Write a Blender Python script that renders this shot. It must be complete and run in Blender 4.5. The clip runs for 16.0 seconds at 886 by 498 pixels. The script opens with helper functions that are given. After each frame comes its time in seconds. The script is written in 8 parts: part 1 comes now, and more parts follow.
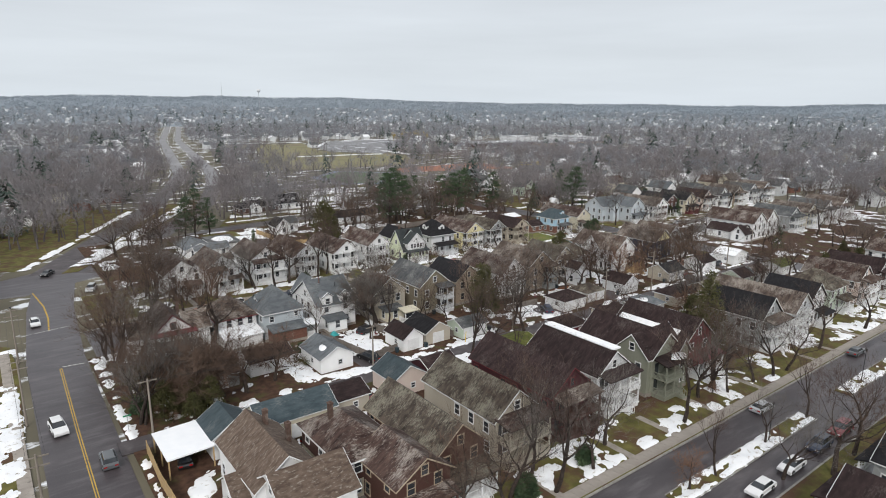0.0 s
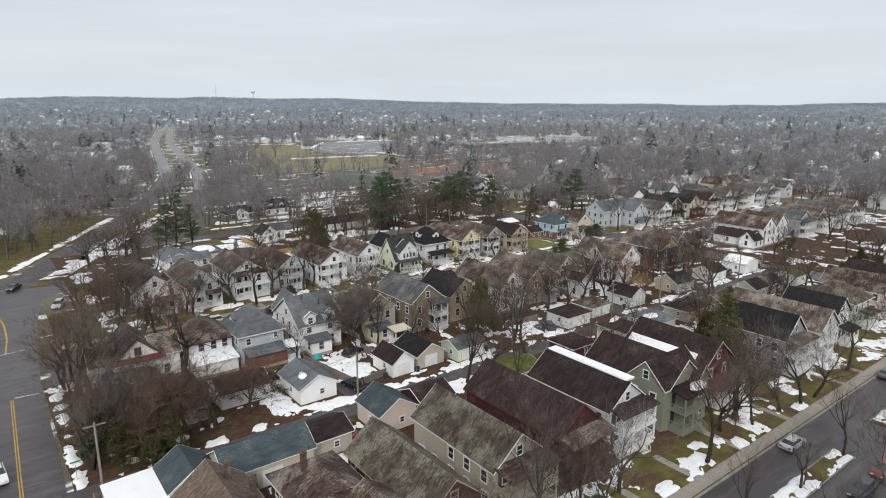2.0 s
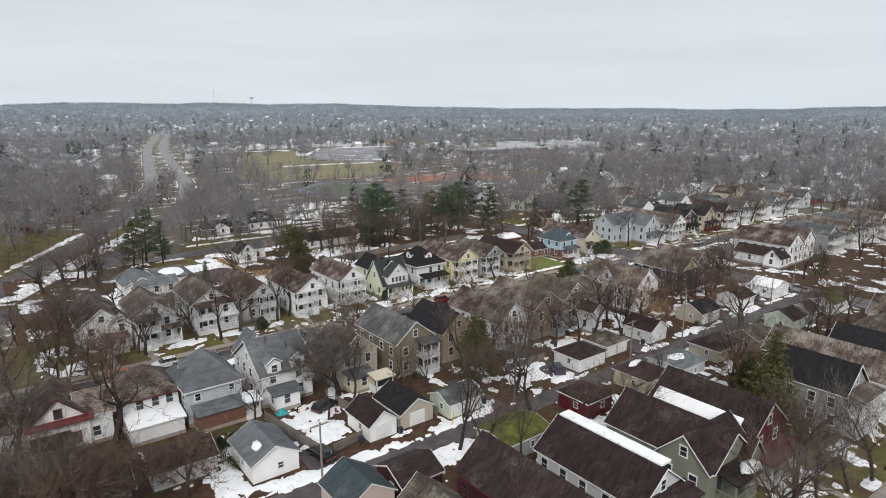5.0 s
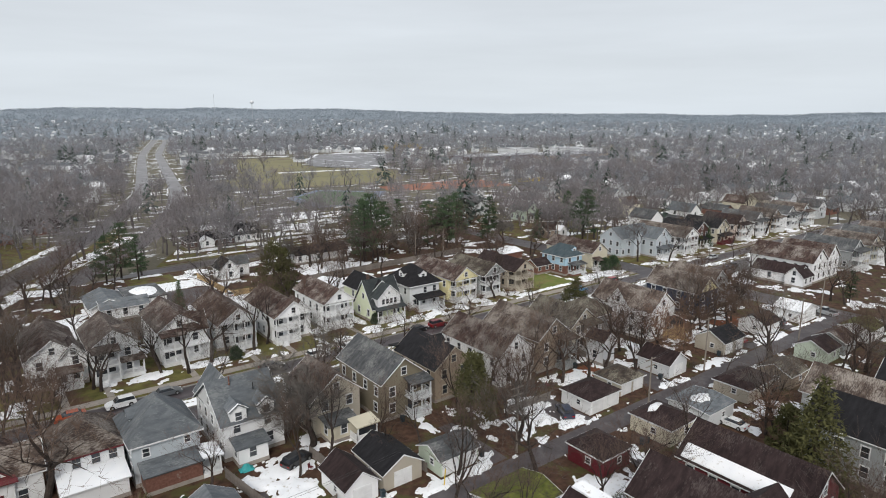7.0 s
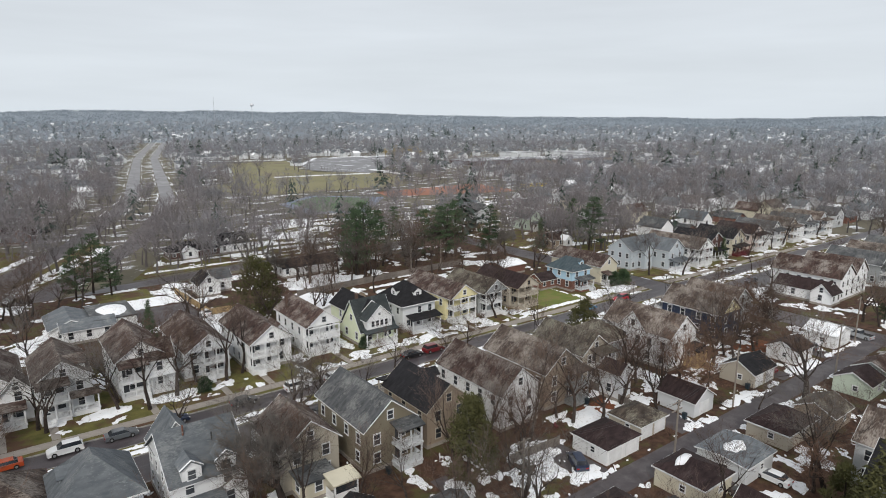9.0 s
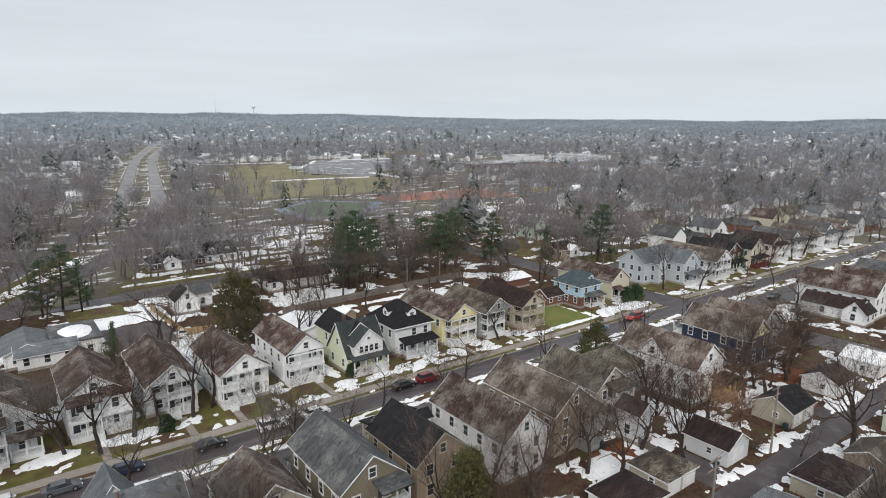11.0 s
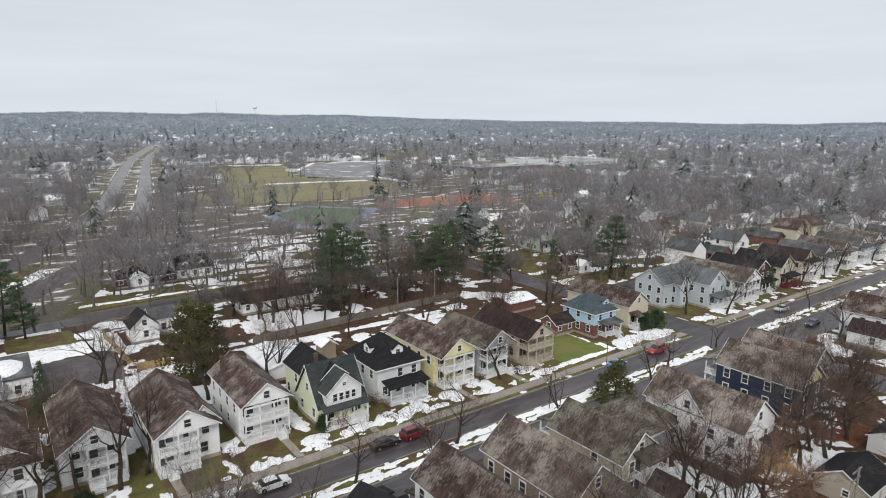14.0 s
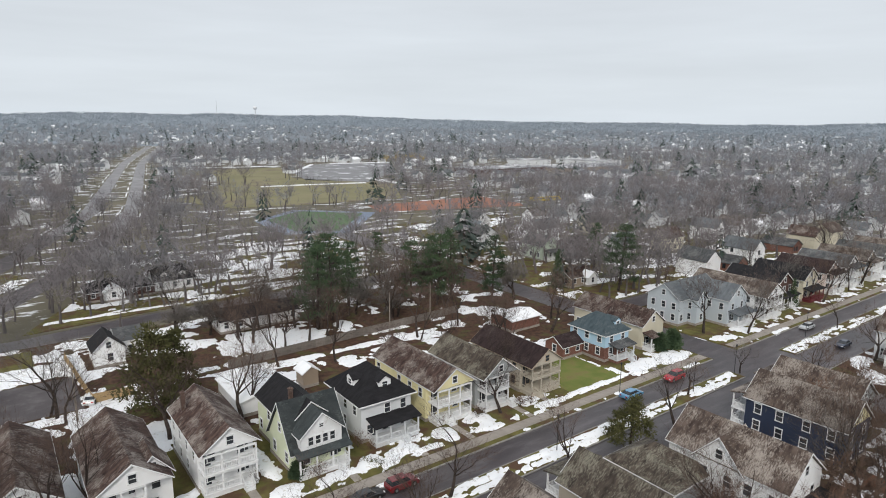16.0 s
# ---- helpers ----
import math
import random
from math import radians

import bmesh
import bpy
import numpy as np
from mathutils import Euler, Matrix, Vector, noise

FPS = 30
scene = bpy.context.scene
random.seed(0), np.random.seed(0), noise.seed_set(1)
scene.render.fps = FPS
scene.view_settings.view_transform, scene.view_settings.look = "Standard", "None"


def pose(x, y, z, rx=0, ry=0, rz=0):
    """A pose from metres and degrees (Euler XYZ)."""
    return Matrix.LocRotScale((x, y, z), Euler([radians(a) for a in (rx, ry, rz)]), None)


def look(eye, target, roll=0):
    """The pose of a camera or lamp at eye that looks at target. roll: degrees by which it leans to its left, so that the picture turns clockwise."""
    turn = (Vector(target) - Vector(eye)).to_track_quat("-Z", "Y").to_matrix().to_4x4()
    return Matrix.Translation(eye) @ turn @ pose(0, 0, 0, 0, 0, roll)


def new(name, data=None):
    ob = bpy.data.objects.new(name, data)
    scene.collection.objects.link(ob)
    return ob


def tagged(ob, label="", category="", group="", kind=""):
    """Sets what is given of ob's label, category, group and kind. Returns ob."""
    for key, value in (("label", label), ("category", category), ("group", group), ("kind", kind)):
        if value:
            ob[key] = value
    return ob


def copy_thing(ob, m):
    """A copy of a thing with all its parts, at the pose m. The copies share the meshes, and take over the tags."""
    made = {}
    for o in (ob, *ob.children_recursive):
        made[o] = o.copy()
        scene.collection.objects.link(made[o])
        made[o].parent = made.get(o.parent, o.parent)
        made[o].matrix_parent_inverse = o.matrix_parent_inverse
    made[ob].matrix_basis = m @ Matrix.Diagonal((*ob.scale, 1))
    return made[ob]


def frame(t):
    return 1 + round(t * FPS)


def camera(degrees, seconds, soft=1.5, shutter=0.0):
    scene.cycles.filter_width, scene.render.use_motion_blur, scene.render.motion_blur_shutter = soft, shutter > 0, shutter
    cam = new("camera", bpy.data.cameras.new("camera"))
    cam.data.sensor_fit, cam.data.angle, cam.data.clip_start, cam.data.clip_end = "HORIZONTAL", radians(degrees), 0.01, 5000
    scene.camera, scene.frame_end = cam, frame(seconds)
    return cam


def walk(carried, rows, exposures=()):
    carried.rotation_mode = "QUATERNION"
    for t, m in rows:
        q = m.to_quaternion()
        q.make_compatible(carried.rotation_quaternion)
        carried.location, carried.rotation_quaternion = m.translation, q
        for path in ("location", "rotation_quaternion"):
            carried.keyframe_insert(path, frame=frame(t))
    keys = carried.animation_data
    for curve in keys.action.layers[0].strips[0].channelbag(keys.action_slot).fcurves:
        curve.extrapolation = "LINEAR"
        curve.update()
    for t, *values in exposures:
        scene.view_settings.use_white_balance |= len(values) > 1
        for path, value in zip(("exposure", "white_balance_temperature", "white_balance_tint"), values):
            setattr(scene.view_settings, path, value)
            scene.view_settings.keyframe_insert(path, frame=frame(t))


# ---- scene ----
cam = camera(71.20, 16.0, soft=1.0)
PATH = [
    (0, (-0.00, -0.00, 46.80), (5.881, 7.764, 44.538), 0.35),
    (0.5, (1.63, 1.97, 46.89), (7.525, 9.719, 44.624), 0.30),
    (1, (3.34, 3.98, 46.95), (9.252, 11.729, 44.686), 0.24),
    (1.5, (5.22, 6.11, 46.97), (11.134, 13.846, 44.709), 0.19),
    (2, (7.26, 8.36, 46.97), (13.185, 16.096, 44.712), 0.13),
    (2.5, (9.47, 10.75, 46.98), (15.390, 18.483, 44.724), 0.09),
    (3, (11.74, 13.19, 47.04), (17.664, 20.928, 44.798), 0.05),
    (3.5, (14.00, 15.60, 47.18), (19.922, 23.345, 44.957), 0.02),
    (4, (16.22, 17.96, 47.31), (22.145, 25.707, 45.099), -0.01),
    (4.5, (18.43, 20.27, 47.34), (24.347, 28.023, 45.139), -0.04),
    (5, (20.69, 22.63, 47.35), (26.607, 30.382, 45.167), -0.05),
    (5.5, (23.07, 25.11, 47.45), (28.990, 32.867, 45.279), -0.04),
    (6, (25.52, 27.68, 47.56), (31.435, 35.447, 45.419), -0.01),
    (6.5, (27.95, 30.29, 47.63), (33.868, 38.070, 45.509), 0.00),
    (7, (30.35, 32.94, 47.65), (36.265, 40.723, 45.544), 0.02),
    (7.5, (32.71, 35.61, 47.63), (38.619, 43.396, 45.541), 0.03),
    (8, (35.02, 38.25, 47.61), (40.937, 46.042, 45.530), 0.06),
    (8.5, (37.32, 40.83, 47.60), (43.232, 48.625, 45.538), 0.08),
    (9, (39.62, 43.36, 47.64), (45.529, 51.163, 45.582), 0.11),
    (9.5, (41.95, 45.88, 47.70), (47.845, 53.692, 45.661), 0.14),
    (10, (44.26, 48.42, 47.75), (50.154, 56.242, 45.718), 0.16),
    (10.5, (46.55, 51.00, 47.73), (52.430, 58.826, 45.711), 0.16),
    (11, (48.82, 53.56, 47.71), (54.697, 61.392, 45.687), 0.17),
    (11.5, (51.10, 56.06, 47.72), (56.977, 63.896, 45.701), 0.21),
    (12, (53.37, 58.54, 47.76), (59.239, 66.383, 45.742), 0.28),
    (12.5, (55.60, 61.05, 47.80), (61.459, 68.898, 45.787), 0.35),
    (13, (57.83, 63.55, 47.86), (63.686, 71.402, 45.849), 0.40),
    (13.5, (60.12, 66.01, 47.94), (65.968, 73.868, 45.932), 0.42),
    (14, (62.44, 68.53, 47.99), (68.286, 76.398, 45.987), 0.43),
    (14.5, (64.76, 71.19, 47.98), (70.599, 79.064, 45.980), 0.44),
    (15, (67.03, 73.80, 47.99), (72.862, 81.671, 45.989), 0.45),
    (15.5, (69.22, 76.15, 48.09), (75.046, 84.027, 46.093), 0.46),
    (16, (71.36, 78.34, 48.25), (77.183, 86.223, 46.257), 0.47),
]
walk(cam, [(t, look(eye, target, roll)) for t, eye, target, roll in PATH])

# ---------------------------------------------------------------- light
SUN_EL, SUN_AZ = radians(35), radians(220)
world = bpy.data.worlds.new("sky")
scene.world = world
world.use_nodes = True
wn, wl = world.node_tree.nodes, world.node_tree.links
wn.clear()
w_out = wn.new("ShaderNodeOutputWorld")
w_bg = wn.new("ShaderNodeBackground")
w_sky = wn.new("ShaderNodeTexSky")
w_sky.sky_type, w_sky.sun_disc = "NISHITA", False
w_sky.sun_elevation, w_sky.sun_rotation = SUN_EL, SUN_AZ
w_sky.air_density, w_sky.dust_density = 1.0, 4.0
w_dim = wn.new("ShaderNodeMix")
w_dim.data_type, w_dim.blend_type = "RGBA", "MULTIPLY"
w_dim.inputs["Factor"].default_value = 1.0
w_dim.inputs["B"].default_value = (0.06, 0.06, 0.06, 1)
wl.new(w_sky.outputs[0], w_dim.inputs["A"])
# an overcast dome, brighter overhead than at the horizon, with faint cloud bands
w_co = wn.new("ShaderNodeTexCoord")
w_sep = wn.new("ShaderNodeSeparateXYZ")
wl.new(w_co.outputs["Generated"], w_sep.inputs[0])
w_ramp = wn.new("ShaderNodeValToRGB")
cr = w_ramp.color_ramp
cr.elements[0].position, cr.elements[0].color = 0.0, (0.75, 0.815, 0.875, 1)
cr.elements[1].position, cr.elements[1].color = 1.0, (0.9, 0.93, 0.965, 1)
for pos, col in ((0.05, (0.752, 0.812, 0.868, 1)), (0.16, (0.72, 0.771, 0.825, 1)), (0.45, (0.84, 0.872, 0.915, 1))):
    e = cr.elements.new(pos)
    e.color = col
wl.new(w_sep.outputs["Z"], w_ramp.inputs[0])
w_map = wn.new("ShaderNodeMapping")
w_map.inputs["Scale"].default_value = (1.6, 1.6, 14.0)
wl.new(w_co.outputs["Generated"], w_map.inputs[0])
w_noise = wn.new("ShaderNodeTexNoise")
w_noise.inputs["Scale"].default_value, w_noise.inputs["Detail"].default_value = 1.6, 5.0
wl.new(w_map.outputs[0], w_noise.inputs["Vector"])
w_cl = wn.new("ShaderNodeMapRange")
w_cl.inputs["From Min"].default_value, w_cl.inputs["From Max"].default_value = 0.3, 0.7
w_cl.inputs["To Min"].default_value, w_cl.inputs["To Max"].default_value = 0.95, 1.05
wl.new(w_noise.outputs[0], w_cl.inputs[0])
w_mul = wn.new("ShaderNodeMix")
w_mul.data_type, w_mul.blend_type = "RGBA", "MULTIPLY"
w_mul.inputs["Factor"].default_value = 1.0
wl.new(w_ramp.outputs[0], w_mul.inputs["A"])
wl.new(w_cl.outputs[0], w_mul.inputs["B"])
w_mix = wn.new("ShaderNodeMix")
w_mix.data_type = "RGBA"
w_mix.inputs["Factor"].default_value = 0.94
wl.new(w_dim.outputs["Result"], w_mix.inputs["A"])
wl.new(w_mul.outputs["Result"], w_mix.inputs["B"])
wl.new(w_mix.outputs["Result"], w_bg.inputs["Color"])
w_bg.inputs["Strength"].default_value = 1.0
wl.new(w_bg.outputs[0], w_out.inputs[0])

sun_data = bpy.data.lights.new("sun", "SUN")
sun_data.energy, sun_data.angle, sun_data.color = 2.15, radians(18), (1.0, 0.95, 0.885)
sun = new("sun", sun_data)
sun.matrix_world = look((-80, -95, 86), (0, 0, 0))

# ---------------------------------------------------------------- materials
MATS = {}


def surf(name, c1, c2, scale=2.0, rough=0.85, bump=0.15, c3=None, thr=0.62, stretch=(1, 1, 1), metal=0.0, fine=24.0,
         spot=1.2, vary=0.12, wave=0.0, soft=0.06, spec=0.3, patch=0.0):
    """A surface of two mixed tones, with spots of a third, fine relief and, with wave, level boards of that height."""
    m = bpy.data.materials.new(name)
    m.use_nodes = True
    n, l = m.node_tree.nodes, m.node_tree.links
    p = n["Principled BSDF"]
    p.inputs["Roughness"].default_value, p.inputs["Metallic"].default_value = rough, metal
    p.inputs["Specular IOR Level"].default_value = spec
    co, mp = n.new("ShaderNodeTexCoord"), n.new("ShaderNodeMapping")
    mp.inputs["Scale"].default_value = stretch
    l.new(co.outputs["Object"], mp.inputs[0])
    a, ramp = n.new("ShaderNodeTexNoise"), n.new("ShaderNodeValToRGB")
    a.inputs["Scale"].default_value, a.inputs["Detail"].default_value = scale, 6.0
    l.new(mp.outputs[0], a.inputs["Vector"])
    ramp.color_ramp.elements[0].position, ramp.color_ramp.elements[1].position = 0.32, 0.68
    ramp.color_ramp.elements[0].color, ramp.color_ramp.elements[1].color = (*c1, 1), (*c2, 1)
    l.new(a.outputs[0], ramp.inputs[0])
    col = ramp.outputs[0]
    if c3:
        b, r2, mx = n.new("ShaderNodeTexNoise"), n.new("ShaderNodeMapRange"), n.new("ShaderNodeMix")
        b.inputs["Scale"].default_value, b.inputs["Detail"].default_value = spot, 8.0
        b.inputs["Roughness"].default_value = 0.62
        l.new(mp.outputs[0], b.inputs["Vector"])
        r2.inputs["From Min"].default_value, r2.inputs["From Max"].default_value = thr - soft, thr + soft
        if patch:
            big, add = n.new("ShaderNodeTexNoise"), n.new("ShaderNodeMath")
            big.inputs["Scale"].default_value, big.inputs["Detail"].default_value = 0.35, 3.0
            l.new(co.outputs["Object"], big.inputs["Vector"])
            add.operation = "MULTIPLY_ADD"
            add.inputs[1].default_value = patch
            l.new(big.outputs[0], add.inputs[0])
            l.new(b.outputs[0], add.inputs[2])
            l.new(add.outputs[0], r2.inputs[0])
            r2.inputs["From Min"].default_value += patch * 0.5
            r2.inputs["From Max"].default_value += patch * 0.5
        else:
            l.new(b.outputs[0], r2.inputs[0])
        mx.data_type = "RGBA"
        mx.inputs["B"].default_value = (*c3, 1)
        l.new(r2.outputs[0], mx.inputs["Factor"])
        l.new(col, mx.inputs["A"])
        col = mx.outputs["Result"]
    if vary:
        info, mr, hs = n.new("ShaderNodeObjectInfo"), n.new("ShaderNodeMapRange"), n.new("ShaderNodeHueSaturation")
        mr.inputs["To Min"].default_value, mr.inputs["To Max"].default_value = 1 - vary, 1 + vary
        l.new(info.outputs["Random"], mr.inputs[0])
        l.new(mr.outputs[0], hs.inputs["Value"])
        l.new(col, hs.inputs["Color"])
        col = hs.outputs[0]
    l.new(col, p.inputs["Base Color"])
    f, bp = n.new("ShaderNodeTexNoise"), n.new("ShaderNodeBump")
    f.inputs["Scale"].default_value, f.inputs["Detail"].default_value = fine, 4.0
    l.new(mp.outputs[0], f.inputs["Vector"])
    bp.inputs["Strength"].default_value, bp.inputs["Distance"].default_value = bump, 0.05
    if wave:
        wv, ad = n.new("ShaderNodeTexWave"), n.new("ShaderNodeMath")
        wv.bands_direction, wv.wave_profile = "Z", "SAW"
        wv.inputs["Scale"].default_value = 0.314 / wave
        l.new(co.outputs["Object"], wv.inputs["Vector"])
        ad.operation = "MULTIPLY_ADD"
        ad.inputs[1].default_value = 0.3
        l.new(f.outputs[0], ad.inputs[0])
        l.new(wv.outputs["Fac"], ad.inputs[2])
        l.new(ad.outputs[0], bp.inputs["Height"])
    else:
        l.new(f.outputs[0], bp.inputs["Height"])
    l.new(bp.outputs[0], p.inputs["Normal"])
    MATS[name] = m
    return m


def siding(name, c, dirt=(0.3, 0.28, 0.24)):
    d = tuple(v * 0.92 for v in c)
    return surf(name, c, d, 0.5, 0.6, 0.5, dirt, 0.78, (1, 1, 0.5), wave=0.14, vary=0.05, spot=0.9, soft=0.12)


def roofing(name, c1, c2, streak=None, thr=0.6, stretch=(0.8, 2.2, 0.9), spot=2.8, soft=0.12):
    return surf(name, c1, c2, 0.8, 0.9, 0.9, streak, thr, stretch, fine=9, spot=spot, vary=0.15, soft=soft, wave=0.16, patch=0.95)


ROOF_BROWN = roofing("weathered_brown_shingle", (0.022, 0.0112, 0.0095), (0.085, 0.053, 0.044), (0.25, 0.222, 0.2), 0.59)
ROOF_MOSS = roofing("mossy_grey_shingle", (0.028, 0.0215, 0.0175), (0.09, 0.072, 0.058), (0.2, 0.188, 0.15), 0.575)
ROOF_DARK = roofing("dark_brown_shingle", (0.0165, 0.0095, 0.0098), (0.039, 0.0242, 0.0243), (0.082, 0.066, 0.062), 0.69)
ROOF_BLACK = roofing("black_shingle", (0.009, 0.0088, 0.0105), (0.02, 0.0195, 0.0225))
ROOF_GREY = roofing("grey_slate_shingle", (0.085, 0.097, 0.108), (0.14, 0.152, 0.165), (0.2, 0.21, 0.215), 0.64)
ROOF_SLATE = roofing("dark_slate_shingle", (0.044, 0.047, 0.05), (0.094, 0.098, 0.103), (0.18, 0.182, 0.18), 0.6)
ROOF_PALE = roofing("lichened_pale_shingle", (0.033, 0.022, 0.0185), (0.108, 0.081, 0.067), (0.275, 0.243, 0.215), 0.56)
ROOF_TEAL = roofing("dark_teal_grey_shingle", (0.03, 0.037, 0.039), (0.052, 0.06, 0.062), (0.085, 0.095, 0.095), 0.66)
ROOF_BLUE = roofing("blue_grey_shingle", (0.035, 0.052, 0.062), (0.062, 0.084, 0.095), (0.11, 0.125, 0.13), 0.62)
ROOF_GREEN = roofing("moss_covered_roof", (0.05, 0.06, 0.012), (0.13, 0.14, 0.03), (0.05, 0.04, 0.03), 0.6, (1, 1, 1))
ROOF_TAN = surf("tan_ribbed_shingle", (0.07, 0.048, 0.037), (0.14, 0.103, 0.08), 1.2, 0.9, 0.8, (0.22, 0.19, 0.162), 0.6, (0.8, 2.2, 0.8), wave=0.3, soft=0.06, spot=2.2)
ROOF_SNOW = surf("snow_covered_roof", (0.78, 0.8, 0.83), (0.84, 0.85, 0.87), 0.6, 0.7, 0.2, vary=0)
WHITE = siding("white_clapboard", (0.82, 0.83, 0.84))
CREAM = siding("cream_clapboard", (0.62, 0.58, 0.46))
GREYW = siding("grey_clapboard", (0.33, 0.35, 0.355))
PALEGREY = siding("pale_grey_clapboard", (0.64, 0.66, 0.68))
OLIVE = siding("olive_brown_clapboard", (0.21, 0.185, 0.135))
TAN = siding("tan_clapboard", (0.3, 0.24, 0.185))
BEIGE = siding("beige_clapboard", (0.46, 0.42, 0.35))
DARKRED = siding("dark_red_clapboard", (0.062, 0.02, 0.026))
REDW = siding("barn_red_board", (0.14, 0.02, 0.028))
BROWNW = siding("brown_shingle_wall", (0.085, 0.042, 0.035))
SAGE = siding("sage_grey_clapboard", (0.25, 0.26, 0.21))
YELLOW = siding("pale_yellow_clapboard", (0.74, 0.68, 0.4))
LIME = siding("pale_green_clapboard", (0.7, 0.75, 0.56))
MINT = siding("mint_green_clapboard", (0.52, 0.6, 0.5))
NAVY = siding("dark_blue_clapboard", (0.028, 0.04, 0.075))
SKYBLUE = siding("light_blue_clapboard", (0.4, 0.58, 0.72))
PINKISH = siding("pale_pink_clapboard", (0.68, 0.58, 0.53))
BLUEGREY = siding("blue_grey_clapboard", (0.5, 0.55, 0.59))
BRICK = surf("red_brick", (0.14, 0.066, 0.05), (0.21, 0.105, 0.08), 3, 0.9, 0.5, (0.27, 0.22, 0.19), 0.66, wave=0.08, vary=0.08)
OLD_BRICK = surf("sooty_old_brick", (0.085, 0.055, 0.045), (0.15, 0.1, 0.082), 3, 0.9, 0.5, (0.22, 0.19, 0.17), 0.62, wave=0.08, vary=0.12)
TRIM = surf("white_trim_paint", (0.74, 0.75, 0.76), (0.64, 0.65, 0.66), 1, 0.55, 0.1, (0.45, 0.43, 0.4), 0.66, vary=0.06)
TRIM_RED = surf("dark_red_trim_paint", (0.13, 0.025, 0.03), (0.1, 0.02, 0.025), 1, 0.55, 0.1, vary=0.04)
TRIM_TAN = surf("tan_trim_paint", (0.4, 0.33, 0.25), (0.33, 0.27, 0.2), 1, 0.6, 0.1, vary=0.04)
GLASS = surf("window_glass", (0.02, 0.024, 0.03), (0.045, 0.05, 0.058), 0.7, 0.08, 0.0, vary=0.3, spec=0.6)
ASPHALT = surf("wet_asphalt", (0.041, 0.0345, 0.0385), (0.07, 0.06, 0.065), 0.25, 0.36, 0.1, (0.106, 0.094, 0.1), 0.6, (0.35, 1.5, 1), vary=0, spot=0.45, soft=0.1, fine=30, spec=0.42)
ASPHALT_DRY = surf("grey_asphalt", (0.054, 0.0465, 0.0495), (0.086, 0.075, 0.079), 0.25, 0.6, 0.12, (0.122, 0.11, 0.113), 0.6, vary=0, spot=0.4, soft=0.12, spec=0.3)
CONCRETE = surf("sidewalk_concrete", (0.25, 0.222, 0.198), (0.33, 0.3, 0.268), 0.8, 0.85, 0.2, (0.19, 0.168, 0.148), 0.62, vary=0.06, spot=1.5)
KERB = surf("kerb_stone", (0.2, 0.195, 0.185), (0.3, 0.29, 0.27), 1.2, 0.85, 0.2, vary=0)
LAWN = surf("winter_lawn", (0.07, 0.071, 0.018), (0.145, 0.128, 0.04), 0.5, 0.95, 0.7, (0.085, 0.048, 0.029), 0.53, vary=0, spot=0.22, soft=0.07, fine=9)
YARD = surf("leafy_yard", (0.039, 0.0195, 0.013), (0.094, 0.051, 0.032), 0.9, 0.95, 0.8, (0.07, 0.066, 0.022), 0.57, vary=0, spot=0.25, soft=0.06, fine=7)
GREENLAWN = surf("green_lawn", (0.105, 0.135, 0.03), (0.17, 0.18, 0.05), 0.3, 0.95, 0.5, (0.16, 0.13, 0.055), 0.6, vary=0, spot=0.3, soft=0.1, fine=9)
FAR_LAND = surf("far_land", (0.092, 0.083, 0.06), (0.15, 0.134, 0.098), 0.03, 0.95, 0.3, (0.7, 0.72, 0.75), 0.58, (0.7, 1.4, 1), vary=0, spot=0.09, soft=0.025, fine=2)
FIELD = surf("playing_field_grass", (0.16, 0.152, 0.083), (0.24, 0.218, 0.125), 0.03, 0.95, 0.3, (0.15, 0.122, 0.09), 0.6, vary=0, spot=0.03, soft=0.06, fine=2)
TURF = surf("green_turf", (0.07, 0.125, 0.058), (0.1, 0.16, 0.08), 0.05, 0.95, 0.2, vary=0, fine=2)
TRACK_RED = surf("red_track", (0.27, 0.12, 0.085), (0.33, 0.16, 0.11), 0.05, 0.9, 0.2, vary=0, fine=2)
TRACK_BLUE = surf("blue_track", (0.16, 0.2, 0.27), (0.2, 0.24, 0.31), 0.05, 0.9, 0.2, (0.4, 0.42, 0.45), 0.6, vary=0, spot=0.1, fine=2)
SNOW = surf("old_snow", (0.78, 0.8, 0.83), (0.86, 0.87, 0.89), 0.5, 0.65, 0.4, (0.48, 0.45, 0.41), 0.63, vary=0, spot=1.6, soft=0.05, fine=6)
BARK = surf("grey_brown_bark", (0.022, 0.016, 0.0135), (0.065, 0.05, 0.043), 3, 0.95, 0.6, vary=0.35)
TWIG = surf("bare_twigs", (0.07, 0.047, 0.038), (0.128, 0.092, 0.078), 0.6, 0.95, 0.0, vary=0.35)
TWIG_BROWN = surf("brown_twigs", (0.075, 0.048, 0.036), (0.132, 0.092, 0.07), 0.6, 0.95, 0.0, vary=0.3)
TWIG_RED = surf("reddish_twigs", (0.12, 0.07, 0.048), (0.19, 0.12, 0.086), 0.6, 0.95, 0.0, vary=0.25)
TWIG_GREY = surf("grey_twigs", (0.105, 0.094, 0.086), (0.17, 0.155, 0.142), 0.6, 0.95, 0.0, vary=0.25)
NEEDLE = surf("pine_needles", (0.03, 0.056, 0.028), (0.07, 0.105, 0.052), 0.8, 0.9, 0.0, vary=0.25)
NEEDLE_OLIVE = surf("olive_needles", (0.044, 0.045, 0.016), (0.08, 0.079, 0.03), 0.8, 0.9, 0.0, vary=0.2)
WILLOW = surf("yellow_willow_twigs", (0.3, 0.22, 0.07), (0.38, 0.29, 0.11), 0.6, 0.95, 0.0, vary=0.1)
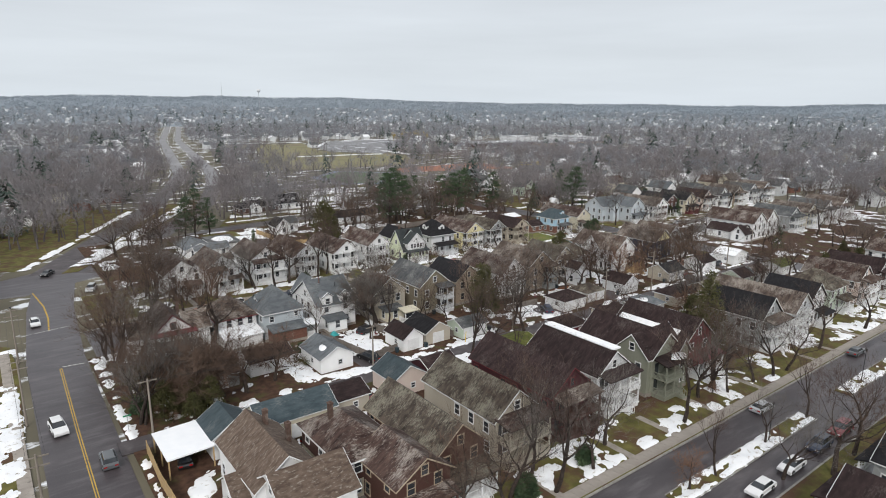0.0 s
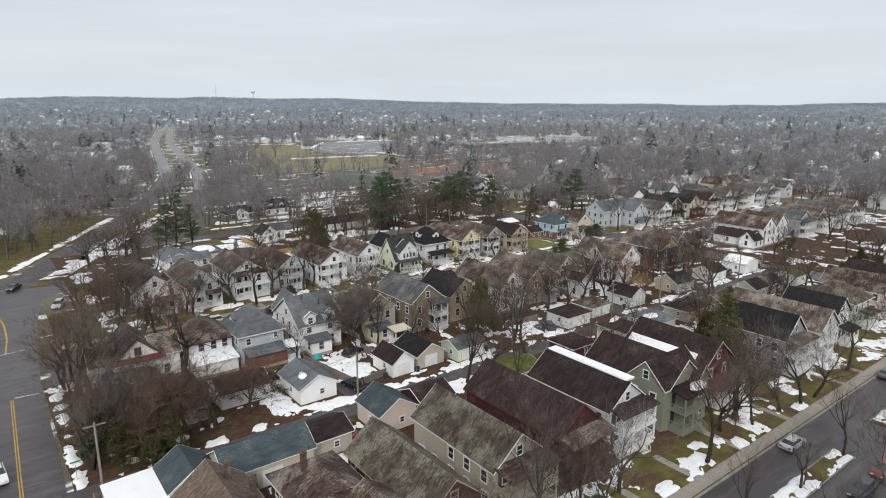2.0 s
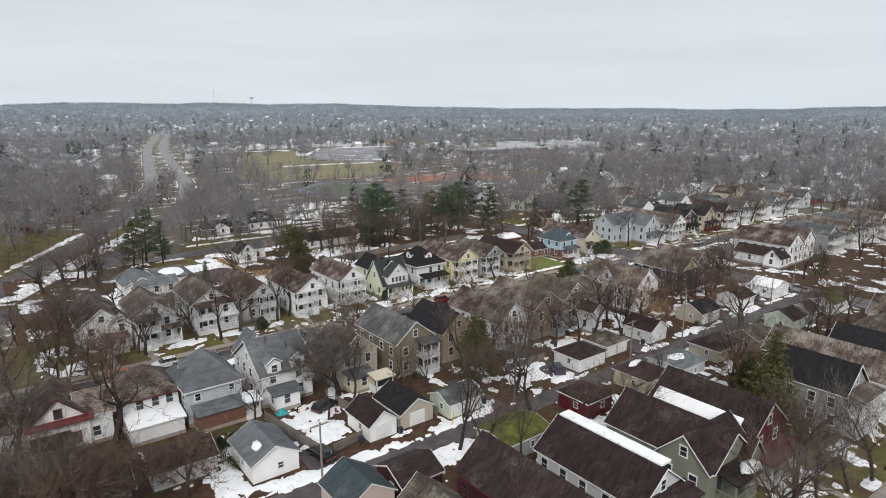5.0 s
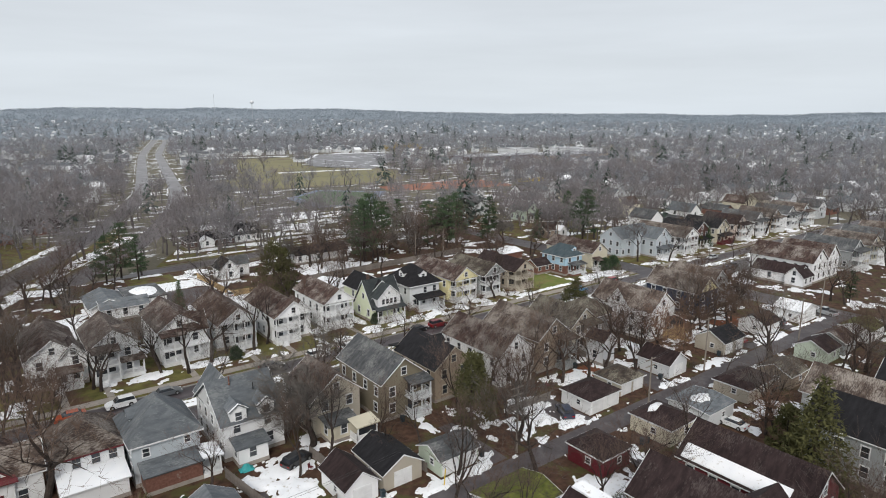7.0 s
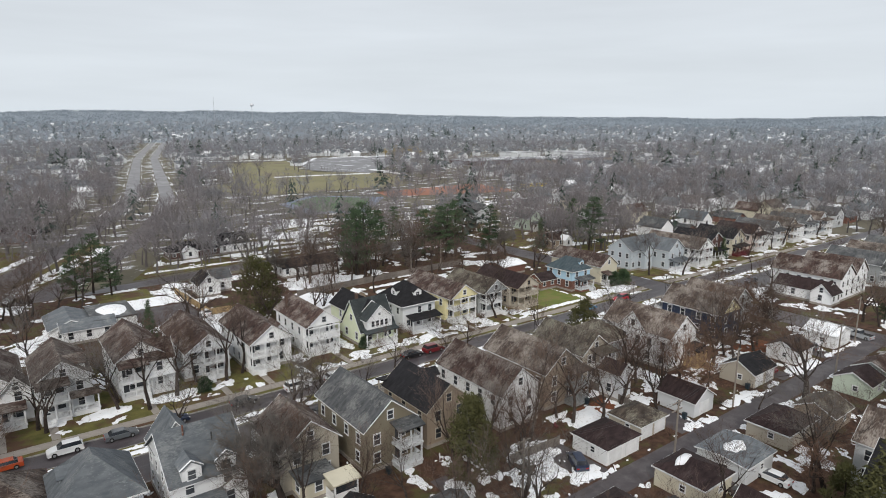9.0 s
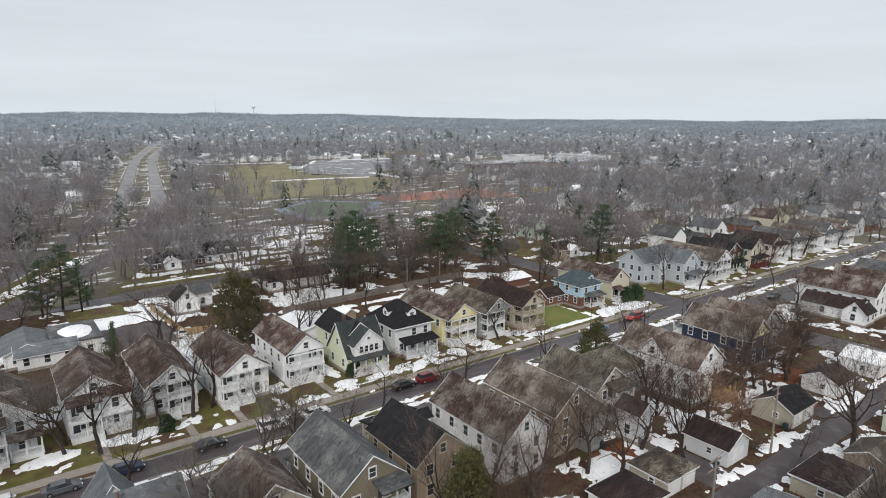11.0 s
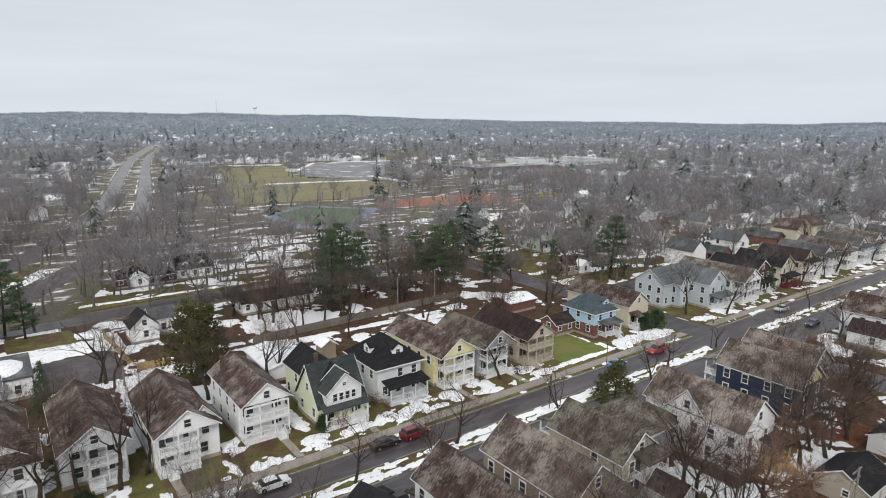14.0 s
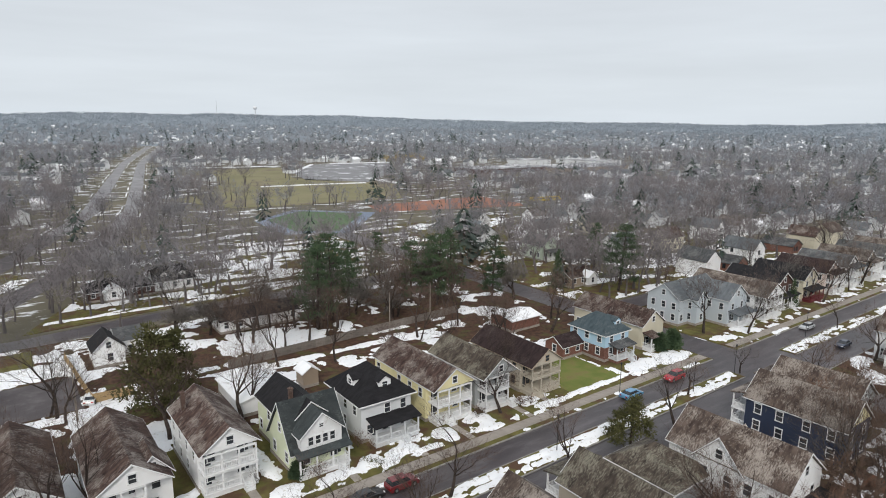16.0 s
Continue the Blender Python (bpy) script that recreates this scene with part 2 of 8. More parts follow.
# distance haze is mixed into these twig and bark colours: paler and bluer
HAZE_FAR_TWIG = surf("far_bare_woods", (0.187, 0.180, 0.196), (0.266, 0.259, 0.281), 0.012, 0.95, 0.0, (0.225, 0.241, 0.271), 0.52, vary=0, spot=0.006, soft=0.1)
HAZE_MID_TWIG = surf("bare_woods", (0.164, 0.148, 0.151), (0.253, 0.233, 0.240), 0.03, 0.95, 0.0, (0.217, 0.216, 0.230), 0.56, vary=0, spot=0.02, soft=0.08)
HAZE_MID_BARK = surf("dark_bark_of_woods", (0.084, 0.074, 0.073), (0.132, 0.119, 0.117), 0.05, 0.95, 0.0, vary=0)
HAZE_FAR_BARK = surf("bark_of_far_woods", (0.138, 0.129, 0.134), (0.175, 0.165, 0.173), 0.02, 0.95, 0.0, vary=0)
FAR_NEEDLE = surf("far_conifer_needles", (0.032, 0.048, 0.040), (0.060, 0.080, 0.068), 0.05, 0.95, 0.0, vary=0)
LOT = surf("snow_streaked_asphalt", (0.17, 0.17, 0.178), (0.22, 0.22, 0.228), 0.1, 0.7, 0.1, (0.62, 0.64, 0.67), 0.6, (1, 1, 1), vary=0, spot=0.07, soft=0.03, fine=4)
# far carriageways: a paler asphalt than on their near stretch
BOULEVARD = surf("pale_worn_asphalt", (0.171, 0.169, 0.177), (0.234, 0.231, 0.238), 0.1, 0.6, 0.1, (0.290, 0.290, 0.296), 0.6, (1, 1, 1), vary=0, spot=0.05, soft=0.08, fine=4)
LEAVES = surf("rust_leaf_litter", (0.12, 0.038, 0.018), (0.2, 0.075, 0.034), 1.5, 0.95, 0.6, (0.08, 0.045, 0.03), 0.58, vary=0, spot=1.2, fine=12)
SIGN_GREEN = surf("green_sign_paint", (0.02, 0.22, 0.1), (0.025, 0.25, 0.12), 2, 0.5, 0.0, vary=0)
PLASTIC = surf("dark_bin_plastic", (0.02, 0.035, 0.045), (0.03, 0.045, 0.055), 3, 0.5, 0.05, vary=0.4)
# skyline woods and slopes: air haze painted in as a pale blue-grey base
HAZE_WOODS = surf("distant_grey_woods", (0.228, 0.240, 0.262), (0.293, 0.305, 0.327), 0.01, 0.95, 0.0, (0.195, 0.216, 0.236), 0.58, vary=0, spot=0.012, soft=0.05)
HAZE_HILL = surf("distant_wooded_slopes", (0.2, 0.235, 0.27), (0.26, 0.295, 0.33), 0.012, 1.0, 0.0, (0.18, 0.215, 0.245), 0.58, (0.5, 1.5, 1), vary=0, spot=0.006, soft=0.05, fine=0.3)
POLE = surf("weathered_pole_wood", (0.19, 0.165, 0.14), (0.26, 0.23, 0.2), 2, 0.9, 0.4, stretch=(3, 3, 0.3), vary=0.1)
FENCE = surf("weathered_fence_board", (0.13, 0.112, 0.1), (0.2, 0.178, 0.16), 2, 0.9, 0.4, vary=0.12)
NEWWOOD = surf("new_fence_wood", (0.36, 0.25, 0.12), (0.43, 0.31, 0.17), 2, 0.8, 0.3, vary=0.1)
METAL = surf("galvanised_metal", (0.35, 0.36, 0.37), (0.45, 0.46, 0.47), 2, 0.45, 0.05, metal=0.8, vary=0.05)
DARKMETAL = surf("dark_painted_metal", (0.02, 0.021, 0.023), (0.035, 0.036, 0.038), 2, 0.4, 0.05, vary=0)
WIRE = surf("black_cable", (0.02, 0.02, 0.02), (0.03, 0.03, 0.03), 2, 0.6, 0.0, vary=0)
RUBBER = surf("tyre_rubber", (0.014, 0.014, 0.014), (0.024, 0.024, 0.024), 4, 0.85, 0.1, vary=0)
PAINT_Y = surf("yellow_road_paint", (0.5, 0.33, 0.06), (0.42, 0.28, 0.07), 2, 0.8, 0.1, (0.12, 0.11, 0.1), 0.64, vary=0, spot=2)
PAINT_W = surf("white_road_paint", (0.55, 0.55, 0.53), (0.4, 0.4, 0.39), 2, 0.8, 0.1, (0.1, 0.1, 0.1), 0.6, vary=0, spot=2)
LAMP_RED = surf("red_lamp_lens", (0.3, 0.01, 0.01), (0.35, 0.015, 0.015), 2, 0.2, 0.0, vary=0)
LAMP_WHITE = surf("clear_lamp_lens", (0.6, 0.6, 0.6), (0.7, 0.7, 0.7), 2, 0.15, 0.0, vary=0)
FLATROOF = surf("flat_roof_membrane", (0.22, 0.225, 0.235), (0.32, 0.325, 0.335), 0.1, 0.8, 0.2, (0.75, 0.76, 0.78), 0.58, vary=0.1, spot=0.08)
TEAL = surf("teal_tarp", (0.03, 0.26, 0.27), (0.04, 0.33, 0.33), 2, 0.5, 0.3, vary=0)
YELLOWPL = surf("yellow_plastic", (0.6, 0.42, 0.02), (0.65, 0.47, 0.03), 2, 0.5, 0.0, vary=0)


def carpaint(name, c):
    m = surf(name, c, tuple(v * 0.93 for v in c), 0.8, 0.28, 0.0, vary=0, spec=0.5)
    m.node_tree.nodes["Principled BSDF"].inputs["Coat Weight"].default_value = 0.6
    return m


CARS = {n: carpaint(n + "_car_paint", c) for n, c in dict(
    white=(0.72, 0.73, 0.74), silver=(0.42, 0.44, 0.46), black=(0.012, 0.012, 0.014), grey=(0.1, 0.11, 0.12), dark_red=(0.16, 0.012, 0.018),
    red=(0.42, 0.015, 0.03), blue=(0.1, 0.27, 0.45), navy=(0.015, 0.025, 0.055), orange=(0.36, 0.06, 0.015)).items()}


# ---------------------------------------------------------------- mesh tools
class Geo:
    """Faces gathered for one mesh."""

    def __init__(self):
        self.v, self.f = [], []

    def add(self, verts, faces):
        k = len(self.v)
        self.v += [tuple(p) for p in verts]
        self.f += [tuple(i + k for i in f) for f in faces]
        return self

    def box(self, x0, x1, y0, y1, z0, z1):
        return self.add([(x, y, z) for z in (z0, z1) for x, y in ((x0, y0), (x1, y0), (x1, y1), (x0, y1))],
                        [(3, 2, 1, 0), (4, 5, 6, 7), (0, 1, 5, 4), (1, 2, 6, 5), (2, 3, 7, 6), (3, 0, 4, 7)])

    def prism(self, poly, away):
        """A closed solid: the polygon and its copy shifted by away."""
        n, a = len(poly), Vector(away)
        top, low = [Vector(p) for p in poly], [Vector(p) + a for p in poly]
        return self.add(top + low, [tuple(range(n)), tuple(range(2 * n - 1, n - 1, -1))]
                        + [(i, i + n, (i + 1) % n + n, (i + 1) % n) for i in range(n)])

    def tube(self, points, radii, sides=5, cap=True):
        rings = []
        for i, p in enumerate(points):
            p = Vector(p)
            d = (Vector(points[min(i + 1, len(points) - 1)]) - Vector(points[max(i - 1, 0)])).normalized()
            s = d.orthogonal().normalized()
            t = d.cross(s)
            rings.append([p + (s * math.cos(k * math.tau / sides) + t * math.sin(k * math.tau / sides)) * radii[i] for k in range(sides)])
        faces = []
        for i in range(len(rings) - 1):
            for k in range(sides):
                j = (k + 1) % sides
                faces.append((i * sides + k, i * sides + j, (i + 1) * sides + j, (i + 1) * sides + k))
        if cap:
            faces += [tuple(range(sides - 1, -1, -1)), tuple((len(rings) - 1) * sides + k for k in range(sides))]
        return self.add([q for r in rings for q in r], faces)

    def mesh(self, name, mat, smooth=False):
        me = bpy.data.meshes.new(name)
        me.from_pydata(self.v, [], self.f)
        me.materials.append(mat)
        if smooth:
            me.shade_smooth()
        me.validate()
        return me


def part(name, geo, mat, parent, label="", smooth=False):
    ob = new(name, geo if isinstance(geo, bpy.types.Mesh) else geo.mesh(name, mat, smooth))
    ob.parent = parent
    return tagged(ob, label)


def thing(name, x, y, label, category, group="", kind="", z=0.0, rz=0.0, data=None):
    ob = new(name, data)
    ob.matrix_basis = pose(x, y, z, 0, 0, rz)
    return tagged(ob, label, category, group, kind)


TABLES = {}


def lattice(x, y, size, seed):
    """Smooth value noise, 0 to 1, on numpy arrays."""
    if seed not in TABLES:
        TABLES[seed] = np.random.RandomState(seed).rand(256, 256)
    tab = TABLES[seed]
    u, v = np.asarray(x) / size, np.asarray(y) / size
    i, j = np.floor(u).astype(int), np.floor(v).astype(int)
    fu, fv = u - i, v - j
    fu, fv = fu * fu * (3 - 2 * fu), fv * fv * (3 - 2 * fv)
    g = lambda a, b: tab[a % 256, b % 256]
    return (g(i, j) * (1 - fu) + g(i + 1, j) * fu) * (1 - fv) + (g(i, j + 1) * (1 - fu) + g(i + 1, j + 1) * fu) * fv


def grain(x, y, size, seed):
    return (lattice(x, y, size, seed) * 0.55 + lattice(x, y, size / 2.3, seed + 1) * 0.28 + lattice(x, y, size / 5.1, seed + 2) * 0.17)


# ---------------------------------------------------------------- ground, streets
# the land: one sheet to the horizon, rising to low wooded hills
def land(x, y):
    r, a = math.hypot(x - 100, y - 120), math.degrees(math.atan2(y, x))
    k = min(1.0, max(0.0, (r - 1300) / 2500))
    swell = 0.75 + 0.3 * float(lattice(a, 0.0, 9.0, 5)) + 0.15 * float(lattice(a, 0.0, 2.7, 6)) + 0.08 * float(lattice(a + r * 0.004, 0.0, 1.1, 7))
    return -0.17 + (48 + 30 * math.exp(-((a - 74) / 20) ** 2) - 1 * (a < 40)) * k * k * (3 - 2 * k) * swell


g = Geo()
ring = [0, 60, 130, 250, 500, 1000, 1300, 1600, 1900, 2200, 2500, 2800, 3100, 3400, 3700, 4000, 4700]
segs = 240
g.v.append((100, 120, -0.17))
for r in ring[1:]:
    for k in range(segs):
        a = k * math.tau / segs
        g.v.append((100 + r * math.cos(a), 120 + r * math.sin(a), land(100 + r * math.cos(a), 120 + r * math.sin(a))))
for k in range(segs):
    g.f.append((0, 1 + k, 1 + (k + 1) % segs))
for i in range(len(ring) - 2):
    for k in range(segs):
        a, b = 1 + i * segs + k, 1 + i * segs + (k + 1) % segs
        g.f.append((a, a + segs, b + segs, b))
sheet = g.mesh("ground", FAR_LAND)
# the outer rings take the haze-blue slope colour in place of brown
sheet.materials.append(HAZE_HILL)
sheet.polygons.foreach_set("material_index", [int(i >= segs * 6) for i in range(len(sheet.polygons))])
thing("ground", 0, 0, "brown winter land with patches of old snow, haze-tinted far off", "ground", kind="structure", data=sheet)


def slab(name, x0, x1, y0, y1, z0, z1, mat, label, category):
    return thing(name, 0, 0, label, category, kind="structure", data=Geo().box(x0, x1, y0, y1, z0, z1).mesh(name, mat))


def ribbon(name, pts, width, z, mat, label, category, kind="structure", thick=0.06):
    """A flat strip of that width along a line of points."""
    g, n = Geo(), len(pts)
    P2 = [Vector((*p, 0)) for p in pts]
    for i, p in enumerate(P2):
        d = (P2[min(i + 1, n - 1)] - P2[max(i - 1, 0)]).normalized()
        s = Vector((-d.y, d.x, 0)) * width / 2
        g.v += [(p.x + s.x, p.y + s.y, z), (p.x - s.x, p.y - s.y, z), (p.x - s.x, p.y - s.y, z - thick), (p.x + s.x, p.y + s.y, z - thick)]
    for i in range(n - 1):
        a = 4 * i
        for k in range(4):
            j = (k + 1) % 4
            g.f.append((a + k, a + 4 + k, a + 4 + j, a + j))
    g.f += [(0, 1, 2, 3), (4 * n - 1, 4 * n - 2, 4 * n - 3, 4 * n - 4)]
    return thing(name, 0, 0, label, category, kind=kind, data=g.mesh(name, mat))


ROAD_Z = -0.14
# streets running along x, split by planted medians
slab("road_street_south", -40, 620, 28.8, 42.8, -0.3, ROAD_Z, ASPHALT, "damp grey asphalt street with a median", "road")
slab("road_street_north", 14, 900, 126.8, 143.5, -0.3, ROAD_Z, ASPHALT, "damp grey asphalt street with a median", "road")
slab("road_alley", 11, 196, 86.6, 90.6, -0.25, 0.015, ASPHALT_DRY, "narrow patched asphalt alley between back yards", "alley")
slab("road_side", 191, 200, 42.0, 127.6, -0.3, ROAD_Z + 0.004, ASPHALT, "damp asphalt side street", "road")
slab("road_side_north", 191, 200, 142.6, 330, -0.3, ROAD_Z + 0.004, ASPHALT, "damp asphalt side street", "road")
# the avenue at the western edge, bending into a divided boulevard
ribbon("road_avenue", [(6.0, -60), (6.3, 40), (6.9, 90), (7.6, 130), (10.0, 165), (14, 195), (20, 214)], 9.4, ROAD_Z + 0.012, ASPHALT, "damp two-lane asphalt avenue", "road")
ribbon("road_junction", [(-14, 192), (4, 190), (22, 200), (34, 216)], 20, ROAD_Z + 0.008, ASPHALT, "wide damp asphalt junction", "road")
ribbon("road_boulevard_west", [(12, 200), (24, 226), (42, 262), (68, 318), (92, 385)], 8.5, ROAD_Z + 0.016, ASPHALT_DRY, "pale straight carriageway of a boulevard", "road")
ribbon("road_boulevard_east", [(22, 196), (44, 228), (62, 258), (86, 302), (112, 372)], 8.5, ROAD_Z + 0.02, ASPHALT_DRY, "pale straight carriageway of a boulevard", "road")
ribbon("road_boulevard_west_far", [(92, 385), (113, 450), (200, 868), (330, 1376)], 8.5, ROAD_Z + 0.016, BOULEVARD, "pale straight carriageway of a boulevard", "road")
ribbon("road_boulevard_east_far", [(112, 372), (135, 455), (218, 864), (350, 1372)], 8.5, ROAD_Z + 0.02, BOULEVARD, "pale straight carriageway of a boulevard", "road")
ribbon("road_cross_street", [(44, 226), (70, 236), (100, 241), (150, 243), (191, 244)], 7.5, ROAD_Z + 0.006, ASPHALT, "damp residential cross street", "road")
ribbon("road_far_street", [(200, 180), (300, 180), (500, 182)], 7, ROAD_Z + 0.006, ASPHALT, "far residential street", "road")
slab("parking_lot", 67, 80.6, 193.5, 210, -0.2, 0.012, ASPHALT_DRY, "dark asphalt car park behind the houses", "car park")

# blocks of land, raised above the streets
BLOCKS = [("block_south", 12.4, 190.4, 54.0, 126.6, YARD), ("block_south_front", 12.4, 190.4, 43.0, 54.0, LAWN), ("block_row", 17, 190.4, 143.7, 171.0, LAWN), ("block_lots", 24, 190.4, 171.0, 233.0, YARD),
          ("block_east", 200.6, 330, 43.0, 126.6, YARD), ("block_north_east", 200.6, 330, 143.7, 176.0, LAWN), ("block_street_south", 11.4, 190.4, 10, 28.6, LAWN),
          ("block_south_east", 200.6, 330, 0, 28.6, LAWN)]
for n, x0, x1, y0, y1, m in BLOCKS:
    slab("ground_" + n, x0, x1, y0, y1, -0.4, 0.0, m, "winter yards of thin grass and leaf litter", "ground")
thing("ground_verge_west", 0, 0, "grass verge west of the avenue", "ground", kind="structure",
      data=Geo().prism([(-60, -60, 0), (-1.2, -60, 0), (-0.4, 60, 0), (1.6, 128, 0), (1.0, 142, 0), (-8, 150, 0), (-60, 150, 0)], (0, 0, -0.4)).mesh("verge", LAWN))
thing("ground_corner_lawn", 0, 0, "corner lawn of thin winter grass", "ground", kind="structure",
      data=Geo().prism([(-60, 205, 0), (2, 211, 0), (6, 208.5, 0), (13, 218, 0), (31, 252, 0), (56, 306, 0), (20, 330, 0), (-60, 300, 0)], (0, 0, -0.4)).mesh("corner", LAWN))
thing("ground_boulevard_median", 0, 0, "snowy grass median of the boulevard", "ground", kind="structure",
      data=Geo().prism([(16, 199, 0), (20, 199, 0), (34, 222, 0), (54, 256, 0), (80, 303, 0), (73, 315, 0), (48, 262, 0), (30, 226, 0)], (0, 0, -0.4)).mesh("bmed", LAWN))
thing("ground_block_north", 0, 0, "thin winter lawns north of the cross street", "ground", kind="structure",
      data=Geo().prism([(74, 243, 0), (100, 246.5, 0), (150, 247.5, 0), (190, 248.5, 0), (190, 330, 0), (112, 330, 0), (93, 280, 0)], (0, 0, -0.4)).mesh("north", LAWN))
slab("ground_block_far_street", 200.6, 330, 184.5, 330, -0.4, -0.02, LAWN, "thin winter lawns beyond the far street", "ground")
for a, b in ((14, 60), (63, 99), (112, 186), (206, 330)):
    slab("ground_median_south", a, b, 34.7, 37.2, -0.4, 0.0, LAWN, "narrow planted street median", "median")
for a, b in ((22, 104), (106, 187), (208, 330)):
    slab("ground_median_north", a, b, 134.8, 138.2, -0.4, 0.0, LAWN, "narrow planted street median", "median")
slab("ground_brown_lawn", 62, 75, 219.5, 230.5, -0.1, 0.02, LAWN, "brown winter lawn behind the shop", "lawn")
slab("ground_green_lawn", 153.5, 168, 149.0, 163.0, -0.1, 0.02, GREENLAWN, "mown green corner lawn", "lawn")

# kerbs and sidewalks
for n, x0, x1, y0, y1 in (("a", 12.4, 190.4, 42.7, 42.98), ("b", 17, 190.4, 143.45, 143.7), ("c", 17, 190.4, 126.62, 126.85), ("d", 11.4, 190.4, 28.55, 28.8),
                          ("e", 200.6, 330, 143.45, 143.7), ("f", 200.6, 330, 126.62, 126.85), ("g", 200.6, 330, 42.7, 42.98)):
    slab("kerb", x0, x1, y0, y1, -0.4, 0.03, KERB, "worn grey stone kerb", "kerb")
for a, b in ((14, 60), (63, 99), (112, 186), (206, 330)):
    for y in (34.55, 37.2):
        slab("kerb", a, b, y, y + 0.17, -0.4, 0.03, KERB, "worn grey stone kerb", "kerb")
for a, b in ((22, 104), (106, 187), (208, 330)):
    for y in (134.62, 138.2):
        slab("kerb", a, b, y, y + 0.17, -0.4, 0.03, KERB, "worn grey stone kerb", "kerb")


def sidewalk(name, x0, x1, y0, y1):
    """A concrete walk of single flags with open joints, on a bed."""
    bed = slab(name, x0, x1, y0, y1, -0.05, 0.008, CONCRETE, "grey concrete sidewalk of square flags", "sidewalk")
    along = x1 - x0 > y1 - y0
    step = 1.6
    n = min(300, int((x1 - x0 if along else y1 - y0) / step))
    w = y1 - y0 if along else x1 - x0
    me = Geo().box(0.02, step - 0.02, 0.02, w - 0.02, 0.0, 0.035) if along else Geo().box(0.02, w - 0.02, 0.02, step - 0.02, 0.0, 0.035)
    me = me.mesh("flag", CONCRETE)
    for k in range(n):
        ob = new("flag", me)
        ob.parent = bed
        ob.location = (x0 + k * step, y0, 0.008) if along else (x0, y0 + k * step, 0.008)


# yellow and white road paint
ribbon("road_paint_yellow", [(6.35, 60), (7.0, 98), (7.7, 125)], 0.14, ROAD_Z + 0.022, PAINT_Y, "worn double yellow centre line", "road marking", thick=0.008)
ribbon("road_paint_yellow", [(6.65, 60), (7.3, 98), (8.0, 125)], 0.14, ROAD_Z + 0.022, PAINT_Y, "worn double yellow centre line", "road marking", thick=0.008)
ribbon("road_paint_yellow", [(8.2, 149), (8.9, 158), (8.9, 168), (7.7, 182)], 0.3, ROAD_Z + 0.022, PAINT_Y, "worn yellow line curving through the junction", "road marking", thick=0.008)
ribbon("road_paint_white", [(8.2, 125.6), (11.8, 125.2)], 0.4, ROAD_Z + 0.022, PAINT_W, "worn white stop line", "road marking", thick=0.008)
ribbon("road_paint_white", [(3.6, 148), (12.2, 149.5)], 0.25, ROAD_Z + 0.022, PAINT_W, "worn white crossing line", "road marking", thick=0.008)

# ---------------------------------------------------------------- houses
SIDES = {"-y": (Vector((1, 0, 0)), Vector((0, -1, 0))), "+y": (Vector((-1, 0, 0)), Vector((0, 1, 0))),
         "-x": (Vector((0, -1, 0)), Vector((-1, 0, 0))), "+x": (Vector((0, 1, 0)), Vector((1, 0, 0)))}
TURN = {"-y": 0, "+y": 180, "-x": -90, "+x": 90}
WINDOW_MESH = {}


def window(parent, side, at, w=0.95, h=1.55, trim=TRIM):
    """A sash window on a wall: frame with sill and mid rail, and a pane behind them."""
    key = (round(w, 2), round(h, 2), trim.name)
    if key not in WINDOW_MESH:
        a, b = w / 2, h / 2
        f = Geo()
        for x0, x1, z0, z1, d in ((-a - 0.12, -a, -b, b, 0.07), (a, a + 0.12, -b, b, 0.07), (-a - 0.14, a + 0.14, b, b + 0.16, 0.09),
                                  (-a - 0.16, a + 0.16, -b - 0.1, -b, 0.13), (-a, a, -0.03, 0.03, 0.05)):
            f.box(x0, x1, -d, 0.02, z0, z1)
        WINDOW_MESH[key] = f.mesh("window", trim), Geo().box(-a, a, -0.025, 0.02, -b, b).mesh("pane", GLASS)
    fm, pm = WINDOW_MESH[key]
    ob = new("window", fm)
    ob.parent = parent
    ob.matrix_basis = Matrix.Translation(at) @ pose(0, 0, 0, 0, 0, TURN[side])
    pane = new("pane", pm)
    pane.parent = ob
    return ob


def slope(g, a, b, c, d, t=0.18):
    """A roof slab from its top corners."""
    n = (Vector(b) - Vector(a)).cross(Vector(d) - Vector(a)).normalized()
    if n.z < 0:
        n = -n
    g.prism([a, b, c, d] if len({tuple(p) for p in (a, b, c, d)}) == 4 else [a, b, c], -n * t)


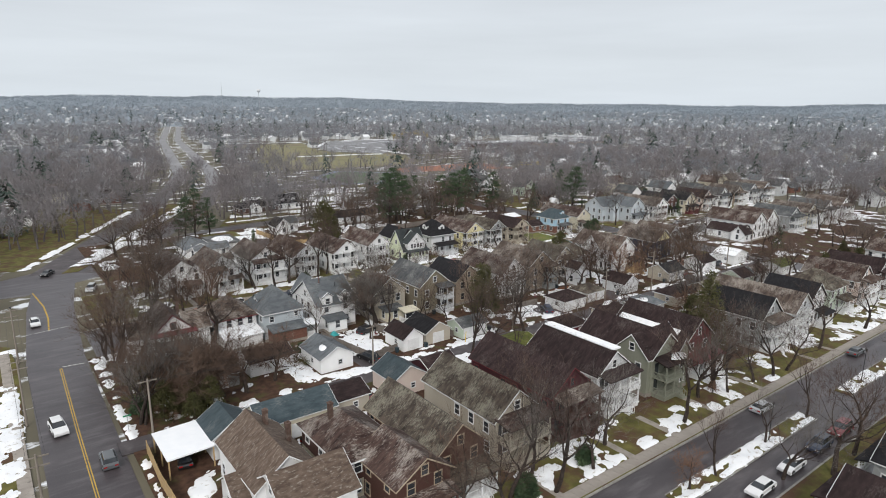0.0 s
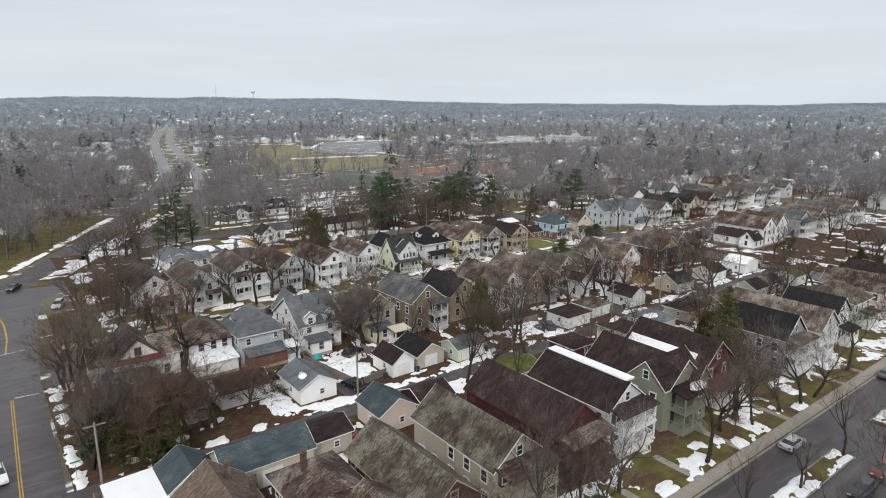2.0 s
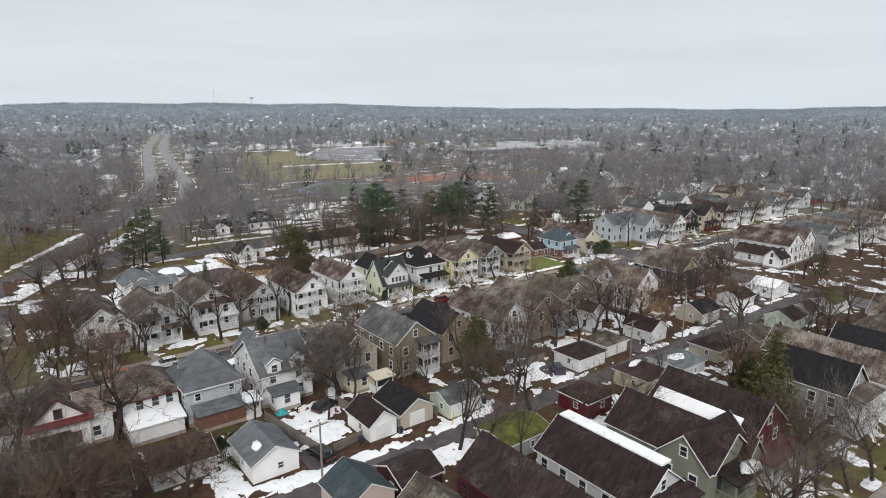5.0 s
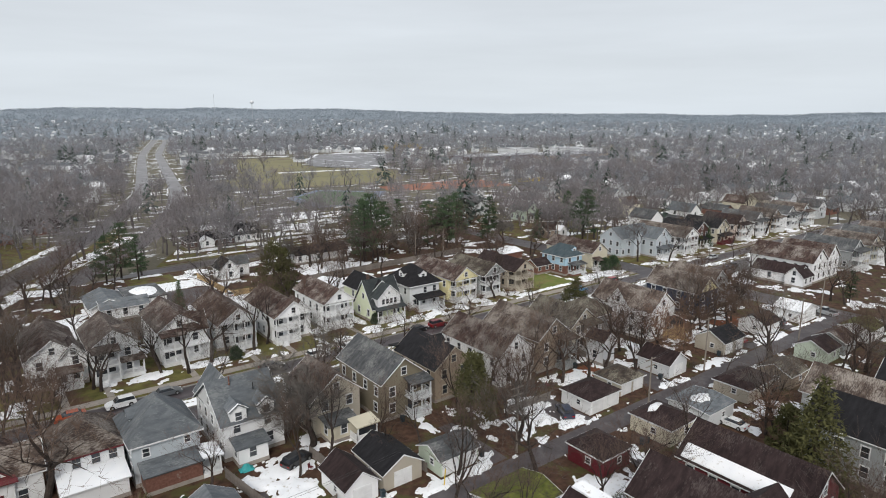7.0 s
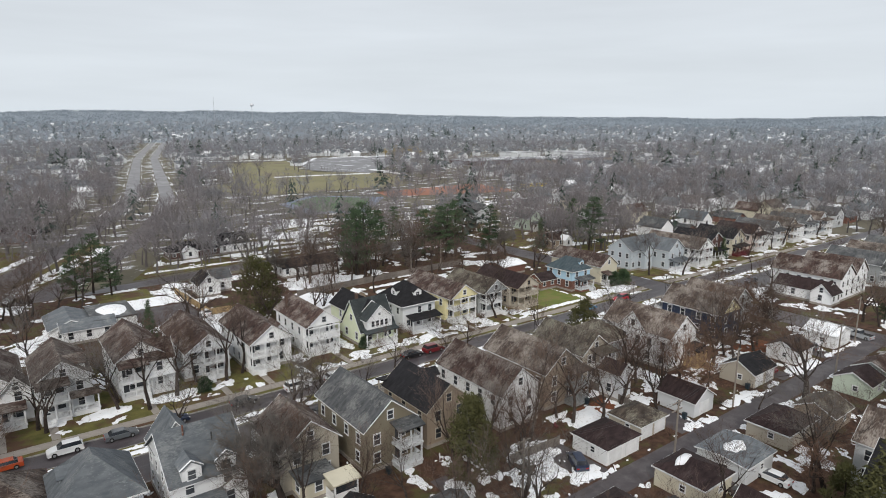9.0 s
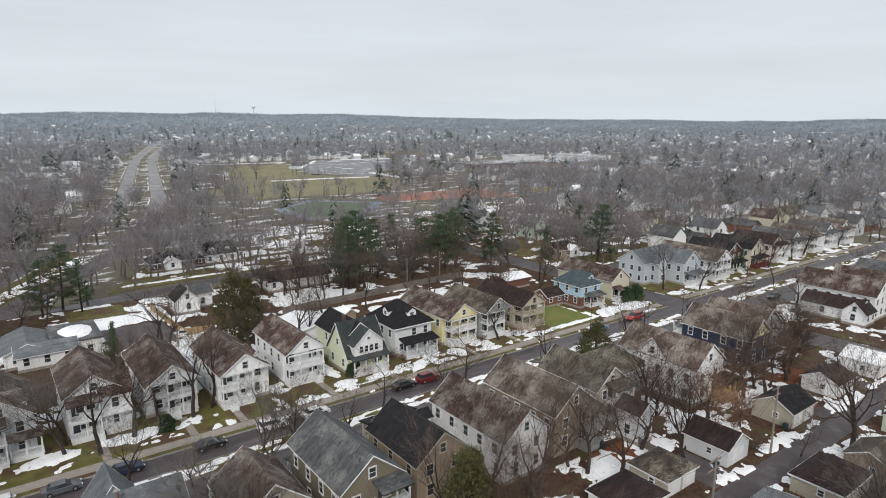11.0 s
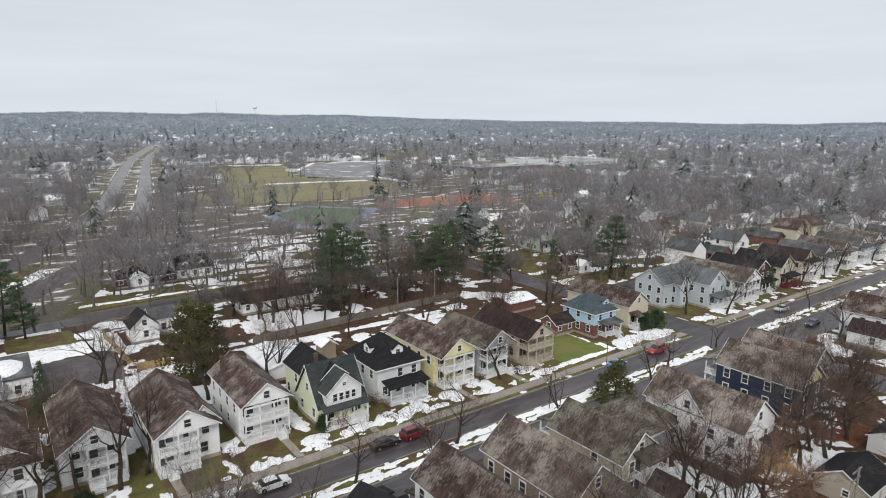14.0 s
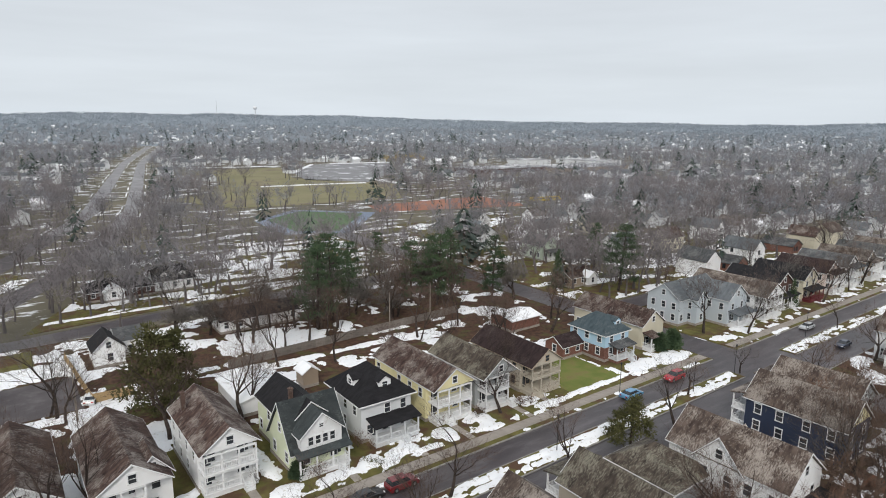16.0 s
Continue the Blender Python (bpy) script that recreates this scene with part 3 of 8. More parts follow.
def volume(h, cx, cy, w, d, eave, ridge, axis="y", kind="gable", z0=0.0, wall=WHITE, roof=ROOF_BROWN, trim=TRIM, over=0.4, skip="", snow=None,
           base=True, lights=True, rng=random, low=None, edges=True, ext=0.0):
    """One block of a house: walls, roof, edge boards and windows. skip: sides with no windows; low: wall of the lower storey."""
    x0, x1, y0, y1 = cx - w / 2, cx + w / 2, cy - d / 2, cy + d / 2
    g = Geo()
    zb = z0 + (3.0 if low else 0)
    if kind == "gable" and axis == "y":
        g.prism([(x0, y0, zb), (x1, y0, zb), (x1, y0, eave), (cx, y0, ridge), (x0, y0, eave)], (0, d, 0))
    elif kind == "gable":
        g.prism([(x0, y1, zb), (x0, y0, zb), (x0, y0, eave), (x0, cy, ridge), (x0, y1, eave)], (w, 0, 0))
    else:
        g.box(x0, x1, y0, y1, zb, eave)
    part("wall", g, wall, h)
    if low:
        part("wall", Geo().box(x0, x1, y0, y1, z0, zb), low, h, "brick lower storey")
    if base and z0 == 0:
        part("foundation", Geo().box(x0 - 0.06, x1 + 0.06, y0 - 0.06, y1 + 0.06, -0.1, 0.55), CONCRETE, h, "grey concrete foundation")
    g, t = Geo(), Geo()
    if ext:
        part("gable_front", Geo().prism([(x0, y0 - ext, eave - 0.15), (x1, y0 - ext, eave - 0.15), (x1, y0 - ext, eave), (cx, y0 - ext, ridge), (x0, y0 - ext, eave)], (0, ext - 0.02, 0)), wall, h)
        window(h, "-y", (cx, y0 - ext, eave + (ridge - eave) * 0.36), 0.85, 1.1, trim)
        y0 -= ext
    if kind == "gable":
        if axis == "y":
            k = (ridge - eave) / (w / 2)
            e = eave - over * k + 0.2
            r = ridge + 0.2
            slope(g, (x0 - over, y0 - over, e), (x0 - over, y1 + over, e), (cx, y1 + over, r), (cx, y0 - over, r))
            slope(g, (x1 + over, y0 - over, e), (cx, y0 - over, r), (cx, y1 + over, r), (x1 + over, y1 + over, e))
            for y in (y0 - over - 0.05, y1 + over):
                t.prism([(x0 - over, y, e), (cx, y, r), (x1 + over, y, e), (x1 + over, y, e - 0.17), (cx, y, r - 0.2), (x0 - over, y, e - 0.17)], (0, 0.05, 0))
            for x in (x0 - over - 0.04, x1 + over):
                t.box(x, x + 0.04, y0 - over, y1 + over, e - 0.18, e - 0.04)
        else:
            k = (ridge - eave) / (d / 2)
            e = eave - over * k + 0.2
            r = ridge + 0.2
            slope(g, (x0 - over, y0 - over, e), (x1 + over, y0 - over, e), (x1 + over, cy, r), (x0 - over, cy, r))
            slope(g, (x0 - over, y1 + over, e), (x0 - over, cy, r), (x1 + over, cy, r), (x1 + over, y1 + over, e))
            for x in (x0 - over - 0.05, x1 + over):
                t.prism([(x, y0 - over, e), (x, cy, r), (x, y1 + over, e), (x, y1 + over, e - 0.17), (x, cy, r - 0.2), (x, y0 - over, e - 0.17)], (0.05, 0, 0))
            for y in (y0 - over - 0.04, y1 + over):
                t.box(x0 - over, x1 + over, y, y + 0.04, e - 0.18, e - 0.04)
    elif kind == "hip":
        e = eave - 0.05
        q = [(x0 - over, y0 - over, e), (x1 + over, y0 - over, e), (x1 + over, y1 + over, e), (x0 - over, y1 + over, e)]
        if d > w:
            p1, p2 = (cx, cy - (d - w) / 2 - 0.2, ridge), (cx, cy + (d - w) / 2 + 0.2, ridge)
            top = [(0, 1, 4), (1, 2, 5, 4), (2, 3, 5), (3, 0, 4, 5)]
        else:
            p1, p2 = (cx - (w - d) / 2 - 0.2, cy, ridge), (cx + (w - d) / 2 + 0.2, cy, ridge)
            top = [(0, 1, 5, 4), (1, 2, 5), (2, 3, 4, 5), (3, 0, 4)]
        g.add(q + [p1, p2] + [(a, b, c - 0.2) for a, b, c in q],
              top + [(0, 6, 7, 1), (1, 7, 8, 2), (2, 8, 9, 3), (3, 9, 6, 0), (6, 9, 8, 7)])
        for bx0, bx1, by0, by1 in ((x0 - over - 0.05, x1 + over + 0.05, y0 - over - 0.05, y0 - over), (x0 - over - 0.05, x1 + over + 0.05, y1 + over, y1 + over + 0.05),
                                   (x0 - over - 0.05, x0 - over, y0 - over, y1 + over), (x1 + over, x1 + over + 0.05, y0 - over, y1 + over)):
            t.box(bx0, bx1, by0, by1, e - 0.24, e - 0.03)
    elif kind == "shed":
        lo, hi = eave + 0.1, ridge + 0.1
        zz = {"-y": (lo, lo, hi, hi), "+y": (hi, hi, lo, lo), "-x": (lo, hi, hi, lo), "+x": (hi, lo, lo, hi)}[axis]
        c = [(x0 - over, y0 - over), (x1 + over, y0 - over), (x1 + over, y1 + over), (x0 - over, y1 + over)]
        slope(g, *[(a, b, z) for (a, b), z in zip(c, zz)])
    else:
        g.box(x0 - over, x1 + over, y0 - over, y1 + over, eave, eave + 0.25)
    part("roof", g, roof, h)
    if t.v and edges:
        part("edge_board", t, trim, h)
    if snow:
        s = Geo()
        sx0, sx1, k0, k1 = snow
        k = (ridge - eave) / (w / 2)
        zt = lambda x: ridge + 0.2 - abs(x - cx) * k + 0.05
        s.prism([(sx0, y0 + k0, zt(sx0)), (sx1, y0 + k0, zt(sx1)), (sx1, y1 - k1, zt(sx1)), (sx0, y1 - k1, zt(sx0))], (0, 0, 0.1))
        part("snow_cap", s, SNOW, h, "strip of old snow on the roof")
    y0 += ext
    if not lights:
        return
    # windows, storey by storey
    floors = [z for z in (z0 + 2.0, z0 + 4.75, z0 + 7.4) if z + 0.75 < eave]
    for side in SIDES:
        if side in skip.split() or side == "+y" and not base:
            continue
        span = w if side[1] == "y" else d
        n = max(1, int(span / 3.0))
        for z in floors:
            for i in range(n):
                if n > 2 and rng.random() < 0.14:
                    continue
                u = (i + 0.5) / n * span - span / 2 + rng.uniform(-0.25, 0.25)
                ax, out = SIDES[side]
                p = Vector((cx, cy, z)) + ax * u + out * ((d if side[1] == "y" else w) / 2)
                window(h, side, p, 0.95, 1.5, trim)
        if kind == "gable" and axis == side[1] and ridge - eave > 2.2:
            out = SIDES[side][1]
            p = Vector((cx, cy, eave + (ridge - eave) * 0.36)) + out * ((d if axis == "y" else w) / 2)
            window(h, side, p, 0.85, 1.2, trim)


def porch(h, side, u0, u1, wall_at, depth, levels=2, centre=(0, 0), mat=TRIM, roof=ROOF_BROWN, top=None, steps=None, enclosed=False, floor=0.8, step=2.75,
          skirt=None, rail=True, snowy=False, roofed=True):
    """A porch of one or two levels on a wall: decks, posts, railings, roof and steps. wall_at: how far the wall lies from the centre."""
    turn = Matrix.Translation((*centre, 0)) @ pose(0, 0, 0, 0, 0, TURN[side])

    def put(name, g, m, label=""):
        g.v = [tuple(turn @ Vector(p)) for p in g.v]
        part(name, g, m, h, label)

    y0, y1 = -wall_at - depth, -wall_at + 0.02
    z = floor
    put("porch_skirt", Geo().box(u0, u1, y0 + 0.05, y1, 0, floor - 0.12), skirt or mat)
    for lv in range(levels):
        put("porch_deck", Geo().box(u0 - 0.1, u1 + 0.1, y0 - 0.1, y1, z - 0.22, z), mat)
        hi = z + step - 0.25
        if not enclosed and u1 - u0 > 2.6:
            put("door", Geo().box(u0 + 0.5, u0 + 1.45, -wall_at - 0.06, -wall_at + 0.01, z, z + 2.05), GLASS, "dark glazed porch door")
            put("window", Geo().box(u1 - 1.6, u1 - 0.5, -wall_at - 0.05, -wall_at + 0.01, z + 0.6, z + 2.0), GLASS)
        n = max(2, round((u1 - u0) / 2.4) + 1)
        for i in range(n):
            u = u0 + 0.1 + (u1 - u0 - 0.2) * i / (n - 1)
            put("post", Geo().box(u - 0.1, u + 0.1, y0 + 0.02, y0 + 0.22, z, hi), mat)
        if rail or enclosed:
            g = Geo()
            for a, b, c, d in ((u0, u1, y0 + 0.08, y0 + 0.16), (u0, u0 + 0.08, y0, y1), (u1 - 0.08, u1, y0, y1)):
                gap = steps and lv == 0 and a == u0 and b == u1
                runs = [(a, steps - 0.6), (steps + 0.6, b)] if gap else [(a, b)]
                for p, q in runs:
                    if q - p < 0.05:
                        continue
                    if enclosed:
                        g.box(p, q, c, d, z, z + 0.95)
                        continue
                    g.box(p, q, c, d, z + 0.82, z + 0.92)
                    g.box(p, q, c, d, z + 0.1, z + 0.17)
                    if q - p > 0.3:
                        for k in range(int((q - p) / 0.22)):
                            g.box(p + k * 0.22, p + k * 0.22 + 0.06, c + 0.02, d - 0.02, z + 0.17, z + 0.82)
                    else:
                        for k in range(int((d - c) / 0.22)):
                            g.box(p + 0.02, q - 0.02, c + k * 0.22, c + k * 0.22 + 0.06, z + 0.17, z + 0.82)
            put("railing", g, mat)
            if enclosed:
                put("porch_glazing", Geo().box(u0 + 0.15, u1 - 0.15, y0 + 0.1, y0 + 0.13, z + 0.95, hi - 0.2), GLASS, "dark porch glazing")
        put("beam", Geo().box(u0, u1, y0 + 0.03, y0 + 0.23, hi - 0.25, hi), mat)
        z += step
    rise = 0.5 if top is None else top
    g = Geo()
    zt = z - 0.05
    slope(g, (u0 - 0.3, y0 - 0.35, zt - 0.1), (u1 + 0.3, y0 - 0.35, zt - 0.1), (u1 + 0.3, y1, zt + rise), (u0 - 0.3, y1, zt + rise), 0.2)
    if roofed:
        put("porch_roof", g, ROOF_SNOW if snowy else roof)
    if steps is not None:
        n = max(2, round(floor / 0.18))
        prof = [(y0 + 0.05, 0.0)]
        for i in range(n):
            prof += [(y0 - 0.3 * (n - i), floor * i / n), (y0 - 0.3 * (n - i), floor * (i + 1) / n - 0.06 * (i == n - 1))]
        prof.append((y0 + 0.05, floor - 0.06))
        g = Geo().prism([(steps - 0.6, a, max(0.0, c)) for a, c in prof[1:] + prof[:1]], (1.2, 0, 0))
        put("steps", g, mat)
        for s in (-0.66, 0.6):
            g = Geo()
            g.prism([(steps + s, y0, floor + 0.9), (steps + s, y0 - 0.3 * n, 0.95), (steps + s, y0 - 0.3 * n, 0.8), (steps + s, y0, floor + 0.75)], (0.06, 0, 0))
            for i in range(4):
                yy = y0 - 0.3 * n * i / 3
                g.box(steps + s, steps + s + 0.06, yy - 0.04, yy + 0.04, 0, floor + 0.8 - (floor) * i / 3)
            put("stair_rail", g, mat)


def dormer(h, side, x, y, z, w=2.0, height=2.0, run=2.6, wall=WHITE, roof=ROOF_DARK, trim=TRIM, hipped=False):
    """A small gabled dormer whose face stands at (x, y), its sill at z."""
    turn = Matrix.Translation((x, y, z)) @ pose(0, 0, 0, 0, 0, TURN[side])
    a = w / 2
    top = height + a * 0.7
    g = Geo().prism([(-a, 0, 0), (a, 0, 0), (a, 0, height), (0, 0, top), (-a, 0, height)], (0, run, 0))
    g.v = [tuple(turn @ Vector(p)) for p in g.v]
    part("dormer", g, wall, h)
    g = Geo()
    o = 0.25
    e = height - o * 0.7 + 0.12
    back = run + 0.5 if not hipped else run
    slope(g, (-a - o, -o, e), (-a - o, back, e), (0, back, top + 0.12), (0, -o if not hipped else 1.0, top + 0.12), 0.12)
    slope(g, (a + o, -o, e), (0, -o if not hipped else 1.0, top + 0.12), (0, back, top + 0.12), (a + o, back, e), 0.12)
    if hipped:
        slope(g, (-a - o, -o, e), (a + o, -o, e), (0, 1.0, top + 0.12), (0, 1.0, top + 0.12), 0.12)
    g.v = [tuple(turn @ Vector(p)) for p in g.v]
    part("dormer_roof", g, roof, h)
    p = turn @ Vector((0, 0, height * 0.52))
    window(h, side, p, min(0.9, w * 0.45), height * 0.62, trim)


def chimney(h, x, y, z0, z1, mat=OLD_BRICK):
    part("chimney", Geo().box(x - 0.29, x + 0.29, y - 0.29, y + 0.29, z0, z1).box(x - 0.35, x + 0.35, y - 0.35, y + 0.35, z1, z1 + 0.14)
         .box(x - 0.13, x + 0.13, y - 0.13, y + 0.13, z1 + 0.14, z1 + 0.32), mat, h, "weathered brick chimney")


FOOT = []


def house(x, y, label, group, name="house", category="house"):
    return thing(name, x, y, label, category, group)


def gable_house(x, y0, y1, w, label, wall, roof, front="-y", eave=6.2, ridge=9.2, trim=TRIM, group="houses along the street", levels=2, porch_u=None,
                depth=2.3, steps=0.0, skip="", snow=None, chim=False, seed=0, proof=None, pmat=None, rear=None, enclosed=False, low=None, snowy=False, cover=False):
    """The usual narrow gable-fronted house with a porch across its front."""
    rng = random.Random(seed + int(x * 7))
    d, yc = y1 - y0, (y0 + y1) / 2
    h = house(x, yc, label, group)
    FOOT.append((x - w / 2, x + w / 2, y0 - 2, y1 + 2))
    volume(h, 0, 0, w, d, eave, ridge, "y", wall=wall, roof=roof, trim=trim, skip=skip + (" +y" if front == "-y" else ""), snow=snow, rng=rng, low=low, ext=depth if cover else 0.0)
    if levels:
        u = porch_u or (-w / 2 + 0.2, w / 2 - 0.2)
        porch(h, front, u[0], u[1], d / 2, depth, levels, mat=pmat or trim, roof=proof or roof, steps=steps, enclosed=enclosed, snowy=snowy, roofed=not cover)
    if rear:
        porch(h, "+y" if front == "-y" else "-y", rear[0], rear[1], d / 2, 2.2, rear[2], mat=rear[3] if len(rear) > 3 else (pmat or trim), roof=proof or roof, steps=None)
    if chim:
        chimney(h, rng.choice((-1, 1)) * w * 0.12, rng.uniform(-0.2, 0.3) * d, ridge - 1.2, ridge + 0.9)
    return h


def garage(x0, x1, y0, y1, label, wall, roof, eave=2.5, ridge=3.9, axis="y", door="-y", kind="gable", trim=TRIM, snow=None, name="garage", doors=1):
    h = thing(name, (x0 + x1) / 2, (y0 + y1) / 2, label, "garage" if name == "garage" else "shed", "garages along the alley")
    FOOT.append((x0 - 0.5, x1 + 0.5, y0 - 0.5, y1 + 0.5))
    w, d = x1 - x0, y1 - y0
    volume(h, 0, 0, w, d, eave, ridge, axis, kind, wall=wall, roof=roof, trim=trim, over=0.3, snow=snow, base=False, lights=False)
    if door:
        turn = pose(0, 0, 0, 0, 0, TURN[door])
        half = (d if door[1] == "y" else w) / 2
        span = (w if door[1] == "y" else d)
        for i in range(doors):
            c = (i + 0.5) / doors * span - span / 2
            dw = min(2.5, span / doors - 0.5) / 2
            g = Geo()
            for k in range(4):
                g.box(c - dw, c + dw, -half - 0.05, -half + 0.02, 0.05 + k * 0.52, 0.05 + k * 0.52 + 0.49)
            g.v = [tuple(turn @ Vector(p)) for p in g.v]
            dr = part("garage_door", g, TRIM, h, "white panelled garage door")
            g = Geo()
            for a, b, p, q in ((c - dw - 0.12, c - dw, 0, 2.2), (c + dw, c + dw + 0.12, 0, 2.2), (c - dw - 0.12, c + dw + 0.12, 2.14, 2.28)):
                g.box(a, b, -half - 0.07, -half + 0.02, p, q)
            g.v = [tuple(turn @ Vector(p)) for p in g.v]
            part("door_frame", g, trim, dr)
    for side in SIDES:
        if side in ("-y", "-x") and side != door:
            ax, out = SIDES[side]
            window(h, side, Vector((0, 0, 1.5)) + ax * 0.6 + out * ((d if side[1] == "y" else w) / 2), 0.7, 0.8, trim)
    return h


# ---- row on the north side of the south street, fronts to the south
h = house(24, 66, "white house with a tan ribbed shingle roof and cross wing", "houses along the street")
FOOT.append((19, 29, 54, 74))
volume(h, 0, 1, 7.6, 13, 5.2, 8.2, "y", wall=WHITE, roof=ROOF_TAN, skip="-y")
volume(h, 1.5, -7, 8.5, 8.0, 5.0, 7.6, "x", wall=WHITE, roof=ROOF_TAN)
volume(h, -2.5, -1, 6, 5, 3.6, 5.4, "x", wall=WHITE, roof=ROOF_TAN)
chimney(h, 1.2, 4.2, 6.0, 9.3)
chimney(h, 2.6, 0.5, 5.6, 8.7)

h = house(33.8, 62, "brown shingled house with cream lower walls and hipped front wing", "houses along the street")
FOOT.append((29, 40, 50, 71))
volume(h, 0, 2.5, 7.6, 11.5, 5.9, 8.5, "y", "hip", wall=BROWNW, roof=ROOF_BROWN, low=CREAM, over=0.55)
volume(h, 2.6, -6.5, 7.4, 8.5, 5.6, 8.0, "y", "gable", wall=BROWNW, roof=ROOF_BROWN, trim=TRIM_TAN, over=0.5)
porch(h, "-y", -0.8, 6.0, 10.75, 2.0, 1, mat=BROWNW, roof=ROOF_BROWN, steps=1.5)
chimney(h, -1.4, 4.5, 6.8, 9.6)

gable_house(43.0, 53, 69, 7.6, "brown house with weathered shingles and a white front balcony", BROWNW, ROOF_MOSS, eave=6.0, ridge=9.2, seed=2, trim=TRIM_TAN, pmat=TRIM, levels=1, steps=1.2, depth=3.0)
h = gable_house(54.4, 55, 71, 8.0, "beige house under a mossy grey-brown shingle roof", BEIGE, ROOF_MOSS, eave=6.3, ridge=9.6, seed=3, steps=-2.0, depth=2.8, proof=ROOF_BROWN, pmat=BEIGE)
h = gable_house(65.4, 55, 73, 8.2, "dark red house under a dark brown shingle roof", DARKRED, ROOF_DARK, eave=6.5, ridge=9.9, seed=4, trim=TRIM_RED, pmat=BROWNW, steps=1.5, proof=ROOF_PALE)
h = gable_house(76.4, 56, 71, 8.0, "pale grey house under a brown roof with snow along its ridge", PALEGREY, ROOF_DARK, eave=6.3, ridge=9.4, seed=5, steps=0.5)
part("snow_cap", Geo().box(-0.1, 1.7, -7.2, 7.6, 9.45, 9.72), SNOW, h, "strip of old snow along the ridge")
h = house(88.3, 60, "sage green house with crossing gables and a two-storey porch", "houses along the street")
FOOT.append((83, 94, 50, 69))
volume(h, 0, 2, 8.2, 15, 6.8, 10.2, "y", wall=SAGE, roof=ROOF_DARK, skip="-y")
volume(h, 0, -2.0, 9.6, 6.5, 6.8, 10.0, "x", wall=SAGE, roof=ROOF_DARK, skip="+x")
porch(h, "-y", -3.6, 1.2, 5.5, 2.6, 2, mat=SAGE, roof=ROOF_DARK, steps=0.2)
volume(h, 3.0, -4.6, 3.4, 4.0, 6.8, 8.9, "y", wall=SAGE, roof=ROOF_DARK)
h = gable_house(100.6, 56, 71, 8.4, "barn red house under a dark roof with a snowy eave", REDW, ROOF_DARK, eave=6.2, ridge=9.7, seed=7, levels=1, steps=2.0, snow=(-4.4, -2.9, 2.0, 0.3), pmat=TRIM, proof=TRIM_RED, depth=2.8)
h = gable_house(122.4, 53.5, 65.5, 7.8, "grey house under a new black roof", GREYW, ROOF_BLACK, eave=6.6, ridge=10.2, seed=8, steps=0.8, proof=ROOF_PALE)
h = gable_house(132.2, 54, 70, 8.0, "white house under a lichened pale roof with stacked porches", PALEGREY, ROOF_PALE, eave=6.4, ridge=9.8, seed=9, cover=True, steps=-1.0)
h = gable_house(143.2, 53.5, 64, 7.2, "white house under a black roof with a closed porch", WHITE, ROOF_BLACK, eave=6.4, ridge=9.6, seed=10, levels=1, porch_u=(-1.0, 3.4), steps=None)
h = house(157.5, 60, "mint green house with a hipped grey roof", "houses along the street")
FOOT.append((152, 163, 53, 67))
volume(h, 0, 0, 9.0, 10.5, 6.2, 9.4, "y", "hip", wall=MINT, roof=ROOF_MOSS, over=0.6)
porch(h, "-y", -1.0, 4.2, 5.25, 2.2, 1, mat=TRIM, roof=ROOF_MOSS, steps=1.5)
chimney(h, 1.0, 0.5, 8.0, 10.2)
gable_house(171, 54, 67, 8.0, "pale pink house with white trim and a brown roof", PINKISH, ROOF_BROWN, eave=6.0, ridge=9.2, seed=12)
gable_house(183, 54, 67, 8.0, "dark brown house under a weathered roof", BROWNW, ROOF_DARK, eave=6.0, ridge=9.2, seed=13)
for k, (x, wl_, rf) in enumerate(((212, WHITE, ROOF_BROWN), (225, GREYW, ROOF_DARK), (238, CREAM, ROOF_PALE), (251, WHITE, ROOF_DARK))):
    gable_house(x, 54, 67, 8, "frame house with a shingled roof", wl_, rf, seed=30 + k)

# ---- houses across the south street, roofs only in view
for x, rf, wl_ in ((76.0, ROOF_DARK, DARKRED), (88.5, ROOF_BLACK, GREYW), (100.5, ROOF_BROWN, WHITE)):
    gable_house(x, 9, 22.5, 8.0, "house facing the street, seen from above", wl_, rf, front="+y", eave=4.2, ridge=6.6, seed=int(x), levels=1, depth=1.8, group="houses across the street")

# ---- row between the alley and the north street, backs to the south
h = house(26.0, 122, "white house with dark red trim, a front gable and side wings", "houses by the alley")
FOOT.append((18, 34, 114, 129))
volume(h, 0, 1.2, 7.4, 10.4, 4.9, 8.3, "y", wall=WHITE, roof=ROOF_BROWN, trim=TRIM_RED, skip="-x +x")
volume(h, 4.6, -0.4, 4.2, 6.4, 4.8, 7.3, "x", wall=WHITE, roof=ROOF_PALE, trim=TRIM)
volume(h, -5.2, 1.4, 3.6, 6.4, 4.2, 6.6, "x", wall=WHITE, roof=ROOF_PALE, trim=TRIM)
part("pent_roof", Geo().prism([(-3.9, -4.0, 5.25), (3.9, -4.0, 5.25), (4.2, -5.0, 4.75), (-4.2, -5.0, 4.75)], (0, 0, -0.14)), TRIM_RED, h, "dark red pent roof across the gable")
porch(h, "-y", -3.4, 1.0, 4.0, 3.0, 1, mat=GREYW, roof=ROOF_DARK, floor=0.4, step=2.5)
chimney(h, 2.2, 1.4, 5.4, 8.9)
h = house(37.9, 122, "white house with a red-edged hipped roof and snowy sun porch", "houses by the alley")
FOOT.append((33, 43, 111, 128))
volume(h, 0, 0.5, 7.8, 9.4, 5.6, 8.7, "y", "hip", wall=WHITE, roof=ROOF_PALE, trim=TRIM_RED, over=0.55, skip="-y")
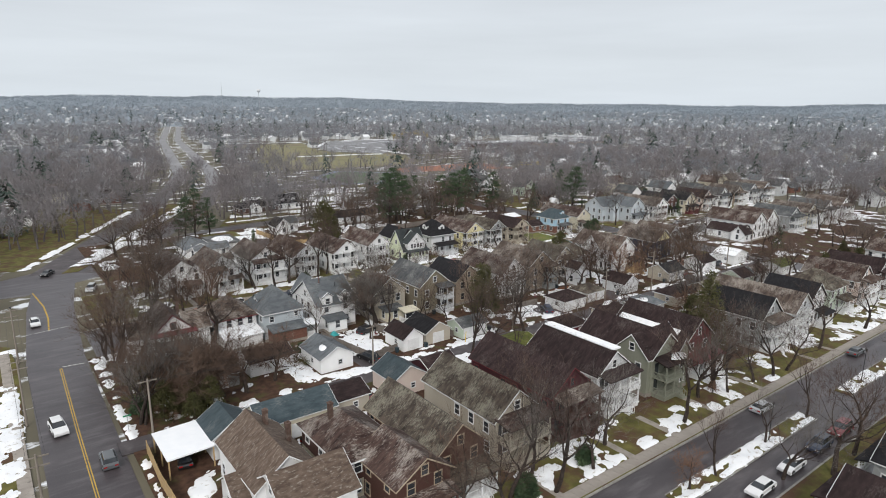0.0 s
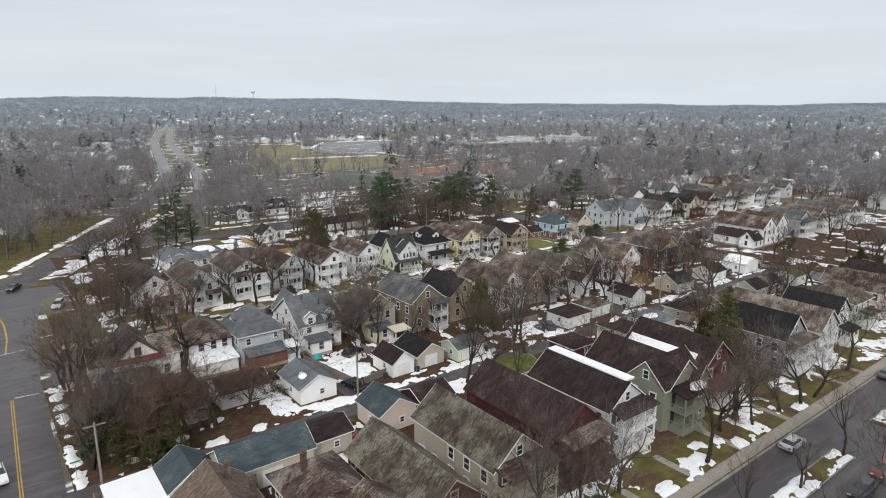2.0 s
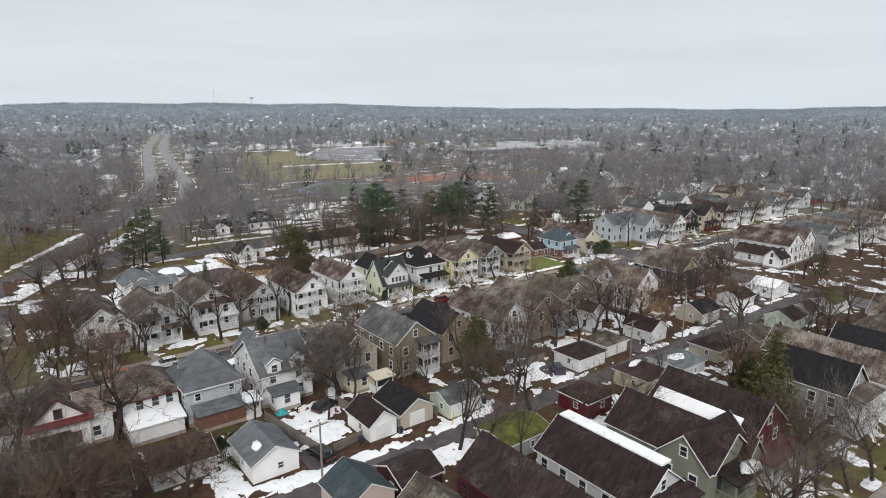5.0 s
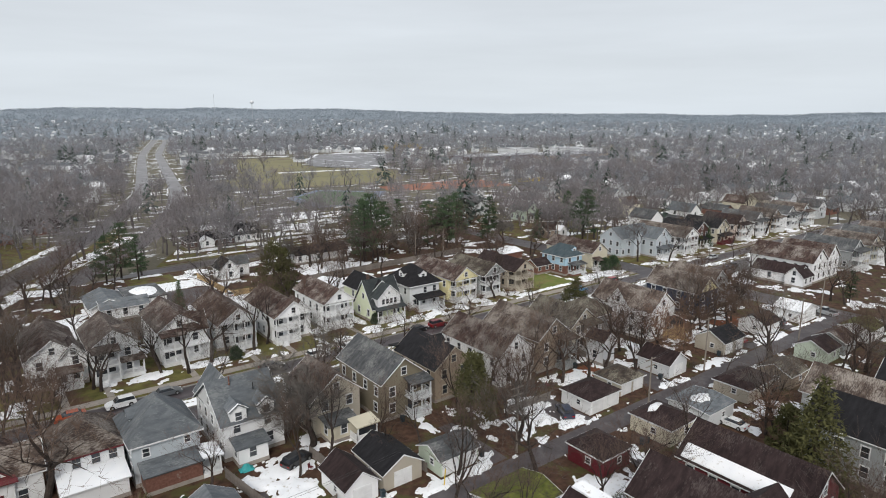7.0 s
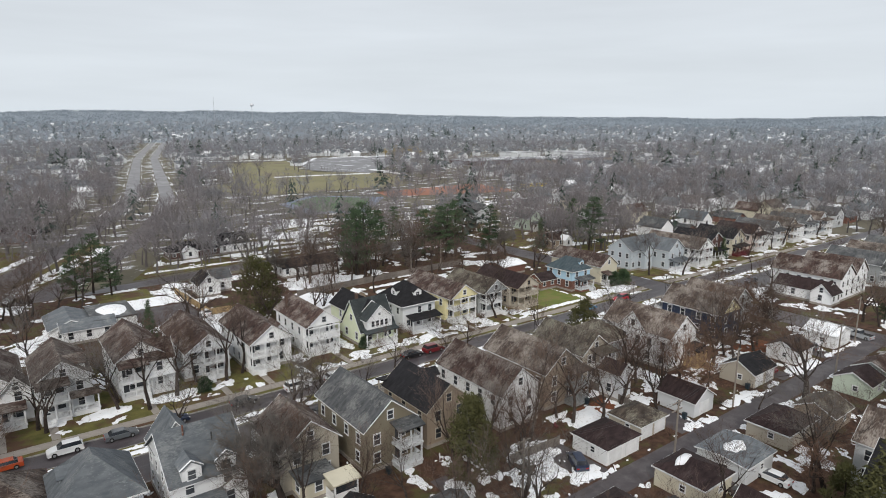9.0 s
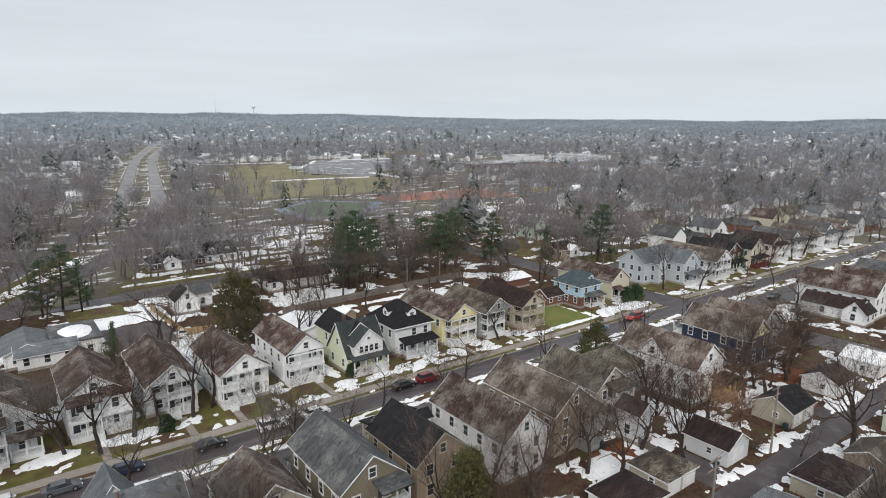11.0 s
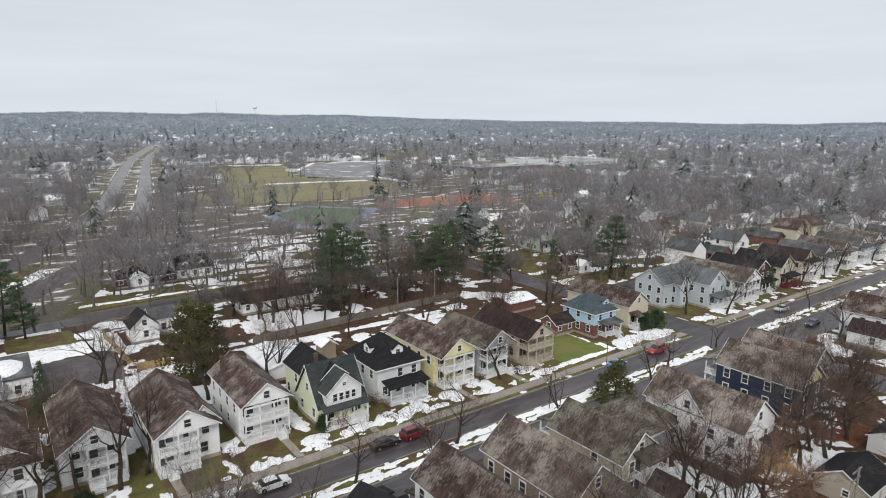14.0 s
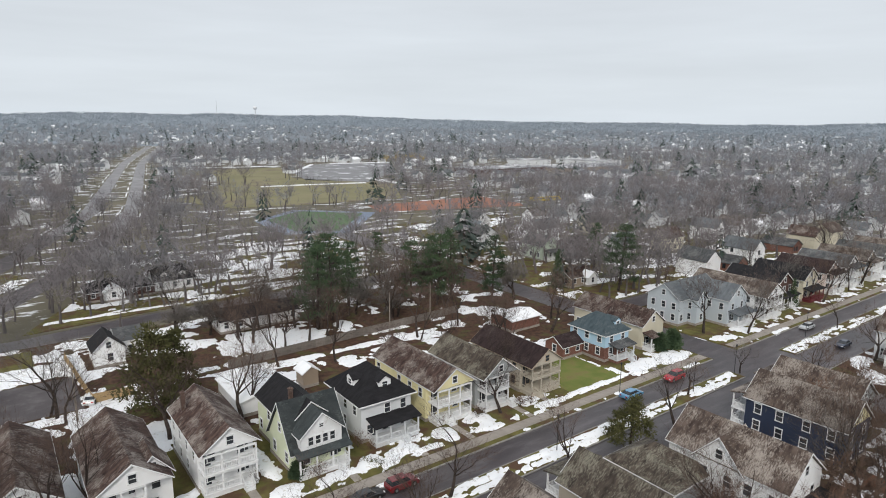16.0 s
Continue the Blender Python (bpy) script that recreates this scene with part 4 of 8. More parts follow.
for x in (-1.6, 0.6, 2.6):
    window(h, "-y", (x, -4.2, 4.45), 0.95, 1.4)
volume(h, -0.1, -6.2, 7.3, 4.0, 2.7, 3.5, "-y", "shed", wall=WHITE, roof=ROOF_SNOW, over=0.3)
part("entry_hood", Geo().prism([(-4.9, -3.4, 2.7), (-3.9, -3.4, 3.3), (-3.9, -1.2, 3.3), (-4.9, -1.2, 2.7)], (0, 0, -0.15)), ROOF_SLATE, h)
h = house(46.5, 119.6, "blue-grey house with a steep hipped roof and brick rear", "houses by the alley")
FOOT.append((41, 52, 110, 126))
volume(h, 0, 0.2, 8.4, 9.8, 6.0, 10.2, "y", "hip", wall=BLUEGREY, roof=ROOF_GREY, over=0.5, skip="-y")
window(h, "-y", (-2.6, -4.7, 4.6), 0.8, 1.1)
window(h, "-y", (2.6, -4.7, 4.9), 0.7, 0.9)
volume(h, 0.0, -6.2, 7.0, 3.0, 2.7, 3.5, "-y", "shed", wall=BRICK, roof=ROOF_GREY, over=0.3)
dormer(h, "-x", -3.4, 1.6, 6.2, 2.4, 1.4, 2.4, BLUEGREY, ROOF_GREY)
porch(h, "+x", -2.4, 1.2, 3.6, 2.4, 1, centre=(0, -5.4), mat=TRIM, roof=ROOF_SNOW, top=0.2, floor=0.6, step=2.5)
h = house(58.0, 119.5, "white house with a grey slate roof and two gabled dormers", "houses by the alley")
FOOT.append((53, 64, 111, 127))
volume(h, 0, 0.5, 8.8, 12.0, 5.6, 9.8, "x", wall=WHITE, roof=ROOF_GREY, over=0.45, skip="+y")
dormer(h, "-y", -2.1, -5.5, 5.4, 2.3, 1.9, 3.4, WHITE, ROOF_GREY)
dormer(h, "-y", 2.0, -5.5, 5.4, 2.3, 1.9, 3.4, WHITE, ROOF_GREY)
volume(h, -1.2, -6.9, 4.2, 2.6, 2.9, 3.5, "-y", "shed", wall=WHITE, roof=ROOF_GREY)
volume(h, -1.6, 5.6, 5.0, 5.0, 6.0, 9.5, "y", wall=WHITE, roof=ROOF_GREY, over=0.35, lights=False, base=False)
for x in (-2.1, 2.0):
    for sx in (-1, 1):
        part("snow_edge", Geo().prism([(x, -5.75, 8.28), (x + sx * 1.4, -5.75, 7.3), (x + sx * 1.4, -5.55, 7.3), (x, -5.55, 8.28)], (0, 0, 0.09)), SNOW, h, "thin snow on the dormer edge")
part("vent_pipe", Geo().tube([(1.4, -2, 8), (1.4, -2, 9.3)], [0.08, 0.08]), DARKMETAL, h)
part("vent_pipe", Geo().tube([(-1.6, -0.6, 9), (-1.6, -0.6, 10.5)], [0.12, 0.12]), BRICK, h)
h = gable_house(70.4, 112.5, 121.8, 8.0, "cream house with a rear sun porch", BEIGE, ROOF_BROWN, front="+y", eave=6.2, ridge=9.4, seed=24, group="houses by the alley")
volume(h, -0.6, -6.2, 4.4, 3.2, 2.9, 3.4, "-y", "shed", wall=CREAM, roof=ROOF_SLATE)
porch(h, "-y", 0.4, 3.8, 7.7, 2.6, 1, mat=TRIM, roof=CREAM, enclosed=True, floor=0.5, step=2.6, top=0.25)
h = gable_house(81.4, 110.5, 124.6, 8.2, "olive brown house under a grey roof with stacked rear porches", OLIVE, ROOF_SLATE, front="+y", levels=1, depth=1.9, eave=6.6, ridge=9.9, seed=25, group="houses by the alley", rear=(0.2, 3.9, 2, PALEGREY))
h = gable_house(92.0, 111, 122.8, 8.0, "tan house under a new black roof", TAN, ROOF_BLACK, front="+y", eave=6.0, ridge=9.2, seed=26, group="houses by the alley", trim=BEIGE)
dormer(h, "+x", 3.2, 2.2, 6.3, 2.4, 1.4, 2.6, PALEGREY, ROOF_BLACK)
h = gable_house(104.0, 108.2, 124.4, 8.0, "white house under a mottled brown roof", WHITE, ROOF_BROWN, front="+y", levels=1, depth=1.9, eave=6.3, ridge=9.6, seed=27, group="houses by the alley")
h = gable_house(115.0, 109.2, 124.3, 8.6, "tan house under a long weathered roof with stacked rear porches", TAN, ROOF_PALE, front="+y", levels=1, depth=1.9, eave=6.6, ridge=10.0, seed=28, group="houses by the alley", rear=(0.6, 4.2, 2, GREYW), proof=ROOF_PALE)
h = gable_house(127.0, 112, 124.4, 7.6, "brown-grey house under a weathered roof", BEIGE, ROOF_MOSS, front="+y", eave=6.0, ridge=9.0, seed=29, group="houses by the alley", rear=(-1.5, 3.0, 2))
h = house(138.6, 121, "grey house with a low hipped roof", "houses by the alley")
FOOT.append((133, 144, 114, 128))
volume(h, 0, 0, 8.6, 10, 4.6, 7.3, "y", "hip", wall=GREYW, roof=ROOF_MOSS)
h = house(147.8, 112.5, "large white house with crossing gables and a rear deck", "houses by the alley")
FOOT.append((139, 154, 105, 121))
volume(h, -1.6, 1.6, 8.8, 15.5, 6.8, 10.3, "y", wall=WHITE, roof=ROOF_PALE)
volume(h, -3.6, 2.2, 5.4, 6.4, 6.6, 10.1, "x", wall=WHITE, roof=ROOF_PALE)
porch(h, "-y", -1.0, 2.6, 6.15, 2.8, 1, mat=NEWWOOD, roof=ROOF_BLACK, steps=1.4, floor=1.3, step=2.7)
h = gable_house(169.0, 109.0, 123.4, 8.2, "dark blue house with a pale yellow gable", NAVY, ROOF_PALE, front="+y", eave=6.2, ridge=9.6, seed=31, group="houses by the alley")
part("gable_panel", Geo().prism([(-3.95, -7.24, 6.25), (3.95, -7.24, 6.25), (0, -7.24, 9.15)], (0, 0.05, 0)), YELLOW, h, "pale yellow gable boarding")
h = house(125.0, 106.0, "narrow weathered white two-storey shed", "sheds behind the houses", "shed", "shed")
FOOT.append((123, 127, 103.5, 108))
volume(h, 0, 0, 3.4, 4.0, 5.0, 6.4, "y", wall=PALEGREY, roof=ROOF_DARK)
gable_house(179.5, 112, 125, 8.4, "dark grey house under a pale lichened roof", GREYW, ROOF_PALE, front="+y", eave=5.8, ridge=9.0, seed=32, group="houses by the alley")
h = house(226.5, 113, "large white house with a weathered roof and lower wing", "houses by the alley")
FOOT.append((217, 240, 103, 124))
volume(h, -3, 2, 9.5, 18, 6.4, 9.8, "y", wall=WHITE, roof=ROOF_BROWN)
volume(h, 6, 0, 8.5, 14, 6.4, 10.0, "y", wall=WHITE, roof=ROOF_BROWN)
volume(h, -9.5, 1, 6, 13, 3.2, 5.4, "y", wall=WHITE, roof=ROOF_DARK)
volume(h, -11, -5, 6, 5, 3.2, 5.6, "x", wall=WHITE, roof=ROOF_DARK)
for k, (x, wl_, rf) in enumerate(((251, GREYW, ROOF_SLATE), (266, CREAM, ROOF_PALE), (281, WHITE, ROOF_SLATE), (297, WHITE, ROOF_PALE))):
    gable_house(x, 106, 121, 9, "frame house with a shingled roof beyond the side street", wl_, rf, seed=40 + k)

# ---- row on the north side of the north street, fronts to the south
h = gable_house(37.6, 156.2, 173, 8.2, "white house with a cross gable and small porch", WHITE, ROOF_BROWN, eave=6.0, ridge=9, seed=50, levels=1, porch_u=(0.4, 4.0))
volume(h, 3.2, -6.2, 4.0, 4.5, 5.6, 7.9, "y", wall=WHITE, roof=ROOF_DARK)
h = gable_house(47.2, 155.2, 169, 8.0, "pale house with stacked front porches and an attic balcony", PALEGREY, ROOF_BROWN, eave=6.3, ridge=9.2, seed=51, porch_u=(-3.8, 0.4), steps=-2.4)
porch(h, "-y", 0.6, 4.6, 6.5, 1.9, 1, mat=TRIM, roof=ROOF_PALE)
dormer(h, "+x", 3.4, -3.5, 6.3, 3.2, 1.6, 3.0, PALEGREY, ROOF_BROWN)
h = gable_house(59.2, 156.7, 172, 8.0, "white house with stacked front porches and a side wing", WHITE, ROOF_BROWN, eave=6.6, ridge=9.5, seed=52, porch_u=(-3.8, 0.4), steps=-0.2)
volume(h, 2.8, -6.0, 4.2, 5.0, 6.2, 9.0, "x", wall=WHITE, roof=ROOF_BROWN)
porch(h, "-y", 0.9, 4.9, 7.25, 2.2, 1, mat=TRIM, roof=TRIM)
h = gable_house(70.2, 157.2, 173, 8.0, "pale grey house under a brown roof behind bare trees", PALEGREY, ROOF_BROWN, eave=6.2, ridge=9, seed=53, cover=True, porch_u=(-1.0, 3.6), levels=2)
h = gable_house(81.2, 154.7, 170, 8.2, "white house under a weathered roof with stacked porches", WHITE, ROOF_BROWN, eave=6.2, ridge=9.1, seed=54, cover=True, porch_u=(-4.0, 1.4), steps=-2.4)
volume(h, 2.6, -5.6, 4.2, 4.6, 6.0, 8.4, "y", wall=WHITE, roof=ROOF_BROWN)
h = gable_house(93.2, 156.7, 170.5, 7.4, "white house with stacked front porches and shingled balcony", WHITE, ROOF_BROWN, eave=6.5, ridge=9.3, seed=55, cover=True, chim=False, steps=2.0)
chimney(h, -2.6, 3.5, 6.0, 10.0)
h = house(105.0, 159.6, "pale green house with a black roof and glazed front gable", "houses along the street")
FOOT.append((100, 111, 152, 170))
volume(h, 0.2, 2.6, 6.6, 12.5, 6.2, 9.0, "y", wall=LIME, roof=ROOF_BLACK)
volume(h, 0.2, -2.2, 8.2, 8.4, 3.6, 9.3, "x", wall=LIME, roof=ROOF_TEAL)
volume(h, 0.2, -4.6, 6.2, 5.2, 5.9, 8.7, "y", wall=TRIM, roof=ROOF_TEAL, z0=3.0, skip="-y")
for k in range(4):
    window(h, "-y", (0.2 - 1.65 + 1.1 * k, -7.2, 4.9), 0.7, 1.2)
window(h, "-y", (0.2, -7.2, 6.9), 0.6, 0.5)
porch(h, "-y", -3.6, 4.0, 6.4, 1.9, 1, mat=TRIM, roof=ROOF_TEAL, steps=2.6)
chimney(h, -1.0, 0.5, 8.0, 9.7)
h = house(117.7, 160.8, "pale grey square house with a black hipped roof and dormers", "houses along the street")
FOOT.append((112, 123, 153, 167))
volume(h, 0, 0, 9.0, 10.5, 6.4, 10.5, "y", "hip", wall=PALEGREY, roof=ROOF_BLACK, over=0.7)
dormer(h, "-x", -3.5, 0.0, 7.5, 2.2, 1.3, 2.6, TRIM, ROOF_BLACK)
dormer(h, "-y", 0.4, -4.1, 7.5, 2.2, 1.3, 2.6, TRIM, ROOF_BLACK)
porch(h, "-y", -3.4, 4.4, 5.25, 2.6, 1, mat=PALEGREY, roof=ROOF_BLACK, steps=1.6)
h = gable_house(129.2, 155.7, 172, 8.0, "pale yellow house with stacked porches", YELLOW, ROOF_BROWN, eave=6.4, ridge=9.2, seed=58, cover=True, porch_u=(-3.4, 3.6), steps=-1.0, depth=2.6)
h = gable_house(138.6, 154.7, 168, 7.4, "grey house with white stacked porches", GREYW, ROOF_MOSS, eave=6.3, ridge=9.1, seed=59, cover=True, porch_u=(-3.2, 2.0), steps=2.4)
h = gable_house(149.6, 155.2, 169, 7.6, "brown-roofed house with white-fenced tan porches", BEIGE, ROOF_DARK, eave=5.8, ridge=8.4, seed=60, cover=True, trim=TRIM_TAN, pmat=BEIGE, depth=3.0, steps=-2.0)
h = house(174.0, 160.5, "light blue and brick house with a hipped roof", "houses along the street")
FOOT.append((168, 180, 153, 168))
volume(h, 0, 0, 7.6, 9.5, 5.8, 9.0, "y", "hip", wall=SKYBLUE, roof=ROOF_BLUE, low=BRICK, over=0.45)
porch(h, "-y", -2.4, 3.2, 4.75, 2.2, 1, mat=PALEGREY, roof=ROOF_SLATE, steps=1.8, enclosed=False, skirt=BRICK)
dormer(h, "-y", 1.4, -3.6, 6.5, 1.9, 1.3, 2.4, SKYBLUE, ROOF_BLUE)
volume(h, -7.0, 3.5, 6, 5, 2.8, 4.4, "x", wall=BRICK, roof=ROOF_DARK)
h = gable_house(186.3, 155.7, 175, 7.6, "cream yellow house under a long weathered roof", CREAM, ROOF_BROWN, eave=5.4, ridge=8.2, seed=62, levels=1, porch_u=(-3.4, -0.6))
h = house(213.5, 161, "large grey-green corner house with bay and wraparound porch", "houses along the street")
FOOT.append((203, 236, 152, 174))
volume(h, -1, 4.0, 18, 9, 6.6, 9.8, "x", wall=BLUEGREY, roof=ROOF_GREY)
volume(h, 4.0, -2.5, 8.5, 10, 6.6, 9.8, "y", wall=BLUEGREY, roof=ROOF_GREY)
volume(h, -4.0, -1.0, 4.0, 3.5, 6.6, 8.6, "y", wall=BLUEGREY, roof=ROOF_GREY)
porch(h, "-y", 0.2, 8.0, 7.5, 2.6, 1, mat=TRIM, roof=ROOF_GREY, steps=5.5)
h = gable_house(229.5, 153.2, 171, 9, "white house with stacked porches under a pale roof", WHITE, ROOF_PALE, seed=64, cover=True, depth=3)
h = gable_house(243, 154.2, 169, 9, "dark-roofed house behind tall shrubs", BROWNW, ROOF_BLACK, seed=65, levels=1)
h = gable_house(256, 153.2, 168, 8.4, "yellow and red house under a dark blue roof", CREAM, ROOF_BLACK, seed=66, levels=1, pmat=TRIM_RED)
h = gable_house(270, 153.2, 168, 8.4, "pale house with stacked porches", PINKISH, ROOF_DARK, seed=67)
for k, (x, wl_, rf) in enumerate(((284, WHITE, ROOF_SLATE), (298, TAN, ROOF_PALE), (312, WHITE, ROOF_SLATE), (326, BLUEGREY, ROOF_PALE))):
    gable_house(x, 153.2, 168, 8.4, "frame house far along the street", wl_, rf, seed=70 + k)

# ---- buildings by the avenue and behind the rows
h = house(58.6, 199, "low white flat-roofed shop with snow on its roof", "buildings by the avenue", "shop_building", "shop")
FOOT.append((50, 66, 188, 210))
volume(h, 2.5, 0.5, 8.5, 13, 3.9, 4.0, kind="flat", wall=WHITE, roof=ROOF_SLATE, over=0.3)
volume(h, -6.0, 1.0, 8.0, 12, 3.2, 4.8, "y", wall=WHITE, roof=ROOF_GREY, over=0.6)
volume(h, -3.0, -5.0, 10.0, 5, 3.2, 4.6, "x", wall=WHITE, roof=ROOF_GREY, over=0.5)
h = house(105, 180.5, "long white garage with a snow-covered roof", "sheds behind the houses", "shed", "shed")
FOOT.append((100, 110, 174, 187))
volume(h, 0, 0, 8.0, 12, 2.7, 3.6, "y", wall=WHITE, roof=ROOF_SNOW, lights=False)
h = house(115.8, 181, "small shed with a snowy lid-like roof", "sheds behind the houses", "shed", "shed")
volume(h, 0, 0, 3.0, 3.2, 3.0, 4.0, "y", wall=TAN, roof=ROOF_SNOW, lights=False)
h = house(171.5, 184, "red brick garage with a snow-covered roof", "sheds behind the houses", "shed", "shed")
FOOT.append((166, 177, 180, 188))
volume(h, 0, 0, 9.0, 7.5, 2.8, 3.6, "x", wall=BRICK, roof=ROOF_SNOW, lights=False)
h = house(120.5, 222, "long low white building with a dark roof", "houses on the cross street")
FOOT.append((110, 131, 217, 228))
volume(h, 0, 0, 19, 8, 3.0, 5.0, "x", wall=WHITE, roof=ROOF_BLACK)
h = house(88.5, 216, "small white house with a dark front gable roof", "houses on the cross street")
FOOT.append((83, 94, 211, 222))
volume(h, -1.2, -1, 5.6, 7, 3.6, 6.2, "y", wall=WHITE, roof=ROOF_BLACK)
volume(h, 3.2, 1.5, 5.0, 5.5, 3.9, 5.8, "x", wall=WHITE, roof=ROOF_SLATE)
h = house(233, 237, "pale green house with a white trimmed gable and grey roof", "houses on the cross street")
volume(h, 0, 0, 9, 11, 5.4, 8.6, "y", wall=MINT, roof=ROOF_SLATE)
porch(h, "-y", -3.5, 3.5, 5.5, 2.0, 1, mat=TRIM, roof=ROOF_SLATE)
h = house(244, 232, "dark brown house with a low roof behind spruces", "houses on the cross street")
volume(h, 0, 0, 9, 10, 4.4, 7.2, "x", wall=BROWNW, roof=ROOF_DARK)
h = house(214, 204, "low tan house among bare trees", "houses on the cross street")
volume(h, 0, 0, 10, 8, 3.0, 5.2, "x", wall=TAN, roof=ROOF_BROWN)
volume(h, 2.5, -4.5, 4, 3, 3.0, 4.5, "y", wall=WHITE, roof=ROOF_SNOW)
h = house(252, 298, "white house with a grey roof among bare trees", "houses on the cross street")
volume(h, 0, 0, 9, 11, 5.2, 8.2, "y", wall=WHITE, roof=ROOF_SLATE)
h = house(98, 268, "low dark brick house with a broad roof and white porch gable", "houses on the cross street")
volume(h, 0, 0, 17, 9, 2.8, 5.4, "x", "hip", wall=BROWNW, roof=ROOF_BLACK)
volume(h, -2, -5, 5, 3, 2.8, 4.4, "y", wall=WHITE, roof=ROOF_SNOW)
h = house(112, 268, "white-gabled brick cottage with dormers", "houses on the cross street")
volume(h, 0, 0, 11, 8, 3.4, 6.8, "x", wall=WHITE, roof=ROOF_BLACK)
dormer(h, "-y", -2.5, -3.0, 3.7, 1.8, 1.4, 2.4, WHITE, ROOF_BLACK)
dormer(h, "-y", 2.5, -3.0, 3.7, 1.8, 1.4, 2.4, WHITE, ROOF_BLACK)

h = house(233, 275, "tall pale house with a grey roof among bare trees", "houses on the cross street")
volume(h, 0, 0, 7.5, 9, 6.2, 8.8, "y", wall=PALEGREY, roof=ROOF_GREY)
h = house(318, 292, "white two-storey house among tall bare trees", "houses on the cross street")
volume(h, 0, 0, 12, 8, 6.4, 8.8, "x", wall=WHITE, roof=ROOF_SLATE)
h = house(50, 333, "brick red house with a broad white-edged gable", "houses on the cross street")
volume(h, 0, 0, 13, 9, 3.2, 6.0, "x", wall=BROWNW, roof=ROOF_DARK)
volume(h, 1, -4, 7, 5, 3.2, 6.2, "y", wall=BRICK, roof=ROOF_DARK)

# ---- garages and sheds along the alley
garage(44.6, 51.0, 94.5, 102.8, "white garage with a grey roof and a patch of snow", WHITE, ROOF_GREY, 2.6, 4.4, "y", "+x")
garage(62.0, 66.6, 94.3, 101.0, "white garage with a dark brown gable roof", WHITE, ROOF_DARK, 2.5, 4.3, "y", "-y")
garage(67.6, 73.6, 94.6, 102.2, "beige garage with a black roof and white door", BEIGE, ROOF_BLACK, 2.5, 4.3, "y", "-y")
garage(75.5, 82.0, 92.8, 98.0, "low mint green garage under bare trees", MINT, ROOF_SLATE, 2.4, 3.6, "x", "-y", doors=2)
garage(49.8, 56.2, 78.8, 85.4, "small beige cottage garage with a blue-grey roof", PINKISH, ROOF_BLUE, 3.0, 5.0, "y", None)
garage(57.5, 63.5, 79.0, 85.0, "dark-roofed garage with traces of snow", DARKRED, ROOF_DARK, 2.6, 4.0, "x", "+y")
garage(74.0, 82.5, 78.0, 84.5, "flat garage with a moss-covered roof", GREYW, ROOF_GREEN, 2.6, 3.4, "x", "+y", doors=2)
garage(92.6, 98.6, 79.6, 85.6, "small barn red garage", REDW, ROOF_DARK, 2.8, 4.4, "x", "+y", kind="hip")
garage(106.9, 113.6, 78.6, 85.6, "cream garage with a snow-edged hipped roof", CREAM, ROOF_DARK, 2.9, 4.3, "y", "+y", kind="hip")
garage(116.0, 123.5, 78.0, 85.0, "low garage with snow on its flat roof", PALEGREY, ROOF_GREY, 2.6, 3.0, "x", "+y")
garage(129.8, 138.4, 78.8, 85.0, "beige garage with a brown hipped roof", BEIGE, ROOF_DARK, 2.6, 4.4, "y", "+y", kind="hip")
garage(105.4, 112.8, 92.2, 98.4, "white garage with a brown hipped roof", WHITE, ROOF_DARK, 2.6, 4.2, "x", "-y", kind="hip", doors=2)
garage(115.0, 121.6, 93.6, 99.4, "beige garage with a mossy roof", BEIGE, ROOF_MOSS, 2.5, 4.0, "x", "-y", kind="hip", doors=2)
garage(128.3, 134.0, 92.8, 99.6, "white garage with a brown gable roof", PALEGREY, ROOF_DARK, 2.6, 4.4, "y", "-y")
garage(147.2, 155.0, 92.6, 99.0, "white garage with a black roof", BEIGE, ROOF_BLACK, 2.6, 4.4, "x", "-y", doors=2)
garage(158.4, 164.6, 78.0, 84.0, "pale green shed with small windows", MINT, ROOF_DARK, 2.6, 4.2, "x", "+y", name="shed")
garage(178.5, 186.5, 77.4, 83.4, "white garage with a mossy green roof", WHITE, ROOF_GREEN, 2.6, 3.8, "x", "+y")
garage(180.5, 188.0, 92.0, 98.5, "white garage with a snowy roof", WHITE, ROOF_SNOW, 2.8, 4.2, "y", "-y")
garage(141.0, 147.5, 77.0, 83.0, "weathered brown garage by the alley", TAN, ROOF_MOSS, 2.5, 4.0, "x", "+y")
garage(167.0, 173.0, 78.0, 84.0, "weathered grey garage by the alley", GREYW, ROOF_BROWN, 2.5, 4.0, "x", "+y")
garage(165.0, 172.0, 93.0, 99.0, "low white garage by the alley", WHITE, ROOF_DARK, 2.5, 4.0, "x", "-y")
garage(39.0, 45.0, 78.5, 84.5, "small grey-roofed garage with a white door", BEIGE, ROOF_DARK, 2.7, 4.0, "x", "+y")
garage(27.0, 38.5, 77.0, 83.5, "cream workshop with a dark blue-grey roof", CREAM, ROOF_BLUE, 3.2, 5.2, "x", "-y")
garage(20.6, 26.6, 78.0, 84.5, "white garage with a blue-black roof", WHITE, ROOF_BLUE, 3.0, 5.0, "y", "-y")
garage(34.0, 42.0, 100.5, 107.0, "low garage under trees with a white door", WHITE, ROOF_DARK, 2.5, 3.9, "x", "-y")
garage(25.0, 31.5, 99.0, 105.0, "dark-roofed garage among trees", GREYW, ROOF_DARK, 2.5, 4.2, "x", "-y")

